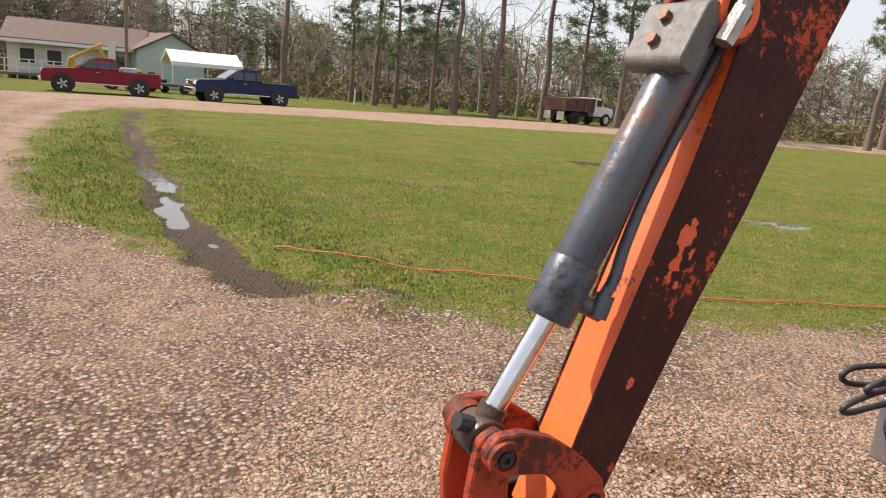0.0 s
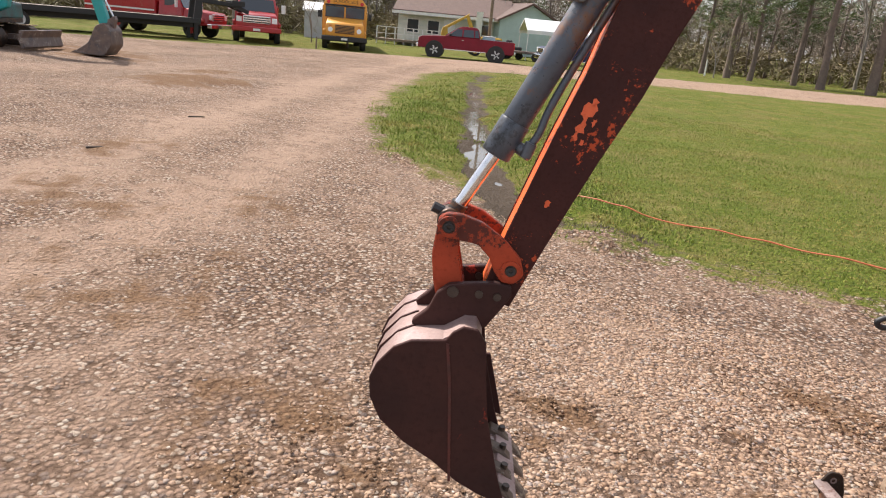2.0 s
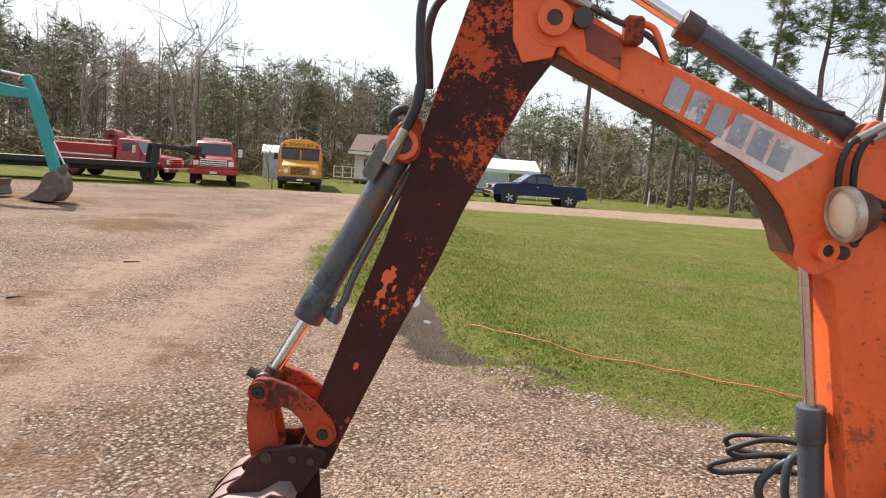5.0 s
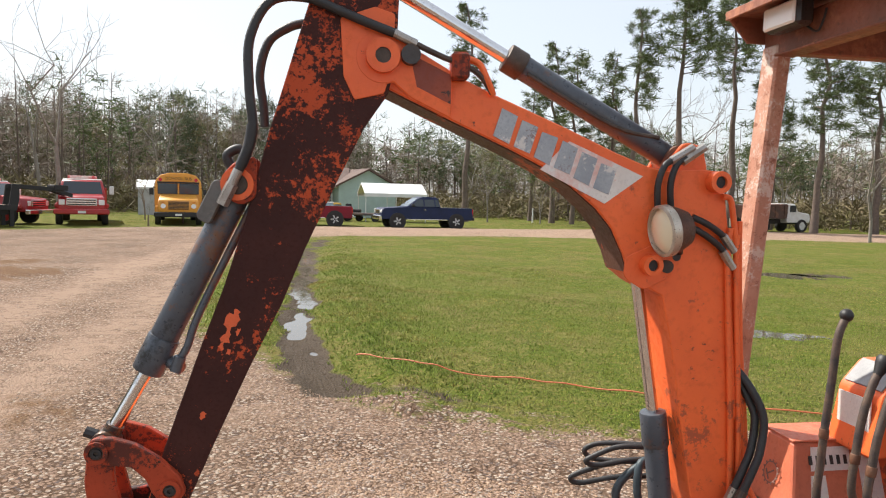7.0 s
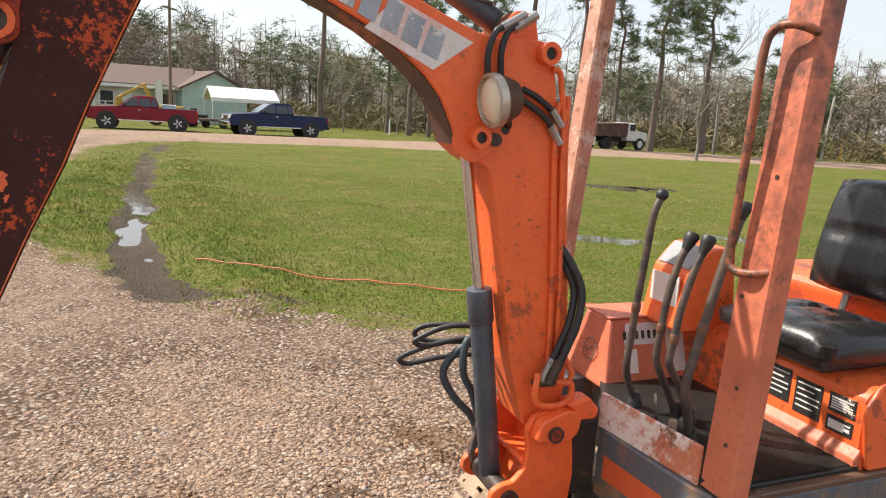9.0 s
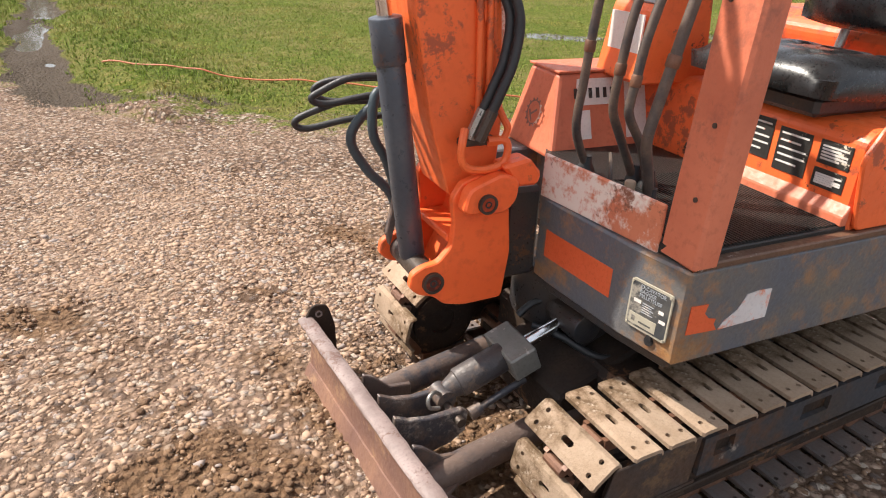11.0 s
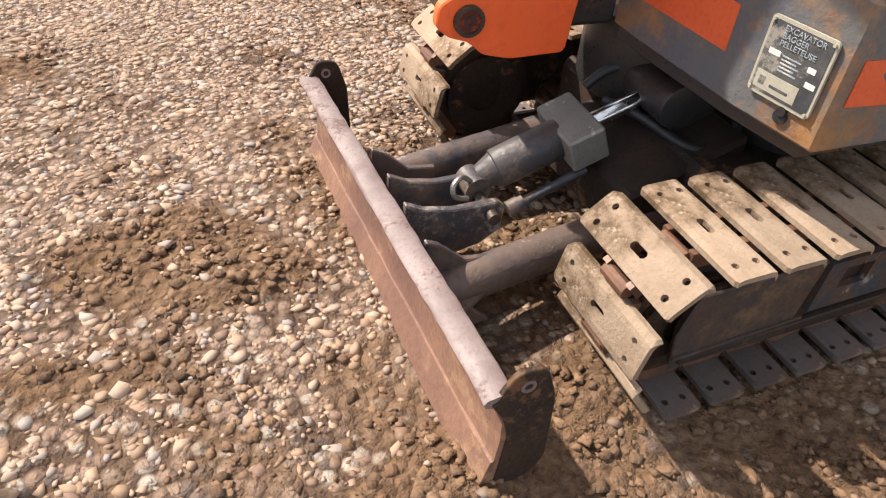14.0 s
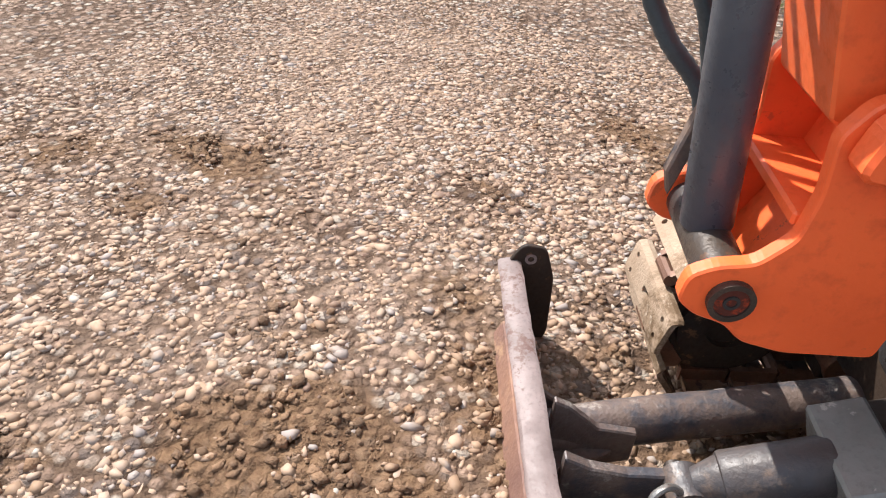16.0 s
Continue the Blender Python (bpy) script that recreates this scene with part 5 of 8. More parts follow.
# boom
BOOM = [(1.640, 2.228), (1.632, 2.272), (1.590, 2.298), (1.53, 2.272), (1.48, 2.238), (1.40, 2.193), (1.263, 2.134), (1.06, 2.055), (0.90, 1.988), (0.80, 1.952), (0.74, 1.943), (0.63, 1.950), (0.575, 1.945), (0.553, 1.87), (0.533, 1.75), (0.498, 1.60), (0.467, 1.434), (0.438, 1.2), (0.415, 0.98), (0.425, 0.80), (0.50, 0.742), (0.56, 0.77),
        (0.615, 0.96), (0.663, 1.22), (0.705, 1.44), (0.738, 1.575), (0.80, 1.608), (0.848, 1.645), (0.868, 1.70), (0.905, 1.772), (0.955, 1.828), (1.03, 1.888), (1.115, 1.940), (1.21, 1.985), (1.395, 2.064), (1.555, 2.134), (1.615, 2.18)]
boom = part("boom", prism(BOOM, -0.255, -0.085, 0.004), ORANGE, digger, "bent orange steel boom with worn paint")
part("weld_rib", prism([(0.525, 1.50), (0.538, 1.53), (0.532, 1.535), (0.516, 1.53), (0.478, 1.2), (0.490, 1.2)], -0.0855, -0.0785, 0.001), ORANGE, boom)


def strip(pts, v0, v1, out, material, parent, label=""):
    """A thin cover plate along an edge line of (u, z) points, out metres off it."""
    own = bmesh.new()
    rows = []
    for i, (u, z) in enumerate(pts):
        a, b = pts[max(i - 1, 0)], pts[min(i + 1, len(pts) - 1)]
        d = Vector((b[0] - a[0], b[1] - a[1])).normalized()
        o = Vector((d.y, -d.x)) * out
        rows.append((own.verts.new((u, v0, z)), own.verts.new((u, v1, z)), own.verts.new((u + o.x, v1, z + o.y)), own.verts.new((u + o.x, v0, z + o.y))))
    for a, b in zip(rows, rows[1:]):
        for i in range(4):
            own.faces.new((a[i], a[(i + 1) % 4], b[(i + 1) % 4], b[i]))
    own.faces.new(rows[0][::-1])
    own.faces.new(rows[-1])
    bmesh.ops.recalc_face_normals(own, faces=own.faces[:])
    return part("cover_plate", own, material, parent, label)


strip(BOOM[27:], -0.243, -0.097, 0.004, surface("dark_boom_underside", (0.075, 0.035, 0.025), (0.12, 0.045, 0.025), 0.6, wear=(0.4, 0.08, 0.03), wear_at=0.62), boom, "dark underside of the boom")
# joint lugs at the arm end
part("arm_pin_boss", ring((1.578, -0.10, 2.217), (1.578, -0.045, 2.217), 0.045, 0.021, 28), ORANGE, boom, smooth=True)
part("pin", rod((1.578, -0.28, 2.217), (1.578, -0.050, 2.217), 0.022, segs=20), PIN_STEEL, boom, smooth=True)
HEAD = [(1.578 + 0.072 * math.cos(a), 2.217 + 0.072 * math.sin(a)) for a in (radians(-115 + 12 * k) for k in range(20))]
part("boom_head_plate", prism(HEAD + [(1.48, 2.236), (1.39, 2.188), (1.39, 2.062), (1.50, 2.112)], -0.0855, -0.0665, 0.003), ORANGE, boom)
# brown worn patch along the head
part("worn_patch", prism([(1.505, 2.228), (1.392, 2.178), (1.392, 2.10), (1.485, 2.142)], -0.0667, -0.0655), surface("red_brown_wear", (0.22, 0.05, 0.03), (0.34, 0.07, 0.03), 0.6, wear=(0.06, 0.03, 0.025), wear_at=0.68), boom)
for u, z, r in ((0.590, 1.913, 0.032), (0.788, 1.668, 0.03)):
    boss = part("pin_boss", ring((u, -0.086, z), (u, -0.048, z), r, r * 0.55, 24), ORANGE, boom, smooth=True)
    part("pin", rod((u, -0.27, z), (u, -0.058, z), r * 0.56, segs=18), RUBBER, boss, smooth=True)
part("bolt_boss", rod((0.733, -0.086, 1.663), (0.733, -0.072, 1.663), 0.019, segs=16), PIN_STEEL, boom, smooth=True)
for u, z, r in ((0.818, 1.69, 0.011), (0.775, 1.628, 0.010), (0.70, 1.692, 0.013)):
    part("bolt_hole", rod((u, -0.086, z), (u, -0.0828, z), r, segs=12), RUBBER, boom)
part("cylinder_lug", prism(round_outline([(0.862, 1.69), (0.866, 1.63), (0.80, 1.592), (0.72, 1.63), (0.77, 1.73)], 0.02), -0.0858, -0.0815, 0.002), ORANGE, boom)
# maker's decal: silver block strokes on a faded pink arrow shape, without lettering
part("decal_base", prism([(1.045, 2.016), (0.818, 1.924), (0.932, 1.842), (1.128, 1.934)], -0.0855, -0.0835), PINK_STICKER, boom, "faded pink and white arrow-shaped decal")
part("decal_tip", prism([(0.905, 1.958), (0.819, 1.923), (0.931, 1.843), (0.985, 1.868)], -0.0852, -0.0828), WHITE_LABEL, boom)


def decal_bars():
    """Six peeling silver blocks that slant with the boom."""
    d = Vector((-0.91, -0.415)).normalized()
    up = Vector((-0.30, 0.954))
    start = Vector((1.232, 2.050))
    for i in range(6):
        c = start + d * (0.0655 * i)
        w, h = 0.0255, 0.040
        pts = [c + d * x + up * y for x, y in ((-w, -h), (w, -h + 0.003 * (i % 2)), (w * 0.96, h), (-w, h - 0.003 * (i % 3)))]
        part("decal_block", prism([(p.x, p.y) for p in pts], -0.0842, -0.0815), SILVER_LABEL, boom, "peeling silver decal block")


decal_bars()
for i, (v, s) in enumerate(((-0.076, 0.008), (-0.076, 0.036), (-0.092, -0.012))):
    bm = tube([(0.455 + s, v, 0.95), (0.468 + s, v, 1.2), (0.488 + s, v, 1.45), (0.505 + s, v, 1.68), (0.508 + s * 0.8, v, 1.76 + i * 0.02)], 0.009, 10, 5)
    part("hard_pipe", bm, ORANGE, boom, "orange hydraulic pipe", smooth=True)
part("pipe_loop", tube([(0.516, -0.078, 1.74), (0.532, -0.075, 1.82), (0.545, -0.073, 1.865), (0.57, -0.073, 1.872)], 0.009, 10, 5), ORANGE, boom, smooth=True)

# lamp on the boom
lampm = Matrix.Translation((0.768, -0.015, 1.772)) @ Vector((0.985, 0.06, -0.14)).to_track_quat("Z", "Y").to_matrix().to_4x4()
headlamp = part("boom_lamp", lathe([(0.02, -0.075), (0.05, -0.055), (0.066, -0.02), (0.070, 0.0)], 28, None, lampm), surface("rusted_lamp_shell", (0.14, 0.07, 0.045), (0.07, 0.045, 0.035), 0.6, 0.3, scale=14), boom, "round work lamp with rusted shell", smooth=True)
part("rim", lathe([(0.070, -0.004), (0.074, 0.0), (0.074, 0.022), (0.066, 0.026), (0.064, 0.02), (0.064, 0.0)], 28, None, lampm), surface("worn_lamp_rim", (0.62, 0.58, 0.5), (0.42, 0.37, 0.3), 0.35, 0.6, scale=12), headlamp, "bright metal rim", smooth=True)
part("lens", lathe([(0.0645, 0.012), (0.05, 0.024), (0.025, 0.031), (0.003, 0.033)], 28, None, lampm), GLASS_LENS, headlamp, smooth=True)
part("lamp_stem", rod((0.69, -0.09, 1.705), (0.72, -0.04, 1.735), 0.012, segs=10), PIN_STEEL, headlamp)

# arm ram over the boom
A0, A1, A2 = Vector((0.675, BV, 1.975)), Vector((1.212, BV, 2.254)), Vector((1.68, BV, 2.497))
da = (A1 - A0).normalized()
aram = part("arm_ram", rod(A0 + da * 0.03, A1, 0.036, segs=26, bevel=0.003), GREY_CYL, digger, "slate-grey arm ram with worn paint", smooth=True)
part("ram_collar", rod(A1 - da * 0.055, A1 + da * 0.004, 0.042, segs=26, bevel=0.004), PIN_STEEL, aram, smooth=True)
part("ram_rod", rod(A1, A2, 0.02, segs=18), CHROME, aram, "chrome rod", smooth=True)
part("ram_eye", rod(A0 + Vector((0.01, -0.05, 0)), A0 + Vector((0.01, 0.05, 0)), 0.045, segs=22), LINK_RUST, aram, smooth=True)
part("ram_pipe", tube([A0 + da * 0.08 + Vector((0, 0.03, 0.03)), A0 + da * 0.25 + Vector((0, 0.035, -0.02)), A1 - da * 0.06 + Vector((0, 0.034, -0.022))], 0.007, 8, 5), PIN_STEEL, aram, smooth=True)
part("ram_lug", prism(round_outline([(0.60, 1.94), (0.62, 2.02), (0.68, 2.03), (0.74, 1.96), (0.72, 1.93)], 0.02), BV + 0.045, BV + 0.062, 0.003), ORANGE, boom)
part("ram_lug", prism(round_outline([(0.60, 1.94), (0.62, 2.02), (0.68, 2.03), (0.74, 1.96), (0.72, 1.93)], 0.02), BV - 0.062, BV - 0.045, 0.003), ORANGE, boom)

# boom ram
B0, B1, B2 = Vector((0.616, BV, 0.548)), Vector((0.706, BV, 1.19)), Vector((0.790, BV, 1.66))
db = (B1 - B0).normalized()
bram = part("boom_ram", rod(B0 + db * 0.02, B1, 0.036, segs=28, bevel=0.003), GREY_CYL, digger, "slate-grey boom ram", smooth=True)
part("ram_collar", rod(B1 - db * 0.10, B1 + db * 0.012, 0.041, segs=28, bevel=0.006), GREY_CYL, bram, smooth=True)
part("ram_rod", rod(B1, B2, 0.0185, segs=18), CHROME, bram, "chrome rod", smooth=True)
part("ram_eye", rod((B2.x, BV - 0.04, B2.z), (B2.x, BV + 0.07, B2.z), 0.035, segs=20), BLACK_STEEL, bram, smooth=True)
part("ram_foot", rod((B0.x, BV - 0.10, B0.z), (B0.x, BV + 0.10, B0.z), 0.034, segs=20), BLACK_STEEL, bram, smooth=True)

# arm
ARM_FRONT = [(1.70, 2.54), (1.764, 2.356), (1.868, 2.0), (1.925, 1.775), (1.978, 1.600), (2.040, 1.430), (2.128, 1.170)]
ARM_REAR = [(2.180, 1.012), (2.158, 0.965), (2.105, 0.950), (2.070, 1.035), (2.008, 1.182), (1.921, 1.380), (1.838, 1.552), (1.779, 1.700), (1.70, 1.875), (1.626, 2.030), (1.565, 2.12), (1.545, 2.21), (1.54, 2.40), (1.60, 2.55)]
arm = part("arm", prism(ARM_FRONT + ARM_REAR, AV - 0.047, AV + 0.047, 0.0), ORANGE, digger, "orange dipper arm with rust-brown worn sides")
for v0, v1 in ((AV + 0.046, AV + 0.052), (AV - 0.052, AV - 0.046)):
    side = [(u + 0.004, z) for u, z in ARM_FRONT] + [(u - 0.004, z) for u, z in ARM_REAR]
    part("arm_side", prism(side, v0, v1, 0.002), RUSTY_SIDE, arm, "rust-brown side plate with flaking orange paint")
part("pivot_plate", prism(round_outline([(1.690, 2.31), (1.60, 2.345), (1.547, 2.33), (1.548, 2.20), (1.572, 2.12), (1.650, 2.10), (1.68, 2.16)], 0.006), AV + 0.0518, AV + 0.0570, 0.002), ORANGE, arm, "bright orange pivot plate")
# flakes of red paint left on the rusty side
rf = random.Random(5)
for u, z, r in ((1.962, 1.505, 0.022), (1.978, 1.462, 0.018), (1.952, 1.530, 0.012), (1.988, 1.440, 0.010), (1.945, 1.480, 0.009), (1.970, 1.425, 0.008), (2.035, 1.255, 0.010)):
    pts = [(u + r * rf.uniform(0.35, 1.1) * math.cos(a) - 0.25 * r * math.sin(a), z + 1.3 * r * rf.uniform(0.35, 1.1) * math.sin(a)) for a in (radians(30 * k) for k in range(12))]
    part("paint_flake", prism(pts, AV + 0.0515, AV + 0.0524), BARE_PATCH, arm)

# bucket ram in front of the arm
C0, C1, C2 = Vector((1.938, AV, 1.885)), Vector((2.184, AV, 1.368)), Vector((2.288, AV, 1.176))
dc = (C1 - C0).normalized()
cram = part("bucket_ram", rod(C0, C1, 0.038, segs=28, bevel=0.003), GREY_CYL, digger, "slate-grey bucket ram with scratched paint", smooth=True)
part("ram_collar", rod(C1 - dc * 0.10, C1 + dc * 0.004, 0.042, segs=28, bevel=0.005), GREY_CYL, cram, smooth=True)
part("ram_rod", rod(C1, C2 - dc * 0.03, 0.019, segs=18), CHROME, cram, "chrome rod", smooth=True)
part("rod_neck", rod(C2 - dc * 0.05, C2, 0.024, segs=18), BLACK_STEEL, cram, smooth=True)
side = Vector((-dc.z, 0, dc.x))
part("ram_pipe", tube([C0 + side * -0.052 + dc * 0.02 + Vector((0, 0.012, 0)), C0 + side * -0.052 + dc * 0.28 + Vector((0, 0.012, 0)), C0 + side * -0.056 + dc * 0.40 + Vector((0, 0.02, 0)), C1 - dc * 0.105 - side * 0.066 + Vector((0, 0.025, 0)), C1 - dc * 0.06 - side * 0.062 + Vector((0, 0.025, 0))], 0.0105, 12, 6), GREY_CYL, cram, "grey steel pipe bent along the ram", smooth=True)
bm = rod(C1 - dc * 0.045 - side * 0.03, C1 - dc * 0.045 - side * 0.078 + Vector((0, 0.025, 0)), 0.017, segs=14)
rod(C1 - dc * 0.075 - side * 0.062 + Vector((0, 0.03, 0)), C1 - dc * 0.035 - side * 0.068 + Vector((0, 0.03, 0)), 0.016, segs=12, bm=bm)
part("pipe_fitting", bm, GREY_CYL, cram, smooth=True)
# guard bracket with two bolts over the ram's upper end
G0 = C0 + dc * 0.085
q = Matrix.Translation(G0) @ Matrix(((side.x, 0, dc.x, 0), (0, 1, 0, 0), (side.z, 0, dc.z, 0), (0, 0, 0, 1)))
own = prism(round_outline([(0.050, 0.060), (0.060, 0.050), (0.060, -0.046), (0.050, -0.056), (0.020, -0.056), (0.020, 0.060)], 0.008, 3), -0.066, 0.066, 0.003)
guard = part("ram_guard", merge(bmesh.new(), own, q), surface("scuffed_guard_steel", (0.16, 0.155, 0.145), (0.10, 0.095, 0.09), 0.6, 0.0, wear=(0.24, 0.20, 0.16), wear_at=0.60, spread=0.12), digger, "folded grey steel guard plate with two bolts")
for o in (-0.022, 0.020):
    own = rod((0.060, -0.010, o), (0.071, -0.010, o), 0.0115, segs=6)
    part("bolt", merge(bmesh.new(), own, q), LINK_RUST, guard, "rusty hexagon bolt")
part("guard_hook", tube([C0 + side * 0.04 - dc * 0.01, C0 + side * 0.065 - dc * 0.035, C0 + side * 0.045 - dc * 0.065, C0 + side * 0.015 - dc * 0.05], 0.013, 10, 6), RUBBER, guard, "black bent clamp above the guard", smooth=True)
part("upper_pin", rod((1.948, -0.195, 1.868), (1.948, -0.058, 1.868), 0.026, segs=18), PIN_STEEL, digger, smooth=True)
for v0, v1 in ((AV + 0.042, AV + 0.062), (AV - 0.062, AV - 0.042)):
    part("ram_ear", prism(round_outline([(1.90, 1.945), (1.955, 1.928), (1.992, 1.885), (1.978, 1.832), (1.935, 1.812), (1.90, 1.835)], 0.02), v0, v1, 0.003), LINK_ORANGE, arm)
part("ear_boss", ring((1.948, AV + 0.060, 1.868), (1.948, AV + 0.070, 1.868), 0.042, 0.027, 24), ORANGE, arm, smooth=True)

# bucket linkage
PA, PB = (2.290, 1.174), (2.112, 1.068)
LU, LZ = 0.008, -0.014          # the linkage and bucket hang a little lower and farther out


def arc_link(v0, v1):
    outer = [(2.315, 1.195), (2.295, 1.222), (2.25, 1.224), (2.19, 1.205), (2.13, 1.165), (2.08, 1.115), (2.066, 1.07), (2.09, 1.042), (2.125, 1.043), (2.15, 1.075), (2.165, 1.112), (2.20, 1.145), (2.255, 1.152), (2.30, 1.16)]
    return prism(round_outline([(u + LU, z + LZ) for u, z in outer], 0.008, 2), v0, v1, 0.003)


def straight_link(v0, v1):
    pts = [(2.312, 1.205), (2.28, 1.222), (2.252, 1.20), (2.248, 1.10), (2.235, 1.05), (2.225, 1.0), (2.25, 0.965), (2.30, 0.975), (2.312, 1.02), (2.322, 1.10)]
    return prism(round_outline([(u + LU, z + LZ) for u, z in pts], 0.012, 3), v0, v1, 0.004)


for v0, v1 in ((-0.068, -0.045), (-0.205, -0.182)):
    part("arc_link", arc_link(v0, v1), LINK_ORANGE, digger, "curved worn orange side link", smooth=True, angle=30)
for v0, v1 in ((-0.093, -0.070), (-0.180, -0.157)):
    part("bucket_link", straight_link(v0, v1), LINK_ORANGE, digger, "worn orange bucket link", smooth=True, angle=30)
part("link_cross", box(2.233, 2.308, -0.175, -0.075, 0.971, 1.006, 0.008), LINK_ORANGE, digger)
for (u, z), r, v1 in ((PA, 0.029, -0.036), (PB, 0.027, -0.036)):
    boss = part("pin_boss", ring((u, v1 - 0.03, z), (u, v1, z), r, r * 0.62, 24), LINK_ORANGE, digger, smooth=True)
    part("pin", rod((u, -0.215, z), (u, v1 - 0.004, z), r * 0.64, segs=18), PIN_STEEL, boss, smooth=True)
    part("pin_end", ring((u, v1 - 0.004, z), (u, v1 + 0.001, z), r * 0.45, r * 0.2, 14), RUBBER, boss)
part("rod_eye", rod((PA[0], -0.155, PA[1]), (PA[0], -0.095, PA[1]), 0.036, segs=22, bevel=0.006), BLACK_STEEL, digger, smooth=True)
part("grease_lug", rod((2.312, -0.118, 1.196), (2.340, -0.116, 1.208), 0.015, segs=8), RUBBER, digger)
part("pin_tube", rod((PA[0], -0.182, PA[1]), (PA[0], -0.156, PA[1]), 0.036, segs=20), LINK_ORANGE, digger, smooth=True)

# bucket
BK_BACK = [(2.275, 0.892), (2.36, 0.882), (2.405, 0.858), (2.447, 0.805), (2.464, 0.762), (2.459, 0.702), (2.428, 0.637), (2.358, 0.572), (2.275, 0.522), (2.20, 0.462), (2.13, 0.425), (2.075, 0.405)]
BK_SIDE = [(2.055, 0.40), (2.085, 0.49), (2.135, 0.68), (2.150, 0.80), (2.160, 0.895), (2.185, 0.93), (2.225, 0.935), (2.25, 0.918), (2.268, 0.893)]
bucket = part("bucket_side", prism(BK_BACK + BK_SIDE, 0.054, 0.066, 0.002), BUCKET_SIDE, digger, "dark rusty digging bucket")
part("bucket_side", prism(BK_BACK + BK_SIDE, -0.322, -0.310, 0.002), BUCKET_SIDE, bucket)
bm = bmesh.new()
inner = [(u - 0.011 * (0.7 if i > 5 else 1.0), z + (0.010 if i > 5 else -0.008 if i < 2 else 0.002)) for i, (u, z) in enumerate(BK_BACK)]
loops = []
for v in (-0.312, 0.056):
    loops.append([bm.verts.new((u, v, z)) for u, z in BK_BACK] + [bm.verts.new((u, v, z)) for u, z in inner[::-1]])
nn = len(loops[0])
for i in range(nn):
    bm.faces.new((loops[0][i], loops[0][(i + 1) % nn], loops[1][(i + 1) % nn], loops[1][i]))
bm.faces.new(loops[0][::-1])
bm.faces.new(loops[1])
bmesh.ops.recalc_face_normals(bm, faces=bm.faces[:])
part("bucket_shell", bm, BUCKET_BACK, bucket, "scraped pinkish-grey bucket back", smooth=True, angle=35)
part("bucket_top", prism([(2.172, 0.897), (2.19, 0.928), (2.222, 0.928), (2.245, 0.912), (2.28, 0.889), (2.275, 0.878), (2.24, 0.90), (2.19, 0.905), (2.18, 0.885)], -0.310, 0.054, 0.0), BUCKET_BACK, bucket, "", smooth=True, angle=50)
for i in range(3):
    v = -0.235 + 0.10 * i
    pts = [(u + 0.005 * (1 if 1 < j < 8 else 0), z + (0.004 if j < 3 else 0)) for j, (u, z) in enumerate(BK_BACK[1:8])]
    rib = prism(pts + [(u - 0.006, z - 0.002) for u, z in pts[::-1]], v - 0.004, v + 0.004)
    part("wear_strip", rib, BUCKET_SIDE, bucket)
for v0, v1 in ((-0.062, -0.037), (-0.213, -0.188)):
    pts = [(2.118, 0.965), (2.10, 0.995), (2.105, 1.025), (2.15, 1.03), (2.235, 1.018), (2.275, 1.012), (2.305, 0.985), (2.325, 0.935), (2.37, 0.893), (2.36, 0.875), (2.27, 0.885), (2.19, 0.90), (2.165, 0.892)]
    ear = part("bucket_ear", prism(round_outline(pts, 0.01, 3), v0, v1, 0.003), BUCKET_SIDE, bucket, "dark mounting ear of the bucket", smooth=True, angle=30)
    for u, z in ((2.262, 0.993), (2.19, 0.993), (2.14, 0.99)):
        part("ear_pin", rod((u, v1 - 0.002, z), (u, v1 + 0.005, z), 0.016 if u > 2.25 else 0.011, segs=16), PIN_STEEL, ear)
part("ear_brace", prism([(2.185, 0.90), (2.27, 0.888), (2.25, 0.94), (2.20, 0.95)], -0.188, -0.062, 0.004), LINK_ORANGE, bucket)
part("side_cutter", prism([(2.088, 0.47), (2.058, 0.46), (2.085, 0.56), (2.118, 0.68), (2.135, 0.68), (2.10, 0.54)], -0.335, -0.322, 0.002), BUCKET_SIDE, bucket)
part("cutting_lip", prism([(2.085, 0.415), (2.02, 0.385), (2.015, 0.392), (2.07, 0.425)], -0.32, 0.062, 0.002), BUCKET_BACK, bucket)
TOOTH_STEEL = surface("muddy_tooth_steel", (0.15, 0.105, 0.075), (0.09, 0.065, 0.05), 0.6, 0.1, scale=14, wear=(0.28, 0.23, 0.17), wear_at=0.6)
part("weld_seam", prism([(2.266, 0.885), (2.249, 0.759), (2.237, 0.62), (2.223, 0.463), (2.216, 0.463), (2.229, 0.62), (2.241, 0.759), (2.258, 0.885)], 0.0655, 0.0685), surface("red_rust_seam", (0.105, 0.022, 0.017), (0.06, 0.022, 0.018), 0.6, scale=20), bucket, "red-rusted seam on the side plate")
TOOTH = [(2.095, 0.445), (2.05, 0.425), (1.985, 0.352), (1.975, 0.335), (2.045, 0.372), (2.10, 0.405)]
for i in range(4):
    v = 0.03 - 0.104 * i
    t = part("tooth", prism(TOOTH, v - 0.028, v + 0.022, 0.005), TOOTH_STEEL, bucket, "worn steel bucket tooth")
    part("tooth_bolt", rod((2.055, v - 0.004, 0.418), (2.052, v - 0.004, 0.44), 0.011, segs=8), PIN_STEEL, t)

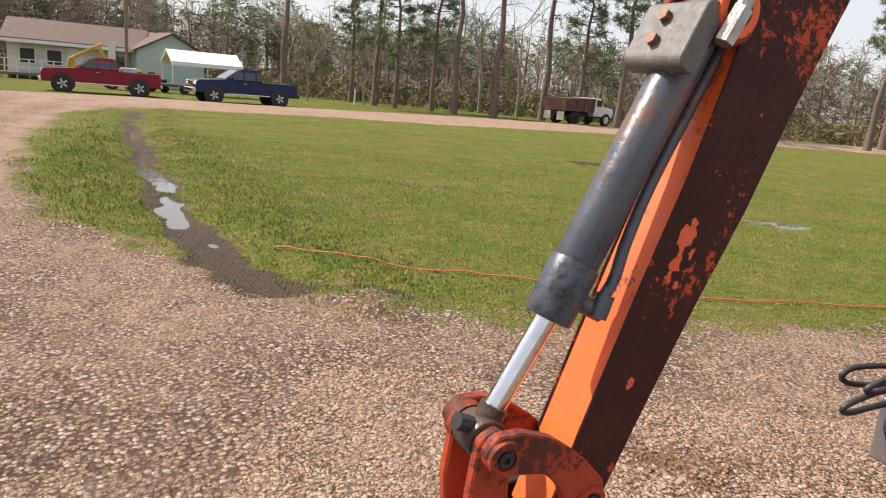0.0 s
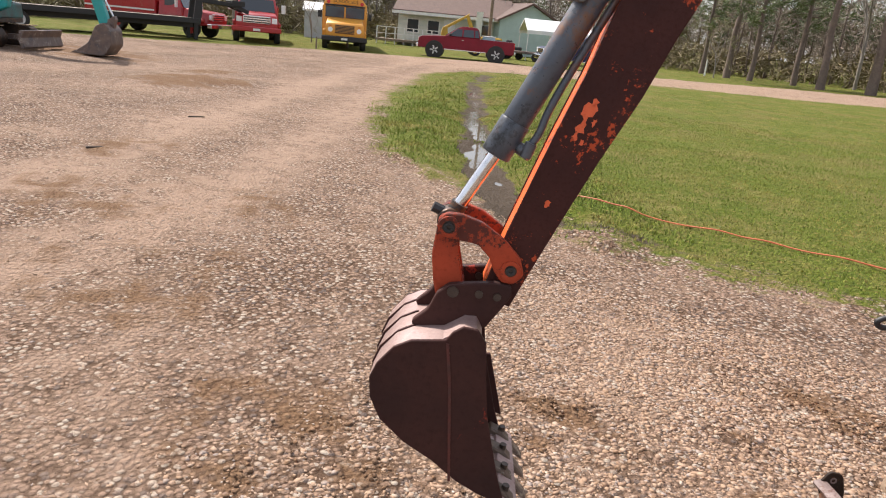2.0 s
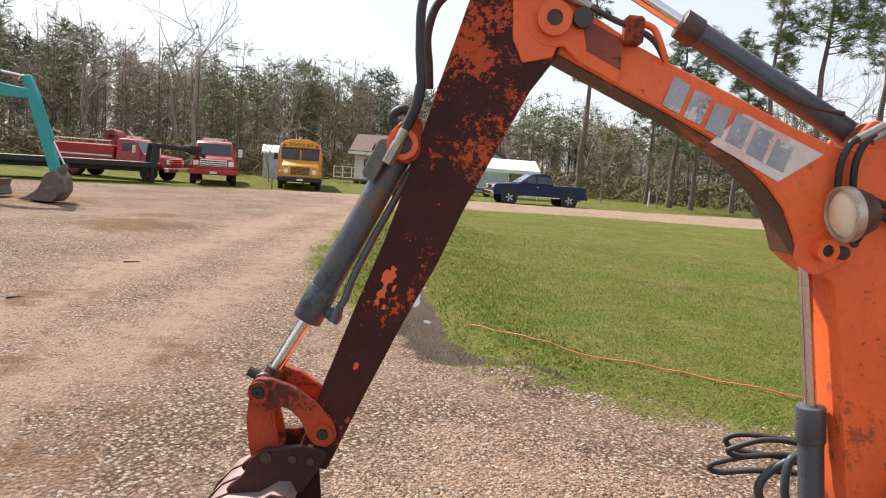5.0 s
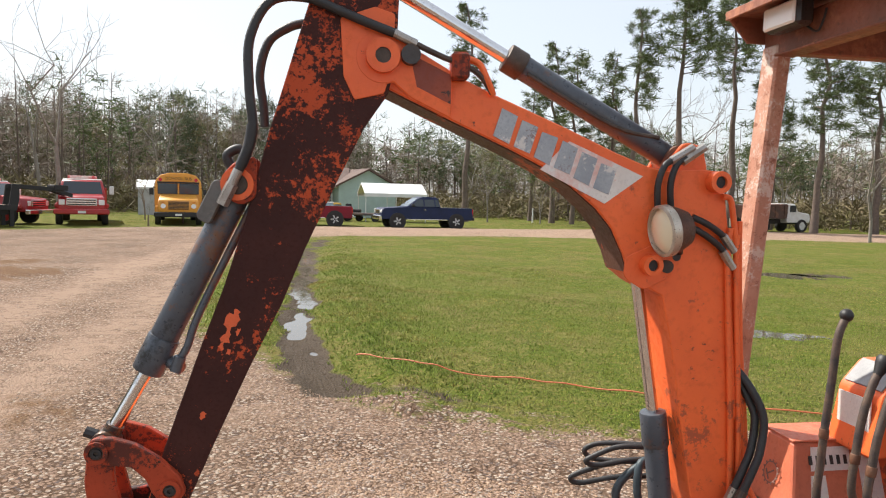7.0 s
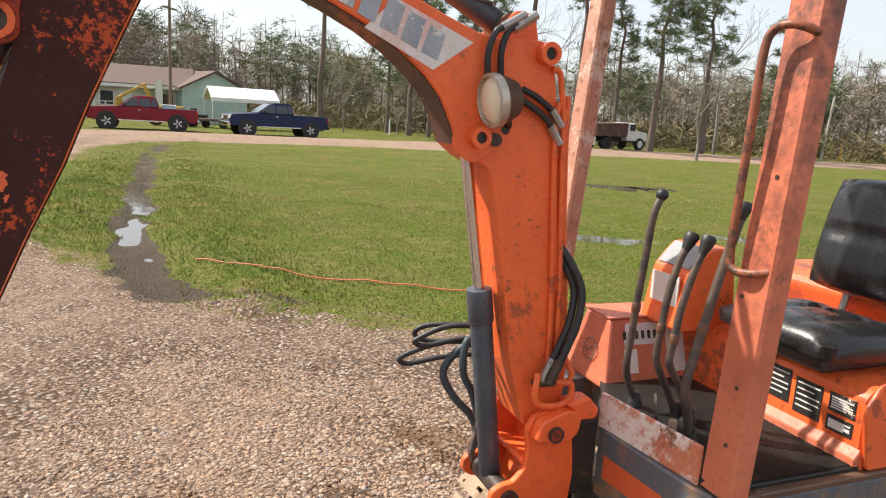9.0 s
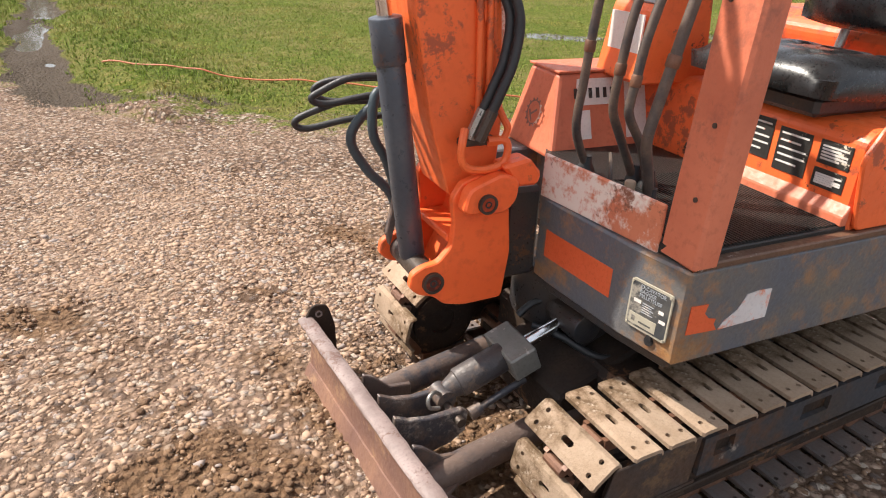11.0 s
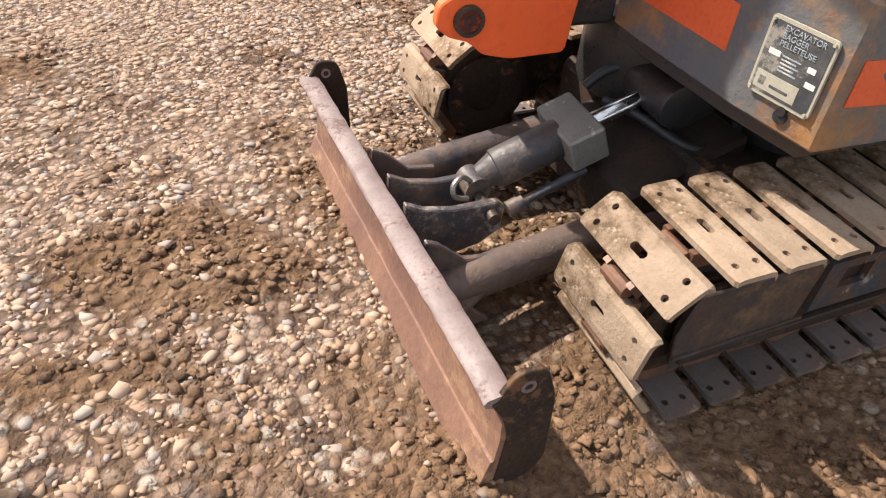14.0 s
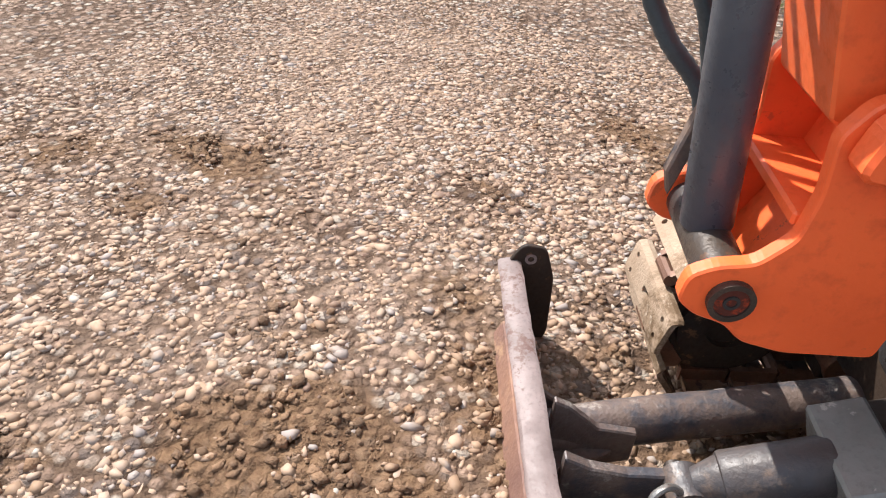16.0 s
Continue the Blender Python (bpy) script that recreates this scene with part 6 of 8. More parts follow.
# hoses
part("hose", tube([(1.952, -0.042, 1.885), (1.925, -0.042, 1.945), (1.908, -0.042, 2.01), (1.918, -0.045, 2.12), (1.917, -0.05, 2.24), (1.868, -0.055, 2.335), (1.78, -0.058, 2.352), (1.694, -0.056, 2.325), (1.62, -0.052, 2.298), (1.55, -0.052, 2.276)], 0.0125, 12, 8), RUBBER, digger, "black hydraulic hose looping over the arm", smooth=True)
part("hose_sleeve", tube([(1.938, -0.042, 1.915), (1.918, -0.042, 1.965), (1.909, -0.042, 2.02)], 0.0145, 12, 4), RUBBER, digger, smooth=True)
part("hose", tube([(1.89, -0.20, 2.03), (1.895, -0.20, 2.09), (1.905, -0.20, 2.178), (1.882, -0.20, 2.263), (1.83, -0.20, 2.305), (1.777, -0.20, 2.321), (1.70, -0.20, 2.325)], 0.0125, 12, 8), RUBBER, digger, smooth=True)
part("hose_fitting", rod((1.984, -0.045, 1.815), (1.958, -0.042, 1.868), 0.0165, segs=6), FITTING, digger, "zinc hose fitting")
part("hose_fitting", rod((1.965, -0.043, 1.855), (1.943, -0.042, 1.905), 0.0130, segs=12), FITTING, digger)
part("hose_fitting", rod((1.555, -0.052, 2.278), (1.49, -0.05, 2.250), 0.012, segs=10), FITTING, digger)
part("hard_pipe", tube([(1.495, -0.05, 2.252), (1.42, -0.052, 2.222), (1.36, -0.058, 2.205), (1.31, -0.066, 2.18), (1.275, -0.074, 2.135)], 0.008, 8), PIN_STEEL, digger, smooth=True)
part("pipe_clamp", rod((1.505, -0.075, 2.222), (1.505, -0.040, 2.222), 0.026, segs=16), BLACK_STEEL, boom, smooth=True)
part("pipe_clamp", box(1.345, 1.395, -0.088, -0.040, 2.165, 2.238, 0.008), LINK_ORANGE, boom)
part("pipe_loop", tube([(1.35, -0.072, 2.225), (1.315, -0.068, 2.212), (1.292, -0.066, 2.17), (1.272, -0.076, 2.132)], 0.0095, 10), ORANGE, boom, smooth=True)
for i in range(2):
    o = 0.035 * i
    part("hose", tube([(0.735 - o, -0.06, 1.975 + o * 0.2), (0.765 - o, -0.058, 1.955), (0.782 - o * 1.1, -0.06, 1.90), (0.775 - o * 1.2, -0.07, 1.83)], 0.0095, 10, 8), RUBBER, digger, "short black hose beside the boom lamp", smooth=True)
    part("hose_fitting", rod((0.745 - o, -0.062, 1.968), (0.675 - o, -0.066, 2.01 + o * 0.1), 0.0135, segs=8), FITTING, digger)
    part("hose", tube([(0.665, -0.07, 1.81 - i * 0.03), (0.62, -0.062, 1.79 - i * 0.035), (0.57, -0.066, 1.76 - i * 0.04), (0.545, -0.07, 1.735 - i * 0.05)], 0.0095, 10, 6), RUBBER, digger, smooth=True)
    part("hose_fitting", rod((0.565, -0.068, 1.757 - i * 0.045), (0.525, -0.072, 1.71 - i * 0.05), 0.0125, segs=8), FITTING, digger)
for i in range(2):
    o, w = 0.012 * i, 0.026 * i
    part("hose", tube([(0.487, -0.10, 1.36), (0.462 - o, -0.085 + w, 1.297), (0.433 - o, -0.06 + w, 1.215), (0.448 - o, -0.045 + w, 1.12), (0.475 - o, -0.04 + w, 1.055), (0.502 - o, -0.045 + w, 0.985)], 0.0125, 10, 8), RUBBER, digger, "black hose at the boom's foot", smooth=True)
    part("hose_fitting", rod((0.495 - o, -0.045 + w, 1.0), (0.522 - o, -0.055 + w, 0.925), 0.0155, segs=8), PIN_STEEL if i else FITTING, digger)
part("hard_pipe", tube([(0.540, -0.05, 0.95), (0.552, -0.035, 0.925), (0.555, -0.033, 0.887), (0.537, -0.033, 0.856), (0.487, -0.033, 0.846), (0.439, -0.033, 0.856), (0.423, -0.033, 0.885), (0.431, -0.035, 0.917), (0.476, -0.045, 0.92)], 0.0105, 8, 6), ORANGE, bracket, "bent orange hydraulic pipe", smooth=True)
part("hard_pipe", tube([(0.462, -0.05, 1.02), (0.440, -0.04, 0.975), (0.427, -0.035, 0.948), (0.440, -0.04, 0.918), (0.476, -0.05, 0.91)], 0.0095, 8, 6), ORANGE, bracket, smooth=True)
part("pipe_clamp", box(0.45, 0.55, -0.075, -0.045, 0.905, 0.925, 0.004), PIN_STEEL, bracket)
LOOPS = (((0.45, -0.27, 1.0), (0.61, -0.30, 1.029), (0.73, -0.34, 1.026), (0.815, -0.37, 0.984), (0.833, -0.38, 0.962), (0.785, -0.38, 0.949), (0.65, -0.35, 0.975), (0.45, -0.29, 0.975)),
         ((0.45, -0.30, 0.965), (0.61, -0.34, 0.972), (0.727, -0.37, 0.962), (0.842, -0.40, 0.92), (0.875, -0.41, 0.894), (0.84, -0.41, 0.877), (0.725, -0.38, 0.904), (0.57, -0.33, 0.923), (0.46, -0.29, 0.93)),
         ((0.47, -0.30, 1.012), (0.62, -0.39, 1.01), (0.75, -0.46, 0.995), (0.80, -0.48, 0.965), (0.76, -0.47, 0.935), (0.62, -0.40, 0.945), (0.46, -0.31, 0.955)))
for pts in LOOPS:
    part("hose", tube(list(pts), 0.0095, 10, 8), RUBBER, digger, "loose black hose looping out beside the boom", smooth=True)
part("hose", tube([(0.55, -0.30, 0.95), (0.64, -0.33, 0.965), (0.705, -0.35, 0.915), (0.735, -0.35, 0.85), (0.69, -0.34, 0.765), (0.625, -0.32, 0.69), (0.60, -0.29, 0.57)], 0.0135, 12, 10, None, 0.08), BLUE_HOSE, digger, "ribbed blue-grey hose hanging by the boom ram", smooth=True)
part("hose", tube([(0.64, -0.27, 1.0), (0.70, -0.25, 1.0), (0.71, -0.24, 0.90), (0.67, -0.245, 0.82), (0.63, -0.25, 0.70)], 0.0125, 12, 10, None, 0.08), BLUE_HOSE, digger, smooth=True)
part("hose_guard", prism([(0.668, 0.58), (0.680, 0.62), (0.655, 0.74), (0.640, 0.70)], -0.232, -0.210, 0.003), ARM_STEEL, digger)


# ---- vehicles and buildings round the yard ----
RED_CAR = surface("dark_red_car_paint", (0.20, 0.006, 0.018), (0.16, 0.006, 0.015), 0.45, coat=0.05, scale=2, bump=0.0)
BLUE_CAR = surface("navy_car_paint", (0.010, 0.018, 0.065), (0.008, 0.014, 0.045), 0.45, coat=0.05, scale=2, bump=0.0)
for paint_mat in (RED_CAR, BLUE_CAR):
    paint_mat.node_tree.nodes["Principled BSDF"].inputs["Specular IOR Level"].default_value = 0.25
FIRE_RED = surface("fire_red_paint", (0.40, 0.014, 0.018), (0.33, 0.014, 0.016), 0.35, coat=0.4, scale=2, bump=0.0, wear=(0.35, 0.05, 0.04), wear_at=0.68, wear_scale=3)
BUS_YELLOW = surface("school_bus_yellow", (0.72, 0.33, 0.035), (0.64, 0.28, 0.03), 0.4, coat=0.3, scale=2, bump=0.0)
WHITE_PAINT = surface("white_vehicle_paint", (0.75, 0.75, 0.73), (0.65, 0.64, 0.6), 0.4, scale=3, bump=0.0)
BLACK_TRIM = plain("black_trim", (0.012, 0.012, 0.013), 0.5)
TYRE = surface("tyre_rubber", (0.02, 0.02, 0.02), (0.035, 0.03, 0.027), 0.8, scale=6)
RIM = surface("silver_rim", (0.62, 0.62, 0.62), (0.45, 0.45, 0.45), 0.4, 0.3, scale=8, bump=0.0)
CAR_GLASS = plain("tinted_glass", (0.03, 0.04, 0.05), 0.06, 0.0, 0.5)
LAMP_CLEAR = plain("headlamp", (0.8, 0.8, 0.78), 0.15, 0.0, 0.5)
LAMP_RED = plain("tail_lamp", (0.5, 0.01, 0.01), 0.2, 0.0, 0.5)
CHROME_TRIM = plain("chrome_trim", (0.7, 0.7, 0.7), 0.15, 1.0)
TEAL = surface("teal_paint", (0.02, 0.33, 0.32), (0.02, 0.27, 0.26), 0.4, scale=2, wear=(0.12, 0.15, 0.13), wear_at=0.66)
SIDING = surface("pale_green_siding", (0.42, 0.53, 0.49), (0.37, 0.47, 0.44), 0.7, scale=1.5)
CREAM = surface("cream_siding", (0.66, 0.66, 0.58), (0.56, 0.57, 0.5), 0.7, scale=1.5)
ROOF_BROWN = surface("brown_shingles", (0.135, 0.085, 0.07), (0.105, 0.068, 0.058), 0.85, scale=3, bump=0.4)
TARP = surface("white_tarp", (0.80, 0.80, 0.80), (0.70, 0.71, 0.73), 0.55, scale=1.2)
WOODEN = surface("weathered_timber", (0.22, 0.17, 0.12), (0.15, 0.115, 0.085), 0.8, scale=5)
YELLOW_STEEL = surface("worn_yellow_steel", (0.55, 0.33, 0.03), (0.42, 0.25, 0.03), 0.5, scale=2)
RUST_BED = surface("rusted_dump_bed", (0.11, 0.055, 0.04), (0.07, 0.045, 0.035), 0.7, scale=2, wear=(0.2, 0.1, 0.06), wear_at=0.55, wear_scale=3, spread=0.1)


def wheel(parent, x, y, r, w, rim=RIM):
    s = 1 if y > 0 else -1
    y0, y1 = y - s * w, y
    tyre = part("tyre", lathe([(r * 0.55, 0), (r * 0.93, 0), (r, w * 0.15), (r, w * 0.85), (r * 0.93, w), (r * 0.62, w), (r * 0.58, w * 0.8)], 28, None, Matrix.Translation((x, y0, r)) @ Matrix.Rotation(-s * math.pi / 2, 4, "X")), TYRE, parent, smooth=True)
    bm = rod((x, y0 + s * w * 0.5, r), (x, y - s * 0.035, r), r * 0.6, segs=24)
    for i in range(5):
        a = 2 * math.pi * i / 5
        box(r * 0.12, r * 0.58, -0.035, 0.035, -r * 0.09, r * 0.09, 0.0, bm, Matrix.Translation((x, y - s * 0.03, r)) @ Matrix.Rotation(a, 4, "Y"))
    part("rim", bm, rim, tyre)
    return tyre


def shell(profile, half, belt, roof_half, bevel=0.03):
    """A vehicle body: side profile (x, z) carried across, drawn in above the belt line."""
    bm = prism(profile, -half, half, bevel)
    top = max(v.co.z for v in bm.verts)
    for v in bm.verts:
        if v.co.z > belt:
            k = (v.co.z - belt) / (top - belt)
            v.co.y *= 1 + (roof_half / half - 1) * k
    return bm


def pickup(name, m, paint, label, big_wheels):
    """A double-door pickup, 5.3 m long; x forward, origin midway between the axles."""
    car = thing(name, m, label, "pickup truck", "pickups by the road")
    wb, r = 1.68, 0.40 if big_wheels else 0.37
    lower = [(2.55, 0.48), (2.58, 0.62), (2.55, 0.98), (2.40, 1.07), (1.22, 1.15), (1.05, 1.17), (-0.72, 1.15), (-0.74, 1.13), (-2.62, 1.13), (-2.64, 0.60), (-2.58, 0.46)]
    part("body", shell(lower, 0.95, 0.9, 0.90, 0.05), paint, car, smooth=True, angle=35)
    cab = [(1.18, 1.14), (0.42, 1.66), (0.22, 1.72), (-0.46, 1.72), (-0.62, 1.66), (-0.78, 1.14)]
    part("cab", shell(cab, 0.90, 1.14, 0.72, 0.04), paint, car, smooth=True, angle=35)
    part("windscreen", shell([(1.10, 1.20), (0.47, 1.635), (0.49, 1.65), (1.135, 1.20)], 0.80, 1.2, 0.66, 0.0), CAR_GLASS, car)
    part("rear_window", shell([(-0.63, 1.62), (-0.765, 1.22), (-0.785, 1.22), (-0.65, 1.63)], 0.72, 1.2, 0.6, 0.0), CAR_GLASS, car)
    for s in (1, -1):
        for x0, x1, t0, t1 in ((0.22, 0.98, 0.24, 0.45), (-0.42, 0.16, -0.38, 0.16), (-0.70, -0.48, -0.60, -0.44)):
            own = bmesh.new()
            pts = [(x0, 0.905, 1.19), (x1, 0.905, 1.19), (t1, 0.745, 1.63), (t0, 0.745, 1.63)]
            f = own.faces.new([own.verts.new((x, s * y, z)) for x, y, z in pts])
            ex = bmesh.ops.extrude_face_region(own, geom=[f])
            bmesh.ops.translate(own, vec=(0, -s * 0.02, 0), verts=[g for g in ex["geom"] if isinstance(g, bmesh.types.BMVert)])
            bmesh.ops.recalc_face_normals(own, faces=own.faces[:])
            part("side_window", own, CAR_GLASS, car)
        part("mirror", box(0.78, 0.92, s * 0.92, s * 1.10, 1.17, 1.32, 0.02), BLACK_TRIM, car)
        part("door_handle", box(0.10, 0.22, s * 0.945, s * 0.965, 1.0, 1.03), CHROME_TRIM, car)
        part("sill_trim", box(-1.15, 1.15, s * 0.935, s * 0.965, 0.44, 0.50, 0.01), CHROME_TRIM, car)
        for x in (wb, -wb):
            part("wheel_arch", rod((x, s * 0.955, r), (x, s * 0.80, r), r + 0.09, segs=28), BLACK_TRIM, car)
            wheel(car, x, s * 0.96, r, 0.26)
        part("headlamp", box(2.43, 2.575, s * 0.55, s * 0.90, 0.80, 0.98, 0.03), LAMP_CLEAR, car)
        part("tail_lamp", box(-2.66, -2.60, s * 0.80, s * 0.93, 0.75, 1.08, 0.01), LAMP_RED, car)
    part("front_bumper", box(2.50, 2.72, -0.93, 0.93, 0.44, 0.68, 0.05), CHROME_TRIM, car)
    part("rear_bumper", box(-2.76, -2.62, -0.9, 0.9, 0.46, 0.62, 0.03), CHROME_TRIM if big_wheels else BLACK_TRIM, car)
    part("grille", box(2.55, 2.61, -0.52, 0.52, 0.74, 1.0, 0.02), CHROME_TRIM, car)
    for i in range(3):
        part("grille_slot", box(2.60, 2.615, -0.48, 0.48, 0.77 + i * 0.075, 0.81 + i * 0.075), BLACK_TRIM, car)
    part("bed_floor", box(-2.55, -0.80, -0.8, 0.8, 1.131, 1.139), BLACK_TRIM, car)
    return car


def facing(x, y, dx, dy):
    return pose(x, y, float(ground_height(np.array(x), np.array(y))), 0, 0, math.degrees(math.atan2(dy, dx)))


pickup("pickup_truck", facing(-21.2, 35.61, -0.857, -0.515) @ Matrix.Scale(1.06, 4), RED_CAR, "dark red pickup truck with chrome wheels, parked by the road", True)
pickup("pickup_truck", facing(-14.85, 38.83, -0.777, -0.629) @ Matrix.Scale(1.09, 4), BLUE_CAR, "navy blue pickup truck with silver wheels, parked by the road", False)
bag = thing("cooler_box", facing(-20.11, 36.3, -0.857, -0.515) @ pose(0, 0, 1.10), "pale blue and white boxes in the truck bed", "box")
part("box_body", box(-0.4, 0.35, -0.4, 0.4, 0.04, 0.26, 0.04), surface("pale_blue_plastic", (0.35, 0.5, 0.6), (0.55, 0.6, 0.62), 0.5), bag)
part("lid", box(-0.42, 0.37, -0.42, 0.42, 0.26, 0.32, 0.03), WHITE_PAINT, bag)


def school_bus():
    bus = thing("school_bus", facing(-25.85, 30.16, 0.675, -0.738) @ Matrix.Scale(1.06, 4), "yellow school bus with black bumper, parked facing the yard", "bus")
    # origin at the front axle
    roof = [(-1.14, 0.55), (-1.16, 1.9), (-1.10, 2.28), (-0.86, 2.56), (-0.4, 2.68), (0.4, 2.68), (0.86, 2.56), (1.10, 2.28), (1.16, 1.9), (1.14, 0.55)]
    own = prism(roof, -9.0, 0.10, 0.03)
    for v in own.verts:
        x, y, z = v.co
        v.co = (y, x, z)
    bmesh.ops.recalc_face_normals(own, faces=own.faces[:])
    part("body", own, BUS_YELLOW, bus, smooth=True, angle=35)
    hood = [(1.22, 0.62), (1.24, 1.15), (1.16, 1.32), (0.3, 1.55), (0.05, 1.58), (0.05, 0.55), (1.15, 0.55)]
    part("hood", shell(hood, 0.98, 1.1, 0.88, 0.06), BUS_YELLOW, bus, smooth=True, angle=40)
    part("grille", box(1.22, 1.262, -0.50, 0.50, 0.80, 1.24, 0.02), surface("bus_grille", (0.42, 0.20, 0.03), (0.3, 0.14, 0.03), 0.5), bus)
    for i in range(6):
        part("grille_slat", box(1.26, 1.268, -0.47, 0.47, 0.83 + i * 0.067, 0.862 + i * 0.067), BLACK_TRIM, bus)
    part("bumper", box(1.12, 1.42, -1.15, 1.15, 0.42, 0.68, 0.04), BLACK_TRIM, bus, "black steel bumper")
    for s in (1, -1):
        part("headlamp", rod((1.18, s * 0.72, 0.98), (1.255, s * 0.72, 0.98), 0.12, segs=16), LAMP_CLEAR, bus)
        part("turn_lamp", box(1.2, 1.25, s * 0.66, s * 0.80, 1.14, 1.2), surface("amber", (0.6, 0.2, 0.02), (0.5, 0.16, 0.02), 0.3), bus)
        pane = part("windscreen", box(0.095, 0.125, min(s * 0.04, s * 1.0), max(s * 0.04, s * 1.0), 1.58, 2.12, 0.02), CAR_GLASS, bus)
        part("fender", box(-0.25, 0.9, min(s * 0.9, s * 1.13), max(s * 0.9, s * 1.13), 0.55, 1.0, 0.08), BUS_YELLOW, bus)
        wheel(bus, 0.35, s * 1.12, 0.45, 0.28, BLACK_TRIM)
        wheel(bus, -6.2, s * 1.12, 0.45, 0.4, BLACK_TRIM)
        mir = part("mirror", box(0.45, 0.5, s * 1.2, s * 1.36, 1.55, 1.85, 0.02), BLACK_TRIM, bus)
        part("mirror_arm", tube([(0.1, s * 1.1, 1.9), (0.35, s * 1.25, 1.85), (0.47, s * 1.28, 1.72)], 0.015, 6), BLACK_TRIM, mir)
        for i in range(9):
            part("side_window", box(-1.2 - i * 0.85, -0.5 - i * 0.85, min(s * 1.13, s * 1.172), max(s * 1.13, s * 1.172), 1.6, 2.12, 0.01), CAR_GLASS, bus)
        for z in (0.95, 1.3):
            part("side_stripe", box(-8.9, 0.0, min(s * 1.14, s * 1.165), max(s * 1.14, s * 1.165), z, z + 0.05), BLACK_TRIM, bus)
        part("flasher", rod((0.09, s * 0.86, 2.32), (0.13, s * 0.86, 2.32), 0.09, segs=14), LAMP_RED, bus)
    sign = part("bus_sign", box(0.02, 0.15, -0.62, 0.62, 2.24, 2.54, 0.02), surface("sign_amber", (0.7, 0.32, 0.03), (0.6, 0.28, 0.03), 0.4), bus)
    lettering("sign_lettering", "SCHOOL BUS", 0.205, pose(0.152, -0.585, 2.315, 90, 0, 90), BLACK_TRIM, sign)
    part("visor", box(0.05, 0.115, -1.02, 1.02, 2.13, 2.215), BLACK_TRIM, bus)
    part("licence_plate", box(1.42, 1.425, -0.16, 0.16, 0.5, 0.6), WHITE_PAINT, bus)


school_bus()


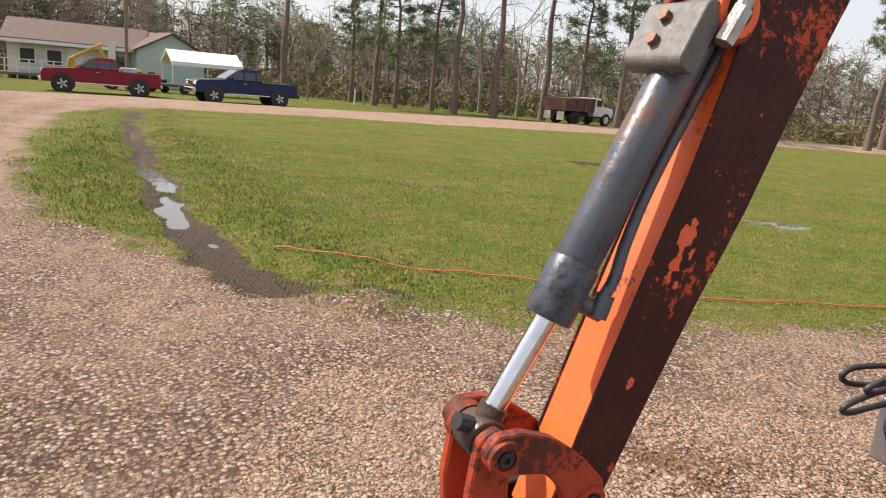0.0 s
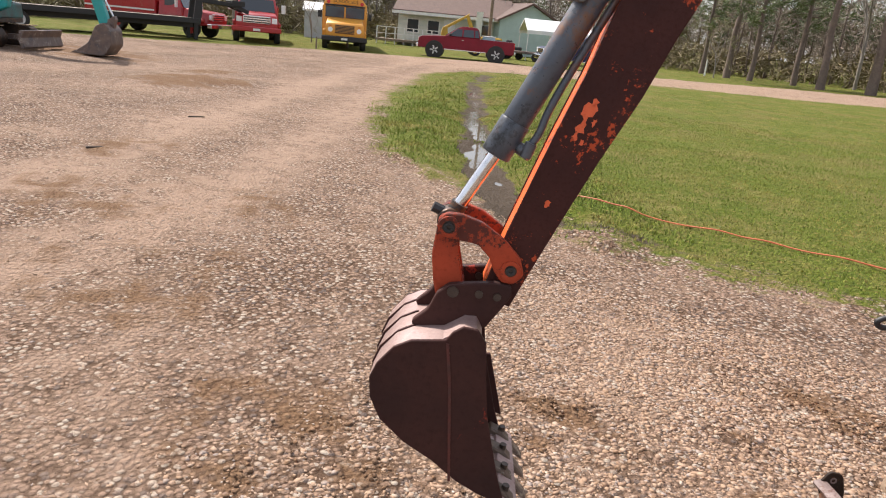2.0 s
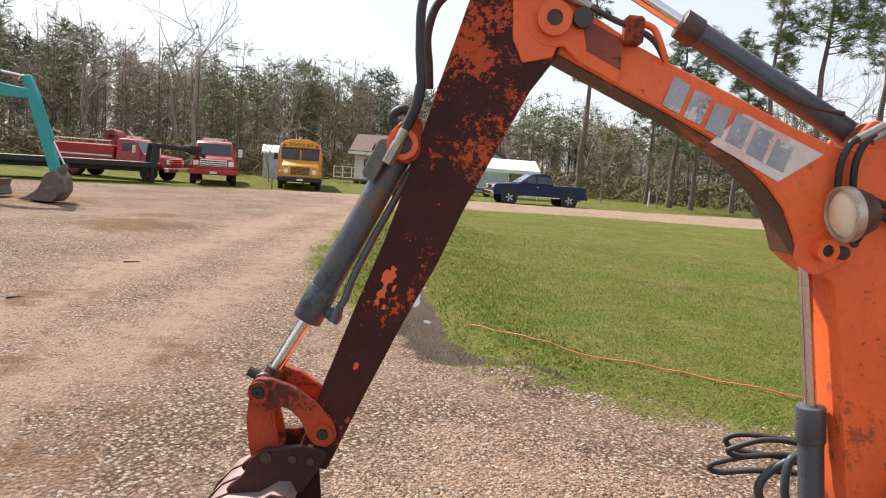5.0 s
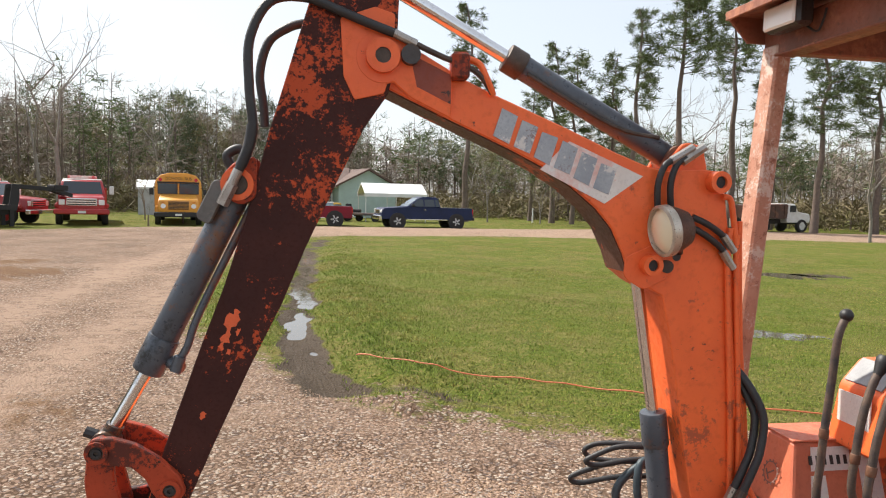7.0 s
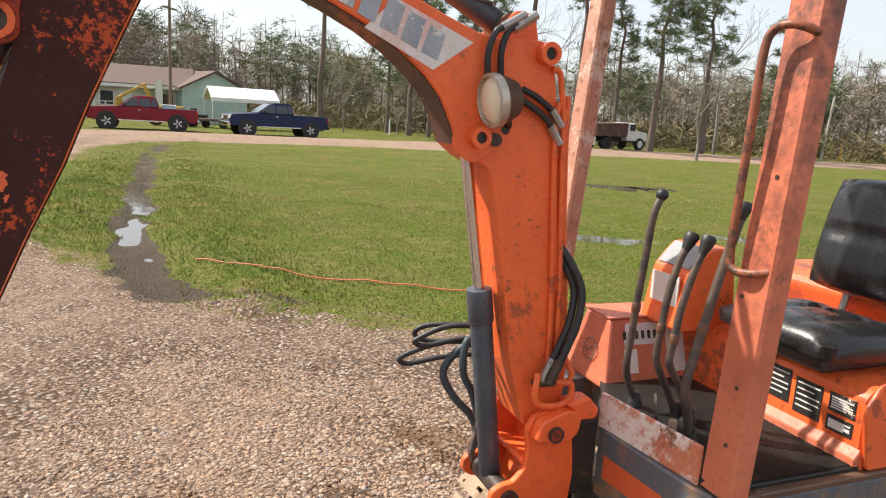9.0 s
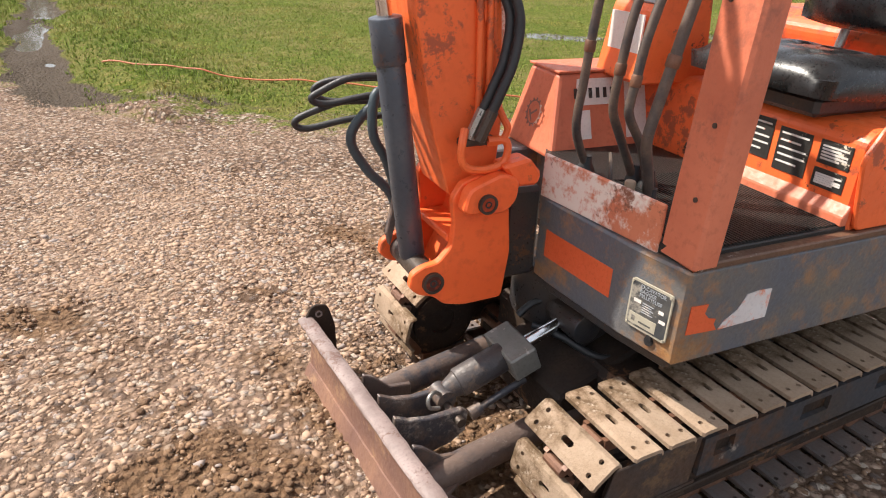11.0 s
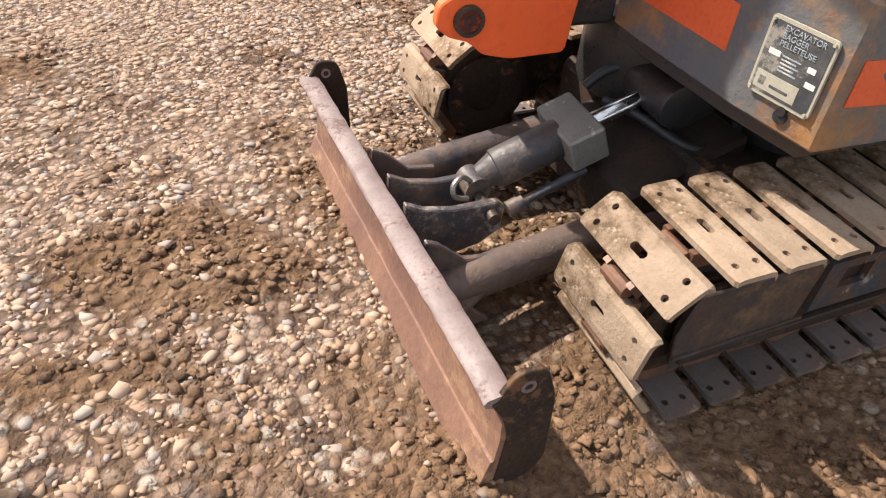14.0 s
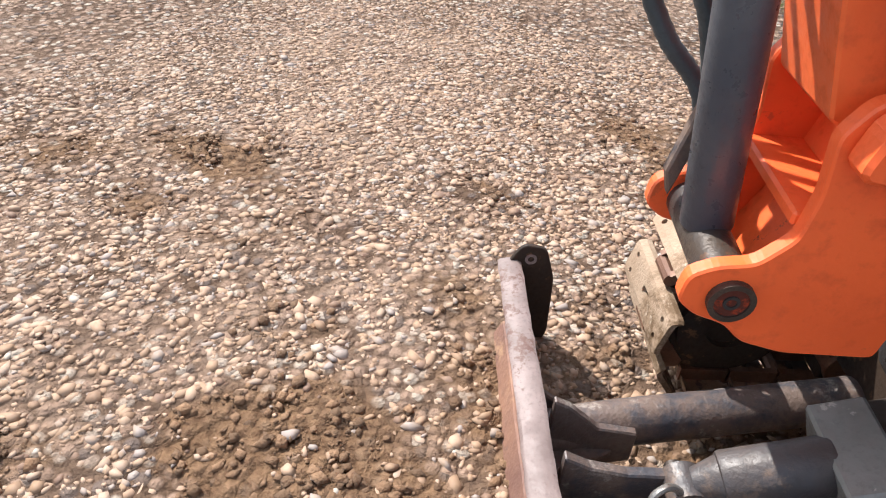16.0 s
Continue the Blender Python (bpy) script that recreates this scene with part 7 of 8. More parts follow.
def fire_truck(m, label, tanker, name="fire_truck"):
    """A bonneted fire engine, origin at the front axle."""
    t = thing(name, m, label, "fire truck", "fire trucks")
    hood = [(0.95, 0.62), (0.98, 1.05), (0.92, 1.28), (-0.5, 1.42), (-0.6, 0.6)]
    part("hood", shell(hood, 0.98, 1.0, 0.86, 0.06), FIRE_RED, t, smooth=True, angle=40)
    cab = [(-0.45, 0.6), (-0.48, 1.38), (-0.85, 2.02), (-1.0, 2.08), (-1.75, 2.08), (-1.85, 1.95), (-1.88, 0.6)]
    part("cab", shell(cab, 1.0, 1.35, 0.84, 0.05), FIRE_RED, t, smooth=True, angle=40)
    part("cab_roof", shell([(-0.95, 2.075), (-1.78, 2.075), (-1.72, 2.115), (-1.0, 2.115)], 0.84, 2.0, 0.82, 0.02), WHITE_PAINT, t)
    part("windscreen", shell([(-0.465, 1.42), (-0.80, 1.98), (-0.785, 1.99), (-0.44, 1.42)], 0.86, 1.4, 0.76, 0.0), CAR_GLASS, t)
    part("grille", box(0.95, 1.01, -0.62, 0.62, 0.88, 1.22, 0.02), CHROME_TRIM, t, "silver grille")
    for i in range(3):
        part("grille_slot", box(1.005, 1.018, -0.58, 0.58, 0.92 + i * 0.1, 0.965 + i * 0.1), BLACK_TRIM, t)
    part("bumper", box(0.92, 1.18, -1.12, 1.12, 0.5, 0.74, 0.04), FIRE_RED if not tanker else CHROME_TRIM, t)
    part("light_bar", box(-1.5, -1.2, -0.62, 0.62, 2.11, 2.27, 0.03), surface("light_bar", (0.6, 0.03, 0.03), (0.7, 0.65, 0.6), 0.3, scale=3), t)
    for s in (1, -1):
        part("headlamp", box(0.93, 1.0, min(s * 0.68, s * 0.92), max(s * 0.68, s * 0.92), 0.92, 1.16, 0.02), LAMP_CLEAR, t)
        part("fender", box(-0.5, 0.72, min(s * 0.82, s * 1.1), max(s * 0.82, s * 1.1), 0.72, 1.02, 0.09), FIRE_RED, t)
        part("side_window", box(-1.5, -0.85, min(s * 0.9, s * 0.955), max(s * 0.9, s * 0.955), 1.45, 1.92, 0.02), CAR_GLASS, t)
        part("mirror", box(-0.7, -0.62, min(s * 1.15, s * 1.35), max(s * 1.15, s * 1.35), 1.4, 1.8, 0.02), WHITE_PAINT, t)
        wheel(t, 0.0, s * 1.08, 0.46, 0.28, FIRE_RED)
        wheel(t, -4.2, s * 1.08, 0.46, 0.45, FIRE_RED)
    if tanker:
        part("tank_body", box(-6.0, -1.95, -1.08, 1.08, 0.75, 1.75, 0.06), FIRE_RED, t, "red equipment body with a white stripe")
        for s in (1, -1):
            part("stripe", box(-5.95, -2.0, min(s * 1.07, s * 1.09), max(s * 1.07, s * 1.09), 1.12, 1.2), WHITE_PAINT, t)
            part("ladder_rail", tube([(-5.9, s * 1.0, 1.95), (-2.1, s * 1.0, 1.95)], 0.03, 8, 0), CHROME_TRIM, t)
            for i in range(6):
                part("rail_post", rod((-5.8 + i * 0.72, s * 1.0, 1.74), (-5.8 + i * 0.72, s * 1.0, 1.96), 0.018, segs=6), CHROME_TRIM, t)
        part("hose_reel", ring((-2.5, -0.4, 2.12), (-2.5, 0.4, 2.12), 0.42, 0.2, 24), surface("red_hose_reel", (0.3, 0.03, 0.03), (0.12, 0.03, 0.03), 0.5), t, "dark red hose reel")
    else:
        part("tank_body", box(-6.2, -1.95, -1.05, 1.05, 0.75, 1.75, 0.06), FIRE_RED, t)
        part("licence_plate", box(1.18, 1.186, -0.16, 0.16, 0.55, 0.66), WHITE_PAINT, t)


fire_truck(facing(-28.3, 26.04, 0.74, -0.67) @ Matrix.Scale(1.1, 4), "red bonneted fire truck with silver grille and light bar", False)
fire_truck(facing(-30.61, 24.32, 0.907, 0.385), "old red fire engine with white stripe and hose reel", True)


def gooseneck_trailer():
    t = thing("flatbed_trailer", facing(-29.12, 22.31, 0.36, 0.93), "black gooseneck flatbed trailer with wooden deck", "trailer")
    part("deck", box(-11.0, 0.2, -1.2, 1.2, 0.93, 1.0, 0.01), WOODEN, t)
    for s in (1, -1):
        part("side_rail", box(-11.0, 0.25, min(s * 1.2, s * 1.28), max(s * 1.2, s * 1.28), 0.78, 1.02, 0.01), BLACK_TRIM, t)
        part("main_beam", box(-10.9, 0.3, min(s * 0.45, s * 0.6), max(s * 0.45, s * 0.6), 0.55, 0.92, 0.01), BLACK_TRIM, t)
        for x in (-8.2, -7.2):
            wheel(t, x, s * 1.22, 0.39, 0.3, RIM)
        part("landing_leg", box(0.15, 0.32, min(s * 0.55, s * 0.72), max(s * 0.55, s * 0.72), 0.02, 1.0), BLACK_TRIM, t)
        part("neck_upright", prism([(0.1, 0.7), (0.5, 0.7), (0.62, 1.3), (0.62, 1.95), (0.32, 1.95), (0.2, 1.1)], min(s * 0.4, s * 0.52), max(s * 0.4, s * 0.52), 0.01), BLACK_TRIM, t)
        part("neck_beam", prism([(0.35, 1.78), (0.35, 1.98), (2.2, 1.86), (3.0, 1.55), (2.95, 1.38), (2.1, 1.68)], min(s * 0.3, s * 0.42), max(s * 0.3, s * 0.42), 0.01), BLACK_TRIM, t)
    for i in range(12):
        part("cross_member", box(-10.5 + i * 0.9, -10.42 + i * 0.9, -1.18, 1.18, 0.8, 0.925), BLACK_TRIM, t)
    part("tool_box", box(2.1, 2.75, -0.5, 0.5, 1.72, 1.98, 0.02), BLACK_TRIM, t, "black tool box on the neck")
    part("coupler", rod((2.9, 0, 0.75), (2.9, 0, 1.5), 0.06, segs=12), BLACK_TRIM, t)


gooseneck_trailer()


def teal_digger():
    t = thing("teal_excavator", facing(-21.33, 9.45, 0.80, 0.52), "teal compact excavator with muddy bucket on the ground", "excavator")
    for s in (1, -1):
        pts = round_outline([(-1.1, 0.02), (1.05, 0.02), (1.25, 0.3), (1.05, 0.6), (-1.1, 0.6), (-1.3, 0.3)], 0.2, 5)
        tr = part("track", prism(pts, min(s * 0.65, s * 1.0), max(s * 0.65, s * 1.0), 0.02), TRACK_DARK, t, "muddy crawler track")
        for i in range(20):
            part("grouser", box(-1.1 + i * 0.113, -1.05 + i * 0.113, min(s * 0.64, s * 1.01), max(s * 0.64, s * 1.01), 0.6, 0.625), SHOE, tr)
    part("blade", prism([(1.75, 0.05), (1.85, 0.1), (1.78, 0.35), (1.85, 0.55), (1.72, 0.55), (1.68, 0.3)], -1.0, 1.0, 0.01), ARM_STEEL, t, "dirty grey dozer blade")
    part("blade_arm", box(1.0, 1.7, -0.35, -0.25, 0.25, 0.4), ARM_STEEL, t)
    part("blade_arm", box(1.0, 1.7, 0.25, 0.35, 0.25, 0.4), ARM_STEEL, t)
    part("upper_body", prism(round_outline([(-1.15, 0.78), (-1.2, 1.25), (-1.0, 1.4), (-0.3, 1.42), (0.72, 1.2), (0.75, 0.78)], 0.06), -0.95, 0.95, 0.03), surface("grimy_teal_paint", (0.035, 0.16, 0.16), (0.06, 0.075, 0.07), 0.5, scale=3, wear=(0.12, 0.09, 0.06), wear_at=0.55, wear_scale=3, spread=0.15), t, "grimy dark teal body")
    part("skirt", box(-1.1, 0.72, -0.96, 0.96, 0.66, 0.80, 0.02), BLACK_STEEL, t)
    part("turntable", rod((0, 0, 0.55), (0, 0, 0.75), 0.5, segs=24), BLACK_STEEL, t)
    cab = part("cab", box(-0.5, 0.7, 0.0, 0.92, 1.34, 2.55, 0.05), BLACK_STEEL, t, "dark cab frame")
    part("window", box(-0.42, 0.62, 0.915, 0.935, 1.5, 2.4), CAR_GLASS, cab)
    part("window", box(0.695, 0.715, 0.08, 0.84, 1.5, 2.4), CAR_GLASS, cab)
    part("window", box(-0.42, 0.62, -0.015, 0.01, 1.5, 2.4), CAR_GLASS, cab)
    part("boom", prism([(0.7, 0.95), (0.72, 1.4), (0.95, 2.5), (1.25, 3.1), (1.65, 3.36), (3.02, 3.16), (3.06, 2.88), (1.8, 2.92), (1.5, 2.7), (1.28, 2.1), (1.05, 1.1)], -0.35, -0.12, 0.02), TEAL, t)
    part("arm", prism([(2.80, 3.52), (3.02, 3.56), (3.26, 3.0), (3.86, 0.95), (3.78, 0.82), (3.60, 0.86), (3.0, 2.75)], -0.33, -0.14, 0.02), TEAL, t, "teal dipper arm")
    part("arm_ram", rod((1.35, -0.24, 3.56), (2.2, -0.24, 3.60), 0.065, segs=12), TEAL, t)
    part("ram_rod", rod((2.2, -0.24, 3.60), (2.9, -0.24, 3.50), 0.035, segs=10), CHROME, t)
    part("bucket_ram", rod((3.22, -0.24, 3.0), (3.66, -0.24, 1.75), 0.055, segs=12), TEAL, t)
    part("ram_rod", rod((3.66, -0.24, 1.75), (3.98, -0.24, 1.08), 0.03, segs=10), CHROME, t)
    part("bucket_link", prism([(3.80, 1.0), (4.02, 1.14), (4.06, 1.04), (3.98, 0.78), (3.86, 0.80)], -0.32, -0.16, 0.01), ARM_STEEL, t)
    for k in (0.0, 0.09):
        part("hose", tube([(2.75, -0.1, 3.12), (3.25, -0.08, 2.95 - k), (3.56 + k, -0.08, 2.45), (3.32, -0.1, 2.05 - k)], 0.022, 6), RUBBER, t)
    part("bucket", prism(round_outline([(3.62, 0.85), (3.86, 0.95), (4.02, 0.75), (4.05, 0.35), (3.82, 0.04), (3.12, 0.05), (3.02, 0.12), (3.40, 0.38)], 0.06), -0.62, 0.14, 0.02), ARM_STEEL, t, "muddy steel bucket resting on the ground")
    for k in range(4):
        part("bucket_tooth", prism([(3.12, 0.05), (3.02, 0.14), (2.86, 0.06)], -0.60 + k * 0.22, -0.53 + k * 0.22), ARM_STEEL, t)


teal_digger()


def dump_truck():
    t = thing("dump_truck", facing(4.41, 54.62, 0.74, 0.67), "rusty dump truck with white cab parked by the trees", "truck")
    part("bed", prism([(-1.2, 1.0), (2.0, 1.0), (2.05, 2.0), (1.9, 2.05), (-1.2, 1.9)], -1.15, 1.15, 0.03), RUST_BED, t, "rusted steel dump bed")
    for i in range(4):
        for s in (1, -1):
            part("bed_rib", box(-0.9 + i * 0.85, -0.8 + i * 0.85, min(s * 1.14, s * 1.2), max(s * 1.14, s * 1.2), 1.0, 1.92), RUST_BED, t)
    part("tail_board", box(-1.28, -1.2, -1.15, 1.15, 1.0, 1.88, 0.02), surface("planked_tail", (0.2, 0.09, 0.06), (0.13, 0.07, 0.05), 0.7), t)
    for s in (1, -1):
        part("mud_flap", box(-1.22, -1.2, min(s * 0.35, s * 1.05), max(s * 0.35, s * 1.05), 0.3, 0.92), surface("cream_flap", (0.7, 0.66, 0.5), (0.6, 0.55, 0.42), 0.6), t, "cream mud flap")
        wheel(t, 0.0, s * 1.1, 0.5, 0.5, BLACK_TRIM)
        wheel(t, 3.6, s * 1.05, 0.48, 0.3, WHITE_PAINT)
    part("chassis", box(-1.2, 4.2, -0.4, 0.4, 0.6, 0.95), BLACK_TRIM, t)
    part("cab", shell([(2.15, 0.7), (2.15, 1.95), (2.3, 2.08), (3.0, 2.08), (3.3, 1.5), (4.35, 1.35), (4.45, 1.1), (4.4, 0.7)], 0.95, 1.4, 0.82, 0.05), WHITE_PAINT, t, "white cab", smooth=True, angle=40)
    for s in (1, -1):
        part("side_window", box(2.5, 3.05, min(s * 0.88, s * 0.925), max(s * 0.88, s * 0.925), 1.48, 1.95), CAR_GLASS, t)


dump_truck()


def gable_roof(x0, x1, y0, y1, z0, z1, over, mt, parent):
    """A ridge along x over the plan x0..x1, y0..y1."""
    ym = (y0 + y1) / 2
    bm = bmesh.new()
    k = (z1 - z0) / (ym - y0)
    for s, yo in ((-1, y0 - over), (1, y1 + over)):
        lo = z0 - k * over
        own = bmesh.new()
        vs = [own.verts.new(p) for p in ((x0 - over, yo, lo), (x1 + over, yo, lo), (x1 + over, ym, z1), (x0 - over, ym, z1))]
        f = own.faces.new(vs)
        ex = bmesh.ops.extrude_face_region(own, geom=[f])
        bmesh.ops.translate(own, vec=(0, 0, 0.14), verts=[g for g in ex["geom"] if isinstance(g, bmesh.types.BMVert)])
        bmesh.ops.recalc_face_normals(own, faces=own.faces[:])
        merge(bm, own)
    return part("roof", bm, mt, parent, "brown shingle roof")


def house():
    h = thing("house", pose(-27.62, 50.88, 0, 0, 0, 28), "low pale green house with brown shingle roof and porch", "house")
    # long wing, parallel to the road
    part("wall", box(-8.4, 0.2, 0.8, 6.8, 0.0, 2.75), CREAM, h, "cream boarded wall")
    for i in range(7):
        part("siding_board", box(-8.42, 0.2, 0.775, 0.799, 0.2 + i * 0.36, 0.215 + i * 0.36), SIDING, h)
    gable_roof(-8.4, 0.4, 0.2, 7.4, 2.75, 4.15, 0.35, ROOF_BROWN, h)
    part("fascia", box(-8.8, 0.4, -0.2, -0.12, 2.45, 2.68), WHITE_PAINT, h)
    for x in (-7.6, -5.9, -1.6):
        w = part("window", box(x, x + 0.9, 0.74, 0.798, 1.1, 2.1), CAR_GLASS, h)
        for a, b, c, d in ((x - 0.06, x + 0.96, 2.09, 2.17), (x - 0.06, x + 0.96, 1.03, 1.1), (x - 0.06, x, 1.1, 2.1), (x + 0.9, x + 0.96, 1.1, 2.1)):
            part("frame", box(a, b, 0.72, 0.797, c, d), WHITE_PAINT, w)
    part("door", box(-4.6, -3.7, 0.74, 0.798, 0.4, 2.4), WHITE_PAINT, h)
    part("porch_deck", box(-9.9, -3.0, -1.2, 0.77, 0.25, 0.42), WOODEN, h, "weathered timber porch")
    for i in range(10):
        part("porch_post", box(-9.8 + i * 0.74, -9.72 + i * 0.74, -1.18, -1.1, 0.0, 1.35), WHITE_PAINT, h)
    for z in (0.8, 1.3):
        part("porch_rail", box(-9.8, -3.0, -1.17, -1.11, z, z + 0.05), WHITE_PAINT, h)
    part("porch_column", box(-1.9, -1.4, -0.6, -0.1, 0.0, 3.1), CREAM, h)
    # gable wing, its end wall turned towards the carport
    q = pose(0.0, -0.5, 0, 0, 0, 22)
    own = prism([(0.0, 0.0), (0.0, 2.7), (2.6, 4.0), (5.2, 2.7), (5.2, 0.0)], 0.0, 6.5)
    bmesh.ops.transform(own, matrix=q, verts=own.verts[:])
    part("wall", own, SIDING, h, "pale green boarded gable wall")
    own = bmesh.new()
    for a, b in (((-0.35, 2.52), (2.6, 4.0)), ((5.55, 2.52), (2.6, 4.0))):
        prism([a, b, (b[0], b[1] + 0.16), (a[0], a[1] + 0.16)], -0.35, 6.6, 0.0, own)
    bmesh.ops.transform(own, matrix=q, verts=own.verts[:])
    part("roof", own, ROOF_BROWN, h, "brown shingle roof")
    part("aerial", rod((0.2, 3.2, 4.0), (0.2, 3.2, 5.4), 0.025, segs=6), FITTING, h)
    for i in range(6):
        part("aerial_element", box(-0.5 + i * 0.25, -0.48 + i * 0.25, 2.8, 3.6, 5.3, 5.33), FITTING, h)


house()


def carport():
    c = thing("carport", pose(-20.59, 46.37, 0, 0, 0, 38), "white fabric carport on thin metal poles", "carport")
    own = prism([(-1.6, 2.0), (-1.62, 2.25), (0, 3.0), (1.62, 2.25), (1.6, 2.0), (1.56, 2.2), (0, 2.94), (-1.56, 2.2)], -2.3, 2.3)
    for v in own.verts:
        x, y, z = v.co
        v.co = (y, x, z - 0.2)
    bmesh.ops.recalc_face_normals(own, faces=own.faces[:])
    part("canopy", own, TARP, c, "white tarpaulin roof")
    for x in (-2.2, 0, 2.2):
        for y in (-1.55, 1.55):
            part("pole", rod((x, y, 0), (x, y, 2.05), 0.03, segs=8), WHITE_PAINT, c)
    lm = thing("garden_tractor", pose(-22.77, 44.65, 0, 0, 0, 20), "dark garden tractor beside the carport", "tractor")
    part("body", box(-0.7, 0.5, -0.35, 0.35, 0.35, 0.85, 0.06), BLACK_TRIM, lm)
    part("seat", box(-0.6, -0.2, -0.25, 0.25, 0.85, 1.25, 0.05), BLACK_TRIM, lm)
    for x, r in ((-0.45, 0.32), (0.4, 0.22)):
        for s in (1, -1):
            wheel(lm, x, s * 0.5, r, 0.2, BLACK_TRIM)
    rackp = thing("boat_trailer", pose(-20.87, 44.37, 0, 0, 0, 25), "low flat trailer under the carport", "trailer")
    part("bed", box(-1.6, 1.6, -0.6, 0.6, 0.45, 0.62, 0.03), ARM_STEEL, rackp)
    for s in (1, -1):
        wheel(rackp, 0.0, s * 0.8, 0.3, 0.18, BLACK_TRIM)


carport()


def backhoe():
    b = thing("yellow_backhoe", facing(-25.05, 42.22, -0.8, -0.6), "yellow backhoe boom parked behind the pickup", "backhoe")
    part("body", box(-2.2, -0.4, -0.7, 0.7, 0.6, 1.3, 0.08), YELLOW_STEEL, b)
    for x, r in ((-1.9, 0.6), (-0.4, 0.4)):
        for s in (1, -1):
            wheel(b, x, s * 0.85, r, 0.35, YELLOW_STEEL)
    part("boom", prism([(-0.5, 1.2), (-0.2, 1.1), (0.35, 2.5), (0.2, 2.65)], -0.15, 0.15, 0.02), YELLOW_STEEL, b)
    part("arm", prism([(0.1, 2.75), (0.3, 2.45), (1.75, 1.55), (1.8, 1.75)], -0.12, 0.12, 0.02), YELLOW_STEEL, b)
    part("bucket", prism([(1.6, 1.8), (1.9, 1.7), (2.0, 1.2), (1.7, 0.9), (1.5, 1.1)], -0.25, 0.25, 0.02), YELLOW_STEEL, b)


backhoe()


def shed():
    s = thing("shed", pose(-38.1, 41.95, 0, 0, 0, 40), "small grey metal shed at the wood's edge", "shed")
    part("wall", box(-1.6, 1.6, -1.2, 1.2, 0, 2.0), surface("grey_sheet_metal", (0.45, 0.47, 0.5), (0.36, 0.38, 0.4), 0.5, 0.3, scale=2), s)
    gable_roof(-1.6, 1.6, -1.2, 1.2, 2.0, 2.5, 0.15, TARP, s)


shed()


def pole(name, x, y, h, r, mt, label, lean=0.0):
    p = thing(name, pose(x, y, 0), label, "post")
    part("shaft", rod((0, 0, -0.1), (lean * h, 0, h), r, r * 0.75, 12), mt, p)
    return p


up = pole("utility_pole", -24.67, 44.23, 8.5, 0.12, WOODEN, "tall timber utility pole beside the house")
part("cross_arm", box(-0.06, 0.06, -0.8, 0.8, 7.6, 7.72), WOODEN, up)
pole("utility_pole", 22.8, 61.6, 5.2, 0.11, surface("pale_pole", (0.5, 0.48, 0.44), (0.4, 0.38, 0.35), 0.7), "pale leaning utility pole at the field's edge", 0.06)
pole("marker_post", 24.2, 61.5, 1.3, 0.07, YELLOW_STEEL, "short yellow marker post by the road")
pole("fence_post", -27.0, 31.8, 1.35, 0.07, WOODEN, "weathered timber fence post")
pole("fence_post", -25.3, 27.4, 0.6, 0.05, WOODEN, "weathered timber fence post")
pole("fence_post", -12.0, 55.0, 1.2, 0.07, WHITE_PAINT, "white post beyond the road")

# ---- scraps on the gravel, rope, puddles ----
def wood_scrap(x, y, turn, ln, label):
    z = float(ground_height(np.array(x), np.array(y)))
    bm = prism(round_outline([(-ln, 0.0), (-ln * 0.9, 0.025), (ln * 0.7, 0.022), (ln, 0.010), (ln * 0.95, 0.0)], 0.01), -0.022, 0.02, 0.004)
    ob = part("wood_scrap", bm, surface("dark_wet_wood", (0.055, 0.04, 0.03), (0.09, 0.06, 0.04), 0.8, scale=9))
    ob.matrix_world = pose(x, y, z - 0.004, 0, 0, turn)
    return tagged(ob, label, "wood scrap")


wood_scrap(-7.97, 6.5, 62, 0.13, "thin dark stick lying on the gravel")
wood_scrap(-6.43, 3.92, 70, 0.10, "short dark block of wet wood on the gravel")
rope_pts = [(-1.97, 6.50), (-1.4, 6.46), (-0.9, 6.44), (-0.05, 6.47), (0.54, 6.48), (1.3, 6.46), (2.08, 6.50), (2.75, 6.58), (4.0, 6.85), (6.5, 7.3), (9.0, 8.1)]
rope_line = smooth_line([(x, y, 0) for x, y in rope_pts], 10)
rope = tube([(p.x, p.y, float(ground_height(np.array(p.x), np.array(p.y))) + 0.028 + 0.006 * math.sin(i * 0.7)) for i, p in enumerate(rope_line)], 0.0085, 6, 0)
tagged(part("rope", rope, surface("orange_cord", (0.62, 0.17, 0.07), (0.5, 0.13, 0.06), 0.6, scale=10)), "long orange extension cord lying across the lawn", "cord")


def water_patch(outline, z, name="puddle"):
    pts = round_outline(outline, 0.4, 4)
    wm = bpy.data.materials.get("muddy_water")
    if not wm:
        wm, n, k, p = node_mat("muddy_water")
        p.inputs["Base Color"].default_value = (0.10, 0.085, 0.065, 1)
        p.inputs["Roughness"].default_value = 0.03
        t = noise_node(n, k, n.new("ShaderNodeTexCoord").outputs["Object"], 3.0, 3)
        b = n.new("ShaderNodeBump")
        b.inputs["Strength"].default_value, b.inputs["Distance"].default_value = 0.08, 0.02
        k.new(t.outputs[0], b.inputs["Height"])
        k.new(b.outputs[0], p.inputs["Normal"])
    return tagged(part(name, slab(pts, z - 0.004, z), wm), "shallow muddy water reflecting the pale sky", "puddle", kind="structure")


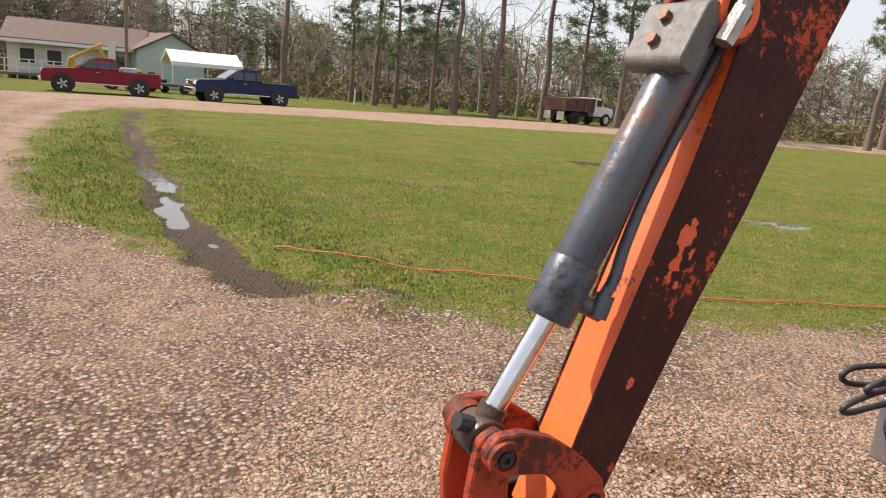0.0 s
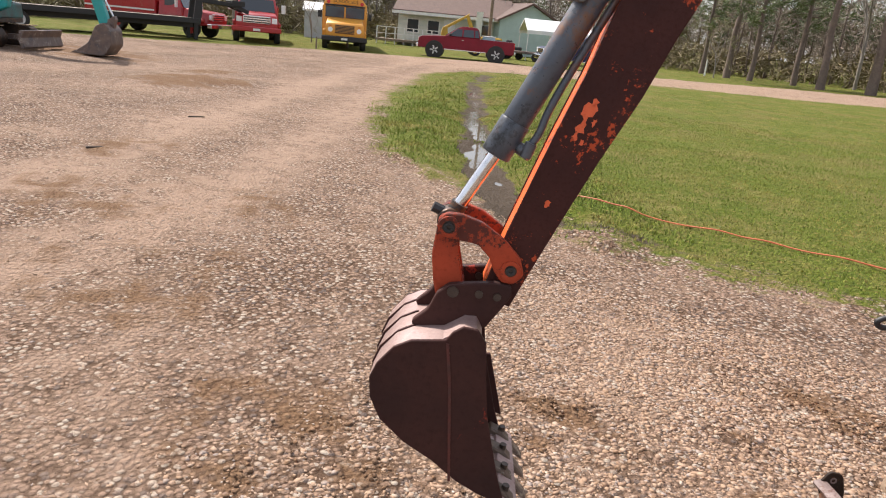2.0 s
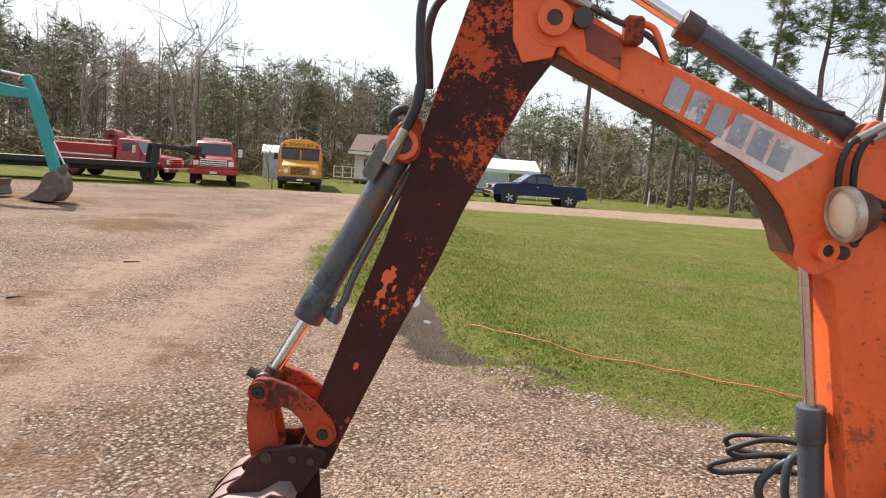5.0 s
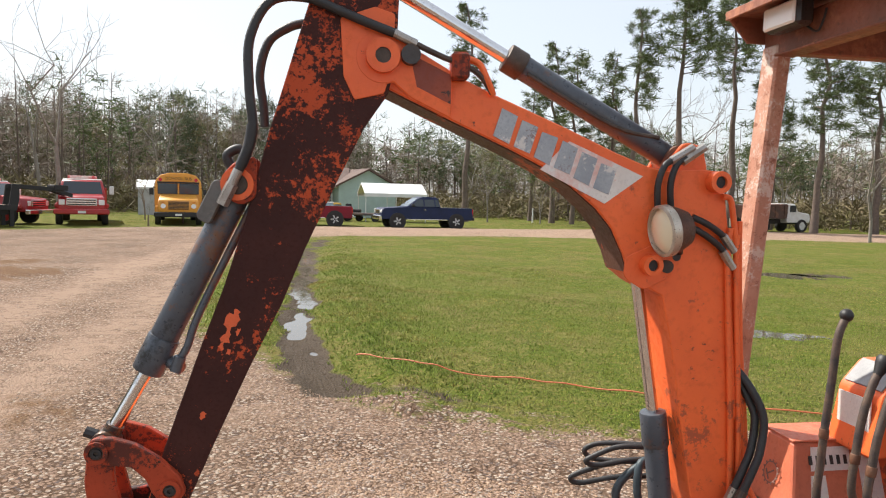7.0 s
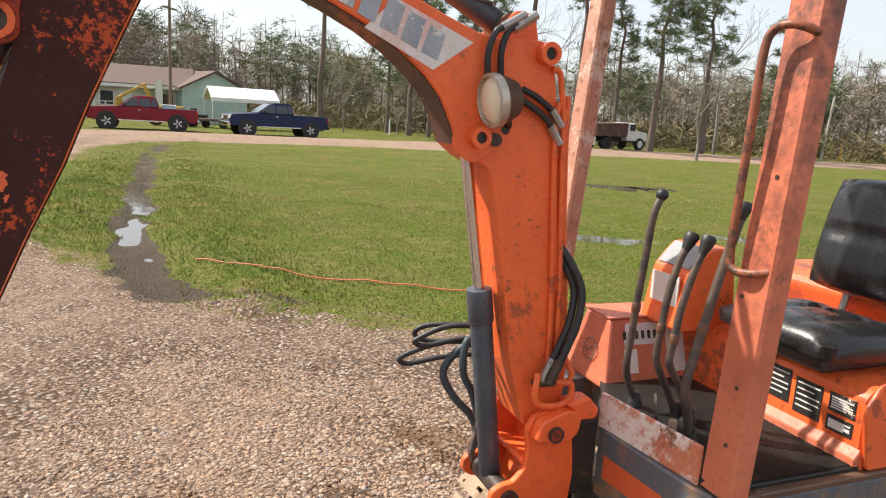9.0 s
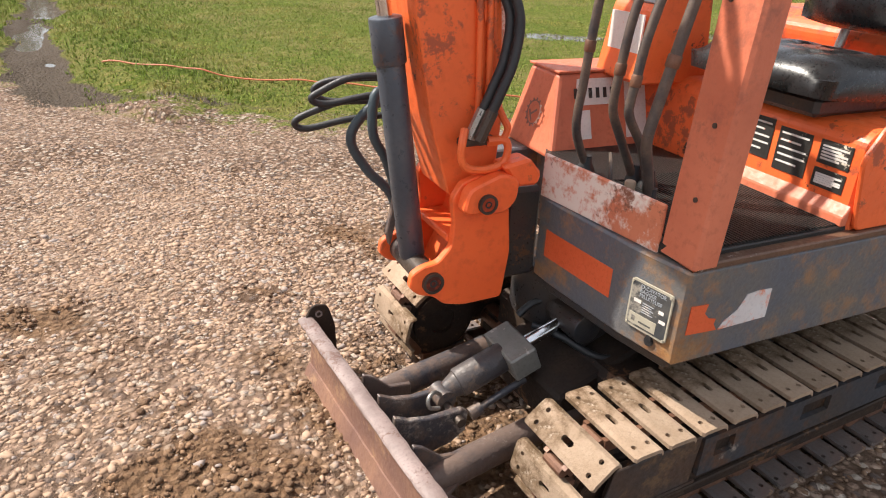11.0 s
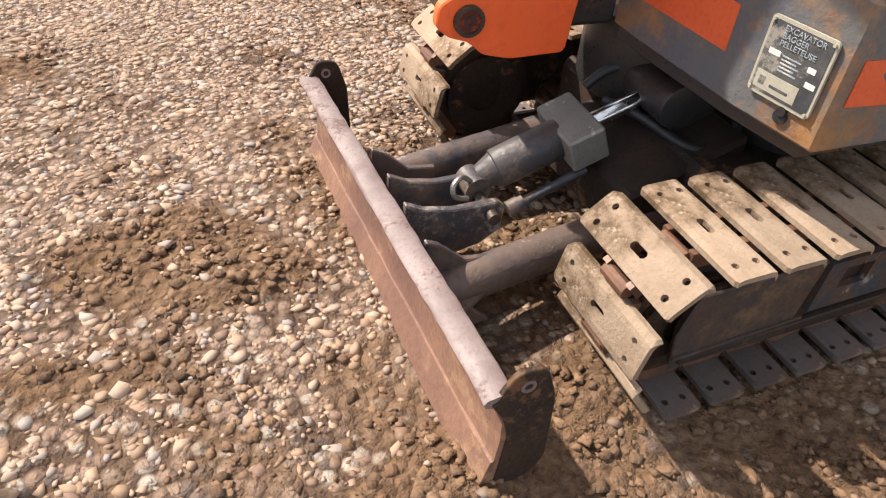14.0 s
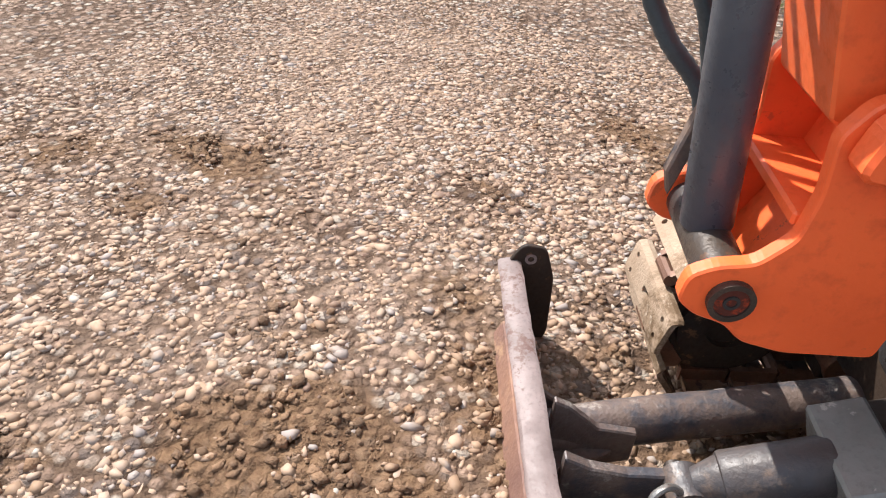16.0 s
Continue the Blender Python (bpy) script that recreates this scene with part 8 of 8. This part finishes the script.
def ditch_water():
    left, right = [], []
    line = smooth_line([(x, y, 0) for x, y in DITCH], 30)[20:-14]
    n = len(line)
    for i, p in enumerate(line):
        d = (line[min(i + 2, n - 1)] - line[max(i - 2, 0)]).normalized()
        nrm = Vector((-d.y, d.x, 0))
        w = 0.40 * min(1, (n - 1 - i) / 22 + 0.01)
        for side, s in ((left, 1), (right, -1)):
            e = s * w
            side.append((p.x + nrm.x * e, p.y + nrm.y * e))
    bm = bmesh.new()
    vs = [(bm.verts.new((*a, -0.079)), bm.verts.new((*b, -0.079))) for a, b in zip(left, right)]
    for (a, b), (c, d) in zip(vs, vs[1:]):
        bm.faces.new((a, b, d, c))
    bmesh.ops.recalc_face_normals(bm, faces=bm.faces[:])
    return bm


for px, py, rx, ry in PUDDLES:
    water_patch([(px + 1.15 * rx * math.cos(t), py + 1.15 * ry * math.sin(t)) for t in [i * 0.5236 for i in range(12)]], -0.022)
tagged(part("ditch_water", ditch_water(), bpy.data.materials["muddy_water"]), "narrow muddy water along the ditch", "water", kind="structure")


# ---- trees ----
BARK = surface("pine_bark", (0.17, 0.13, 0.105), (0.12, 0.09, 0.075), 0.9, scale=5, bump=0.5, wear=(0.17, 0.125, 0.1), wear_at=0.58, wear_scale=12, spread=0.1)
GREY_BARK = surface("grey_bark", (0.27, 0.24, 0.21), (0.20, 0.175, 0.15), 0.9, scale=5, bump=0.4)
NEEDLE = surface("pine_needles", (0.115, 0.15, 0.045), (0.085, 0.115, 0.035), 0.6, scale=1.2, bump=0.0, island=0.35)
NEW_LEAF = surface("spring_leaf", (0.20, 0.20, 0.07), (0.16, 0.16, 0.06), 0.65, scale=1.2, bump=0.0, island=0.3)
TWIG = surface("bare_twigs", (0.36, 0.30, 0.245), (0.27, 0.22, 0.18), 0.9, scale=2, bump=0.0, island=0.25)
BRUSH = surface("dry_brush", (0.19, 0.165, 0.075), (0.16, 0.115, 0.065), 0.8, scale=0.6, bump=0.0, island=0.35)


class Soup:
    """Collects triangles as arrays and makes one mesh of them."""

    def __init__(self):
        self.v, self.f, self.n = [], [], 0

    def add(self, v, f):
        self.v.append(np.asarray(v, float).reshape(-1, 3))
        self.f.append(np.asarray(f, int) + self.n)
        self.n += len(self.v[-1])

    def limb(self, a, b, r0, r1, sides=4):
        a, b = np.asarray(a, float), np.asarray(b, float)
        d = (b - a) / (np.linalg.norm(b - a) + 1e-9)
        s = np.cross(d, (0.3, 0.2, 1.0) if abs(d[2]) < 0.9 else (1.0, 0.2, 0))
        s /= np.linalg.norm(s)
        t = np.cross(d, s)
        ang = 2 * np.pi * np.arange(sides) / sides
        ring_pts = np.cos(ang)[:, None] * s + np.sin(ang)[:, None] * t
        i = np.arange(sides)
        j = (i + 1) % sides
        self.add(np.concatenate([a + r0 * ring_pts, b + r1 * ring_pts]), np.concatenate([np.stack([i, j, j + sides], -1), np.stack([i, j + sides, i + sides], -1)]))

    def needles(self, centre, size, count, rng, flat=0.6):
        """A tuft: thin blades that point out of one spot."""
        d = rng.normal(size=(count, 3)) * (1, 1, flat) + (0, 0, 0.12)
        d /= np.linalg.norm(d, axis=1)[:, None]
        w = np.cross(d, rng.normal(size=(count, 3)))
        w /= np.linalg.norm(w, axis=1)[:, None] + 1e-9
        ln = size * rng.uniform(0.6, 1.1, (count, 1))
        base = centre + d * ln * 0.12 + rng.normal(size=(count, 3)) * size * 0.16
        wd = w * ln * 0.055
        v = np.stack([base - wd, base + wd, base + d * ln], 1)
        self.add(v, np.arange(count * 3).reshape(-1, 3))

    def mesh(self, name, material):
        v, f = np.concatenate(self.v), np.concatenate(self.f)
        me = bpy.data.meshes.new(name)
        me.vertices.add(len(v))
        me.vertices.foreach_set("co", v.ravel())
        me.loops.add(f.size)
        me.loops.foreach_set("vertex_index", f.ravel())
        me.polygons.add(len(f))
        me.polygons.foreach_set("loop_start", np.arange(len(f)) * 3)
        me.update(calc_edges=True)
        me.materials.append(material)
        return me


def pine_meshes(seed, h, r, first, spread, tufts=26, size=0.5):
    """A tall pine: bare lower trunk, limbs with needle tufts above the fraction first."""
    rng = np.random.RandomState(seed)
    wood, leaf = Soup(), Soup()
    pts = [np.array([0.0, 0.0, -0.2])]
    n = 9
    for i in range(1, n + 1):
        pts.append(np.array([rng.normal() * 0.06 * i * 0.5, rng.normal() * 0.06 * i * 0.5, h * i / n]))
    rad = [r * (1.25 if i == 0 else 1) * (1 - 0.9 * i / n) + 0.015 for i in range(n + 1)]
    for i in range(n):
        wood.limb(pts[i], pts[i + 1], rad[i], rad[i + 1], 8)

    def trunk(z):
        k = min(max(z / h * n, 0), n - 0.001)
        i = int(k)
        return pts[i] + (pts[i + 1] - pts[i]) * (k - i)

    for b in range(tufts):
        k = first + (1 - first) * (b / tufts) ** 0.8
        z = h * min(k + rng.uniform(-0.02, 0.02), 0.985)
        o = trunk(z)
        a = rng.uniform(0, 6.283)
        ln = spread * (1 - (k - first) / (1.02 - first)) ** 0.6 * rng.uniform(0.55, 1.1) + 0.3
        out = np.array([math.cos(a), math.sin(a), rng.uniform(-0.05, 0.35)])
        mid = o + out * ln * 0.55
        tip = o + out * ln + np.array([0, 0, rng.uniform(0, 0.25) * ln])
        wood.limb(o, mid, 0.035 * ln ** 0.5, 0.022, 4)
        wood.limb(mid, tip, 0.022, 0.007, 3)
        for t in range(int(2 + 2.4 * ln)):
            q = mid + (tip - mid) * rng.uniform(-0.35, 1.1) + rng.normal(size=3) * 0.30 * size * (1.2 + ln * 0.3)
            wood.limb(mid + (tip - mid) * 0.5, q, 0.008, 0.004, 3)
            leaf.needles(q, size * rng.uniform(0.6, 1.1), 40, rng)
    for d in range(6):
        z = h * rng.uniform(0.25, first)
        a = rng.uniform(0, 6.283)
        o = trunk(z)
        wood.limb(o, o + np.array([math.cos(a), math.sin(a), rng.uniform(-0.3, 0.2)]) * rng.uniform(0.4, 1.4), 0.02, 0.006, 3)
    return wood.mesh("trunk", BARK), leaf.mesh("crown", NEEDLE)


def bare_meshes(seed, h, r, leafy=0.0):
    """A leafless broad tree with forked limbs; leafy adds sparse spring leaves."""
    rng = np.random.RandomState(seed)
    wood, leaf = Soup(), Soup()

    def grow(o, d, ln, rad, depth):
        bend = d + rng.normal(size=3) * 0.12
        bend /= np.linalg.norm(bend)
        mid = o + d * ln * 0.5
        tip = mid + bend * ln * 0.5
        sides = 7 if depth == 0 else 4 if depth < 3 else 3
        wood.limb(o, mid, rad, rad * 0.86, sides)
        wood.limb(mid, tip, rad * 0.86, rad * 0.7, sides)
        if depth >= 5:
            if leafy and rng.rand() < leafy:
                leaf.needles(tip, 0.45, 12, rng, 1.0)
            return
        kids = 2 + (rng.rand() < 0.55)
        for i in range(kids):
            base = tip if i < 2 else mid
            nd = bend + rng.normal(size=3) * (0.42 + 0.05 * depth) + np.array([0, 0, 0.16])
            nd /= np.linalg.norm(nd)
            grow(base, nd, ln * rng.uniform(0.58, 0.82), max(rad * rng.uniform(0.45, 0.68), 0.008), depth + 1)

    grow(np.array([0, 0, -0.2]), np.array([0.02, 0.01, 1.0]), h * 0.36, r, 0)
    return wood.mesh("trunk", GREY_BARK), (leaf.mesh("crown", NEW_LEAF) if leafy and leaf.n else None)


PINES = [pine_meshes(1, 15.0, 0.24, 0.42, 2.6, 42, 0.55), pine_meshes(2, 17.0, 0.26, 0.55, 2.2, 36, 0.5), pine_meshes(3, 12.0, 0.17, 0.30, 1.9, 34, 0.5), pine_meshes(4, 9.5, 0.13, 0.12, 1.5, 34, 0.45), pine_meshes(5, 18.0, 0.30, 0.62, 2.8, 36, 0.6)]
BARES = [bare_meshes(11, 12.0, 0.15), bare_meshes(12, 10.0, 0.11, 0.25), bare_meshes(13, 13.0, 0.17), bare_meshes(14, 9.0, 0.10, 0.6)]


def tree(kind, x, y, s, turn, label, name="pine_tree", group="trees at the wood's edge"):
    t = thing(name, pose(x, y, 0, 0, 0, turn) @ Matrix.Scale(s, 4), label, "tree", group)
    wood, leaf = kind
    for nm, me in (("trunk", wood), ("crown", leaf)):
        if me:
            o = new(nm, me)
            o.parent = t
    return t


rt = random.Random(7)
TALL = "tall pine with a bare trunk and thin needle crown"
# trees that stand clear of the wood, by the road
for k, x, y, s, lab in ((1, -16.8, 52.0, 1.0, TALL), (0, 8.1, 52.8, 1.02, TALL), (4, -1.0, 53.4, 1.0, TALL), (1, -4.0, 53.4, 0.95, TALL), (2, -6.0, 56.0, 1.1, "slender pine among the tall ones"), (1, -10.6, 55.8, 0.85, TALL), (2, -8.8, 54.9, 1.1, "slender pine among the tall ones"),
                        (0, 12.5, 57.0, 1.0, TALL), (4, 2.8, 57.5, 1.0, TALL), (2, 5.8, 59.0, 1.15, "slender pine among the tall ones"), (3, 18.0, 58.0, 1.1, "young pine with needles low on the trunk"), (0, 25.5, 52.0, 1.0, TALL), (1, 29.0, 57.0, 1.05, TALL), (3, 33.0, 55.0, 1.2, "young pine with needles low on the trunk"),
                        (2, -13.5, 60.0, 1.0, "slender pine among the tall ones"), (0, 36.0, 62.0, 1.05, TALL)):
    tree(PINES[k], x, y, s, rt.uniform(0, 360), lab)
BLAB = "leafless broad tree with fine grey twigs"
for k, x, y, s in ((0, 9.8, 43.8, 0.62), (2, 14.0, 60.0, 0.9), (1, -15.2, 53.0, 0.6), (3, -11.0, 53.5, 0.55), (0, 20.5, 62.0, 0.9), (2, 0.8, 60.0, 0.9), (1, 6.8, 62.0, 0.9), (0, -2.5, 62.0, 1.0), (3, -20.0, 62.0, 1.0), (2, -35.2, 30.4, 0.98), (2, -45.0, 37.0, 1.0), (0, -47.5, 31.0, 1.05), (1, -40.0, 44.0, 1.0), (3, -31.5, 33.5, 0.5)):
    tree(BARES[k], x, y, s, rt.uniform(0, 360), BLAB, "bare_tree")


# the wood behind: one mass of trunks, twigs and crowns
def wood_mass():
    rng = np.random.RandomState(21)
    trunks, twigs, green, brush = Soup(), Soup(), Soup(), Soup()

    def edge(a):
        """Distance of the wood's edge from the origin by bearing (degrees, left of +y)."""
        return np.interp(a, [-75, -35, -20, 0, 20, 35, 50, 65, 90, 120], [80, 72, 66, 63, 66, 66, 58, 50, 46, 46])

    for i in range(900):
        a = rng.uniform(-75, 118)
        deep = rng.rand() ** 0.8
        d = edge(a) + 2 + deep * 34
        x, y = -d * math.sin(math.radians(a)), d * math.cos(math.radians(a))
        h = rng.uniform(6.0, 11.5) * (1 + 0.22 * deep) * np.interp(a, [-75, -10, 15, 40, 100], [0.9, 0.85, 0.85, 1.05, 1.1])
        r = rng.uniform(0.05, 0.13)
        lean = rng.normal(size=2) * 0.3
        top = np.array([x + lean[0], y + lean[1], h])
        trunks.limb((x, y, -0.2), top, r, 0.02, 5)
        kind = rng.rand()
        if kind < 0.62:
            m = 60
            p0 = np.array([x, y, 0]) + (top - [x, y, 0]) * rng.uniform(0.25, 0.95, (m, 1))
            dirs = rng.normal(size=(m, 3)) * (1, 1, 0.5) + (0, 0, 0.7)
            dirs /= np.linalg.norm(dirs, axis=1)[:, None]
            ln = rng.uniform(0.6, 2.4, (m, 1)) * h / 11
            w = np.cross(dirs, rng.normal(size=(m, 3)))
            w = w / np.linalg.norm(w, axis=1)[:, None] * 0.022
            twigs.add(np.stack([p0 - w, p0 + w, p0 + dirs * ln], 1), np.arange(m * 3).reshape(-1, 3))
            q = p0 + dirs * ln * rng.uniform(0.3, 0.9, (m, 1))
            for rep in range(3):
                d2 = dirs + rng.normal(size=(m, 3)) * 0.7
                d2 /= np.linalg.norm(d2, axis=1)[:, None]
                w = np.cross(d2, rng.normal(size=(m, 3)))
                w = w / np.linalg.norm(w, axis=1)[:, None] * 0.02
                twigs.add(np.stack([q - w, q + w, q + d2 * ln * 0.6], 1), np.arange(m * 3).reshape(-1, 3))
        else:
            for t in range(16):
                c = np.array([x, y, 0]) + (top - [x, y, 0]) * rng.uniform(0.45, 1.02) + rng.normal(size=3) * (1.0, 1.0, 0.4)
                green.needles(c, rng.uniform(0.6, 1.1), 14, rng)
    for i in range(2600):
        a = rng.uniform(-75, 118)
        d = edge(a) + rng.uniform(-1.0, 10)
        x, y = -d * math.sin(math.radians(a)), d * math.cos(math.radians(a))
        brush.needles(np.array([x, y, rng.uniform(0.0, 2.2)]), rng.uniform(0.8, 1.6), 16, rng, 0.9)
    for s, nm, mt, lab in ((trunks, "woodland_trunks", BARK, "crowded slender trunks of the wood"), (twigs, "woodland_twigs", TWIG, "grey-brown mass of leafless twigs"), (green, "woodland_needles", NEEDLE, "dark pine crowns in the wood"), (brush, "undergrowth", BRUSH, "dry brown and green undergrowth")):
        tagged(new(nm, s.mesh(nm, mt)), lab, "woods", kind="stuff")


wood_mass()


# the deep wood behind: rounded crowns of bare twigs, budding trees and pines
def far_wood():
    rng = np.random.RandomState(33)
    kinds = (("bare_woodland", surface("far_bare_crowns", (0.32, 0.26, 0.205), (0.24, 0.19, 0.15), 0.9, scale=0.1, bump=0.0, island=0.2), "soft grey-brown mass of leafless crowns"),
             ("budding_woodland", surface("far_budding_crowns", (0.24, 0.215, 0.10), (0.20, 0.17, 0.085), 0.9, scale=0.1, bump=0.0, island=0.2), "olive-brown budding crowns in the wood"),
             ("pine_woodland", surface("far_pine_crowns", (0.125, 0.145, 0.075), (0.095, 0.115, 0.06), 0.8, scale=0.1, bump=0.0, island=0.25), "dark green pine crowns above the wood"))
    soups = [Soup() for _ in kinds]
    for i in range(640):
        a = rng.uniform(-78, 122)
        deep = rng.rand()
        d = np.interp(a, [-75, -35, 0, 35, 50, 65, 120], [84, 78, 72, 76, 70, 62, 58]) + deep * 34
        x, y = -d * math.sin(math.radians(a)), d * math.cos(math.radians(a))
        leafy = a > 28
        pick = rng.choice(3, p=(0.44, 0.24, 0.32) if leafy else (0.58, 0.2, 0.22))
        h = (rng.uniform(6.5, 9.5) + (1.8 if pick == 2 else 0)) * (1 + 0.28 * deep) * np.interp(a, [-78, -10, 15, 40, 70, 120], [0.85, 0.8, 0.8, 1.1, 1.2, 1.25])
        w = rng.uniform(1.6, 2.6)
        n = 78 if leafy else 50
        t = rng.rand(n)
        low = 0.05 if pick < 2 else 0.4
        z = h * (low + (1 - low) * t)
        rr = w * np.sqrt(np.clip(1 - (2 * t - 0.9) ** 2 * 0.75, 0.05, 1)) * np.sqrt(rng.rand(n))
        an = rng.uniform(0, 6.283, n)
        for cx, cy, cz in zip(x + rr * np.cos(an), y + rr * np.sin(an), z):
            soups[pick].needles(np.array([cx, cy, cz]), rng.uniform(0.7, 1.25), 11, rng, 0.9)
    for s, (nm, mt, lab) in zip(soups, kinds):
        tagged(new(nm, s.mesh(nm, mt)), lab, "woods", kind="stuff")


far_wood()


# ---- grass ----
GRASS = surface("lawn_blades", (0.165, 0.235, 0.032), (0.24, 0.265, 0.045), 0.9, scale=0.7, bump=0.0, wear=(0.38, 0.31, 0.10), wear_at=0.515, wear_scale=1.3, spread=0.15, island=0.6)


def grass_tufts(count, x0, x1, y0, y1, low, high, seed, edge0=0.05, strip=False):
    r = np.random.RandomState(seed)
    x, y = r.uniform(x0, x1, count), r.uniform(y0, y1, count)
    g = grass_amount(x, y) + 0.45 * wob(x, y, 0.6, 2)
    d = np.abs(poly_side(x, y, DITCH))
    if strip:
        g = np.where(poly_side(x, y, DITCH) < -0.25, g, -1)
    d = d + 0.16 * wob(x, y, 0.7, 3) + 0.09 * wob(x, y, 0.26, 6)
    ok = (g > edge0) & (d > 0.24 + 0.1 * wob(x, y, 0.5, 8)) & (r.rand(count) < 0.35 + 0.65 * smooth01(g, 0.0, 1.2))
    x, y = x[ok], y[ok]
    z = ground_height(x, y)
    blades = []
    for n in range(6):
        rr = random.Random(n + seed)
        pts, tri = [], []
        for b in range(6):
            a, o = rr.uniform(0, 6.283), rr.uniform(0, 0.6)
            bx, by = 0.5 * math.cos(a * 3.1) * o, 0.5 * math.sin(a * 2.3) * o
            ln, w = rr.uniform(0.6, 1.1), 0.085
            dx, dy = math.cos(a), math.sin(a)
            pts += [(bx - dy * w, by + dx * w, 0), (bx + dy * w, by - dx * w, 0), (bx + dx * ln * 0.6, by + dy * ln * 0.6, ln)]
            tri.append((3 * b, 3 * b + 1, 3 * b + 2))
        blades.append((np.array(pts), np.array(tri)))
    lift = 1 + 0.6 * np.clip(1.2 - np.abs(np.abs(poly_side(x, y, DITCH)) - 1.0), 0, 1)
    s = r.uniform(low, high, len(x)) * lift
    return scatter("grass", blades, np.stack([x, y, z], -1), r.uniform(0, 6.283, len(x)), np.stack([s, s, s], -1), GRASS, "patchy green and straw-coloured lawn grass", "grass", False)


grass_tufts(62000, -8.0, 7.5, 5.0, 12.5, 0.010, 0.034, 41)
grass_tufts(26000, -9.0, 9.0, 12.0, 18.0, 0.012, 0.034, 44)
grass_tufts(32000, -15.0, 16.0, 14.0, 28.0, 0.014, 0.034, 42)
grass_tufts(5000, -11.0, -2.2, 5.4, 18.0, 0.025, 0.06, 43, 0.15, True)
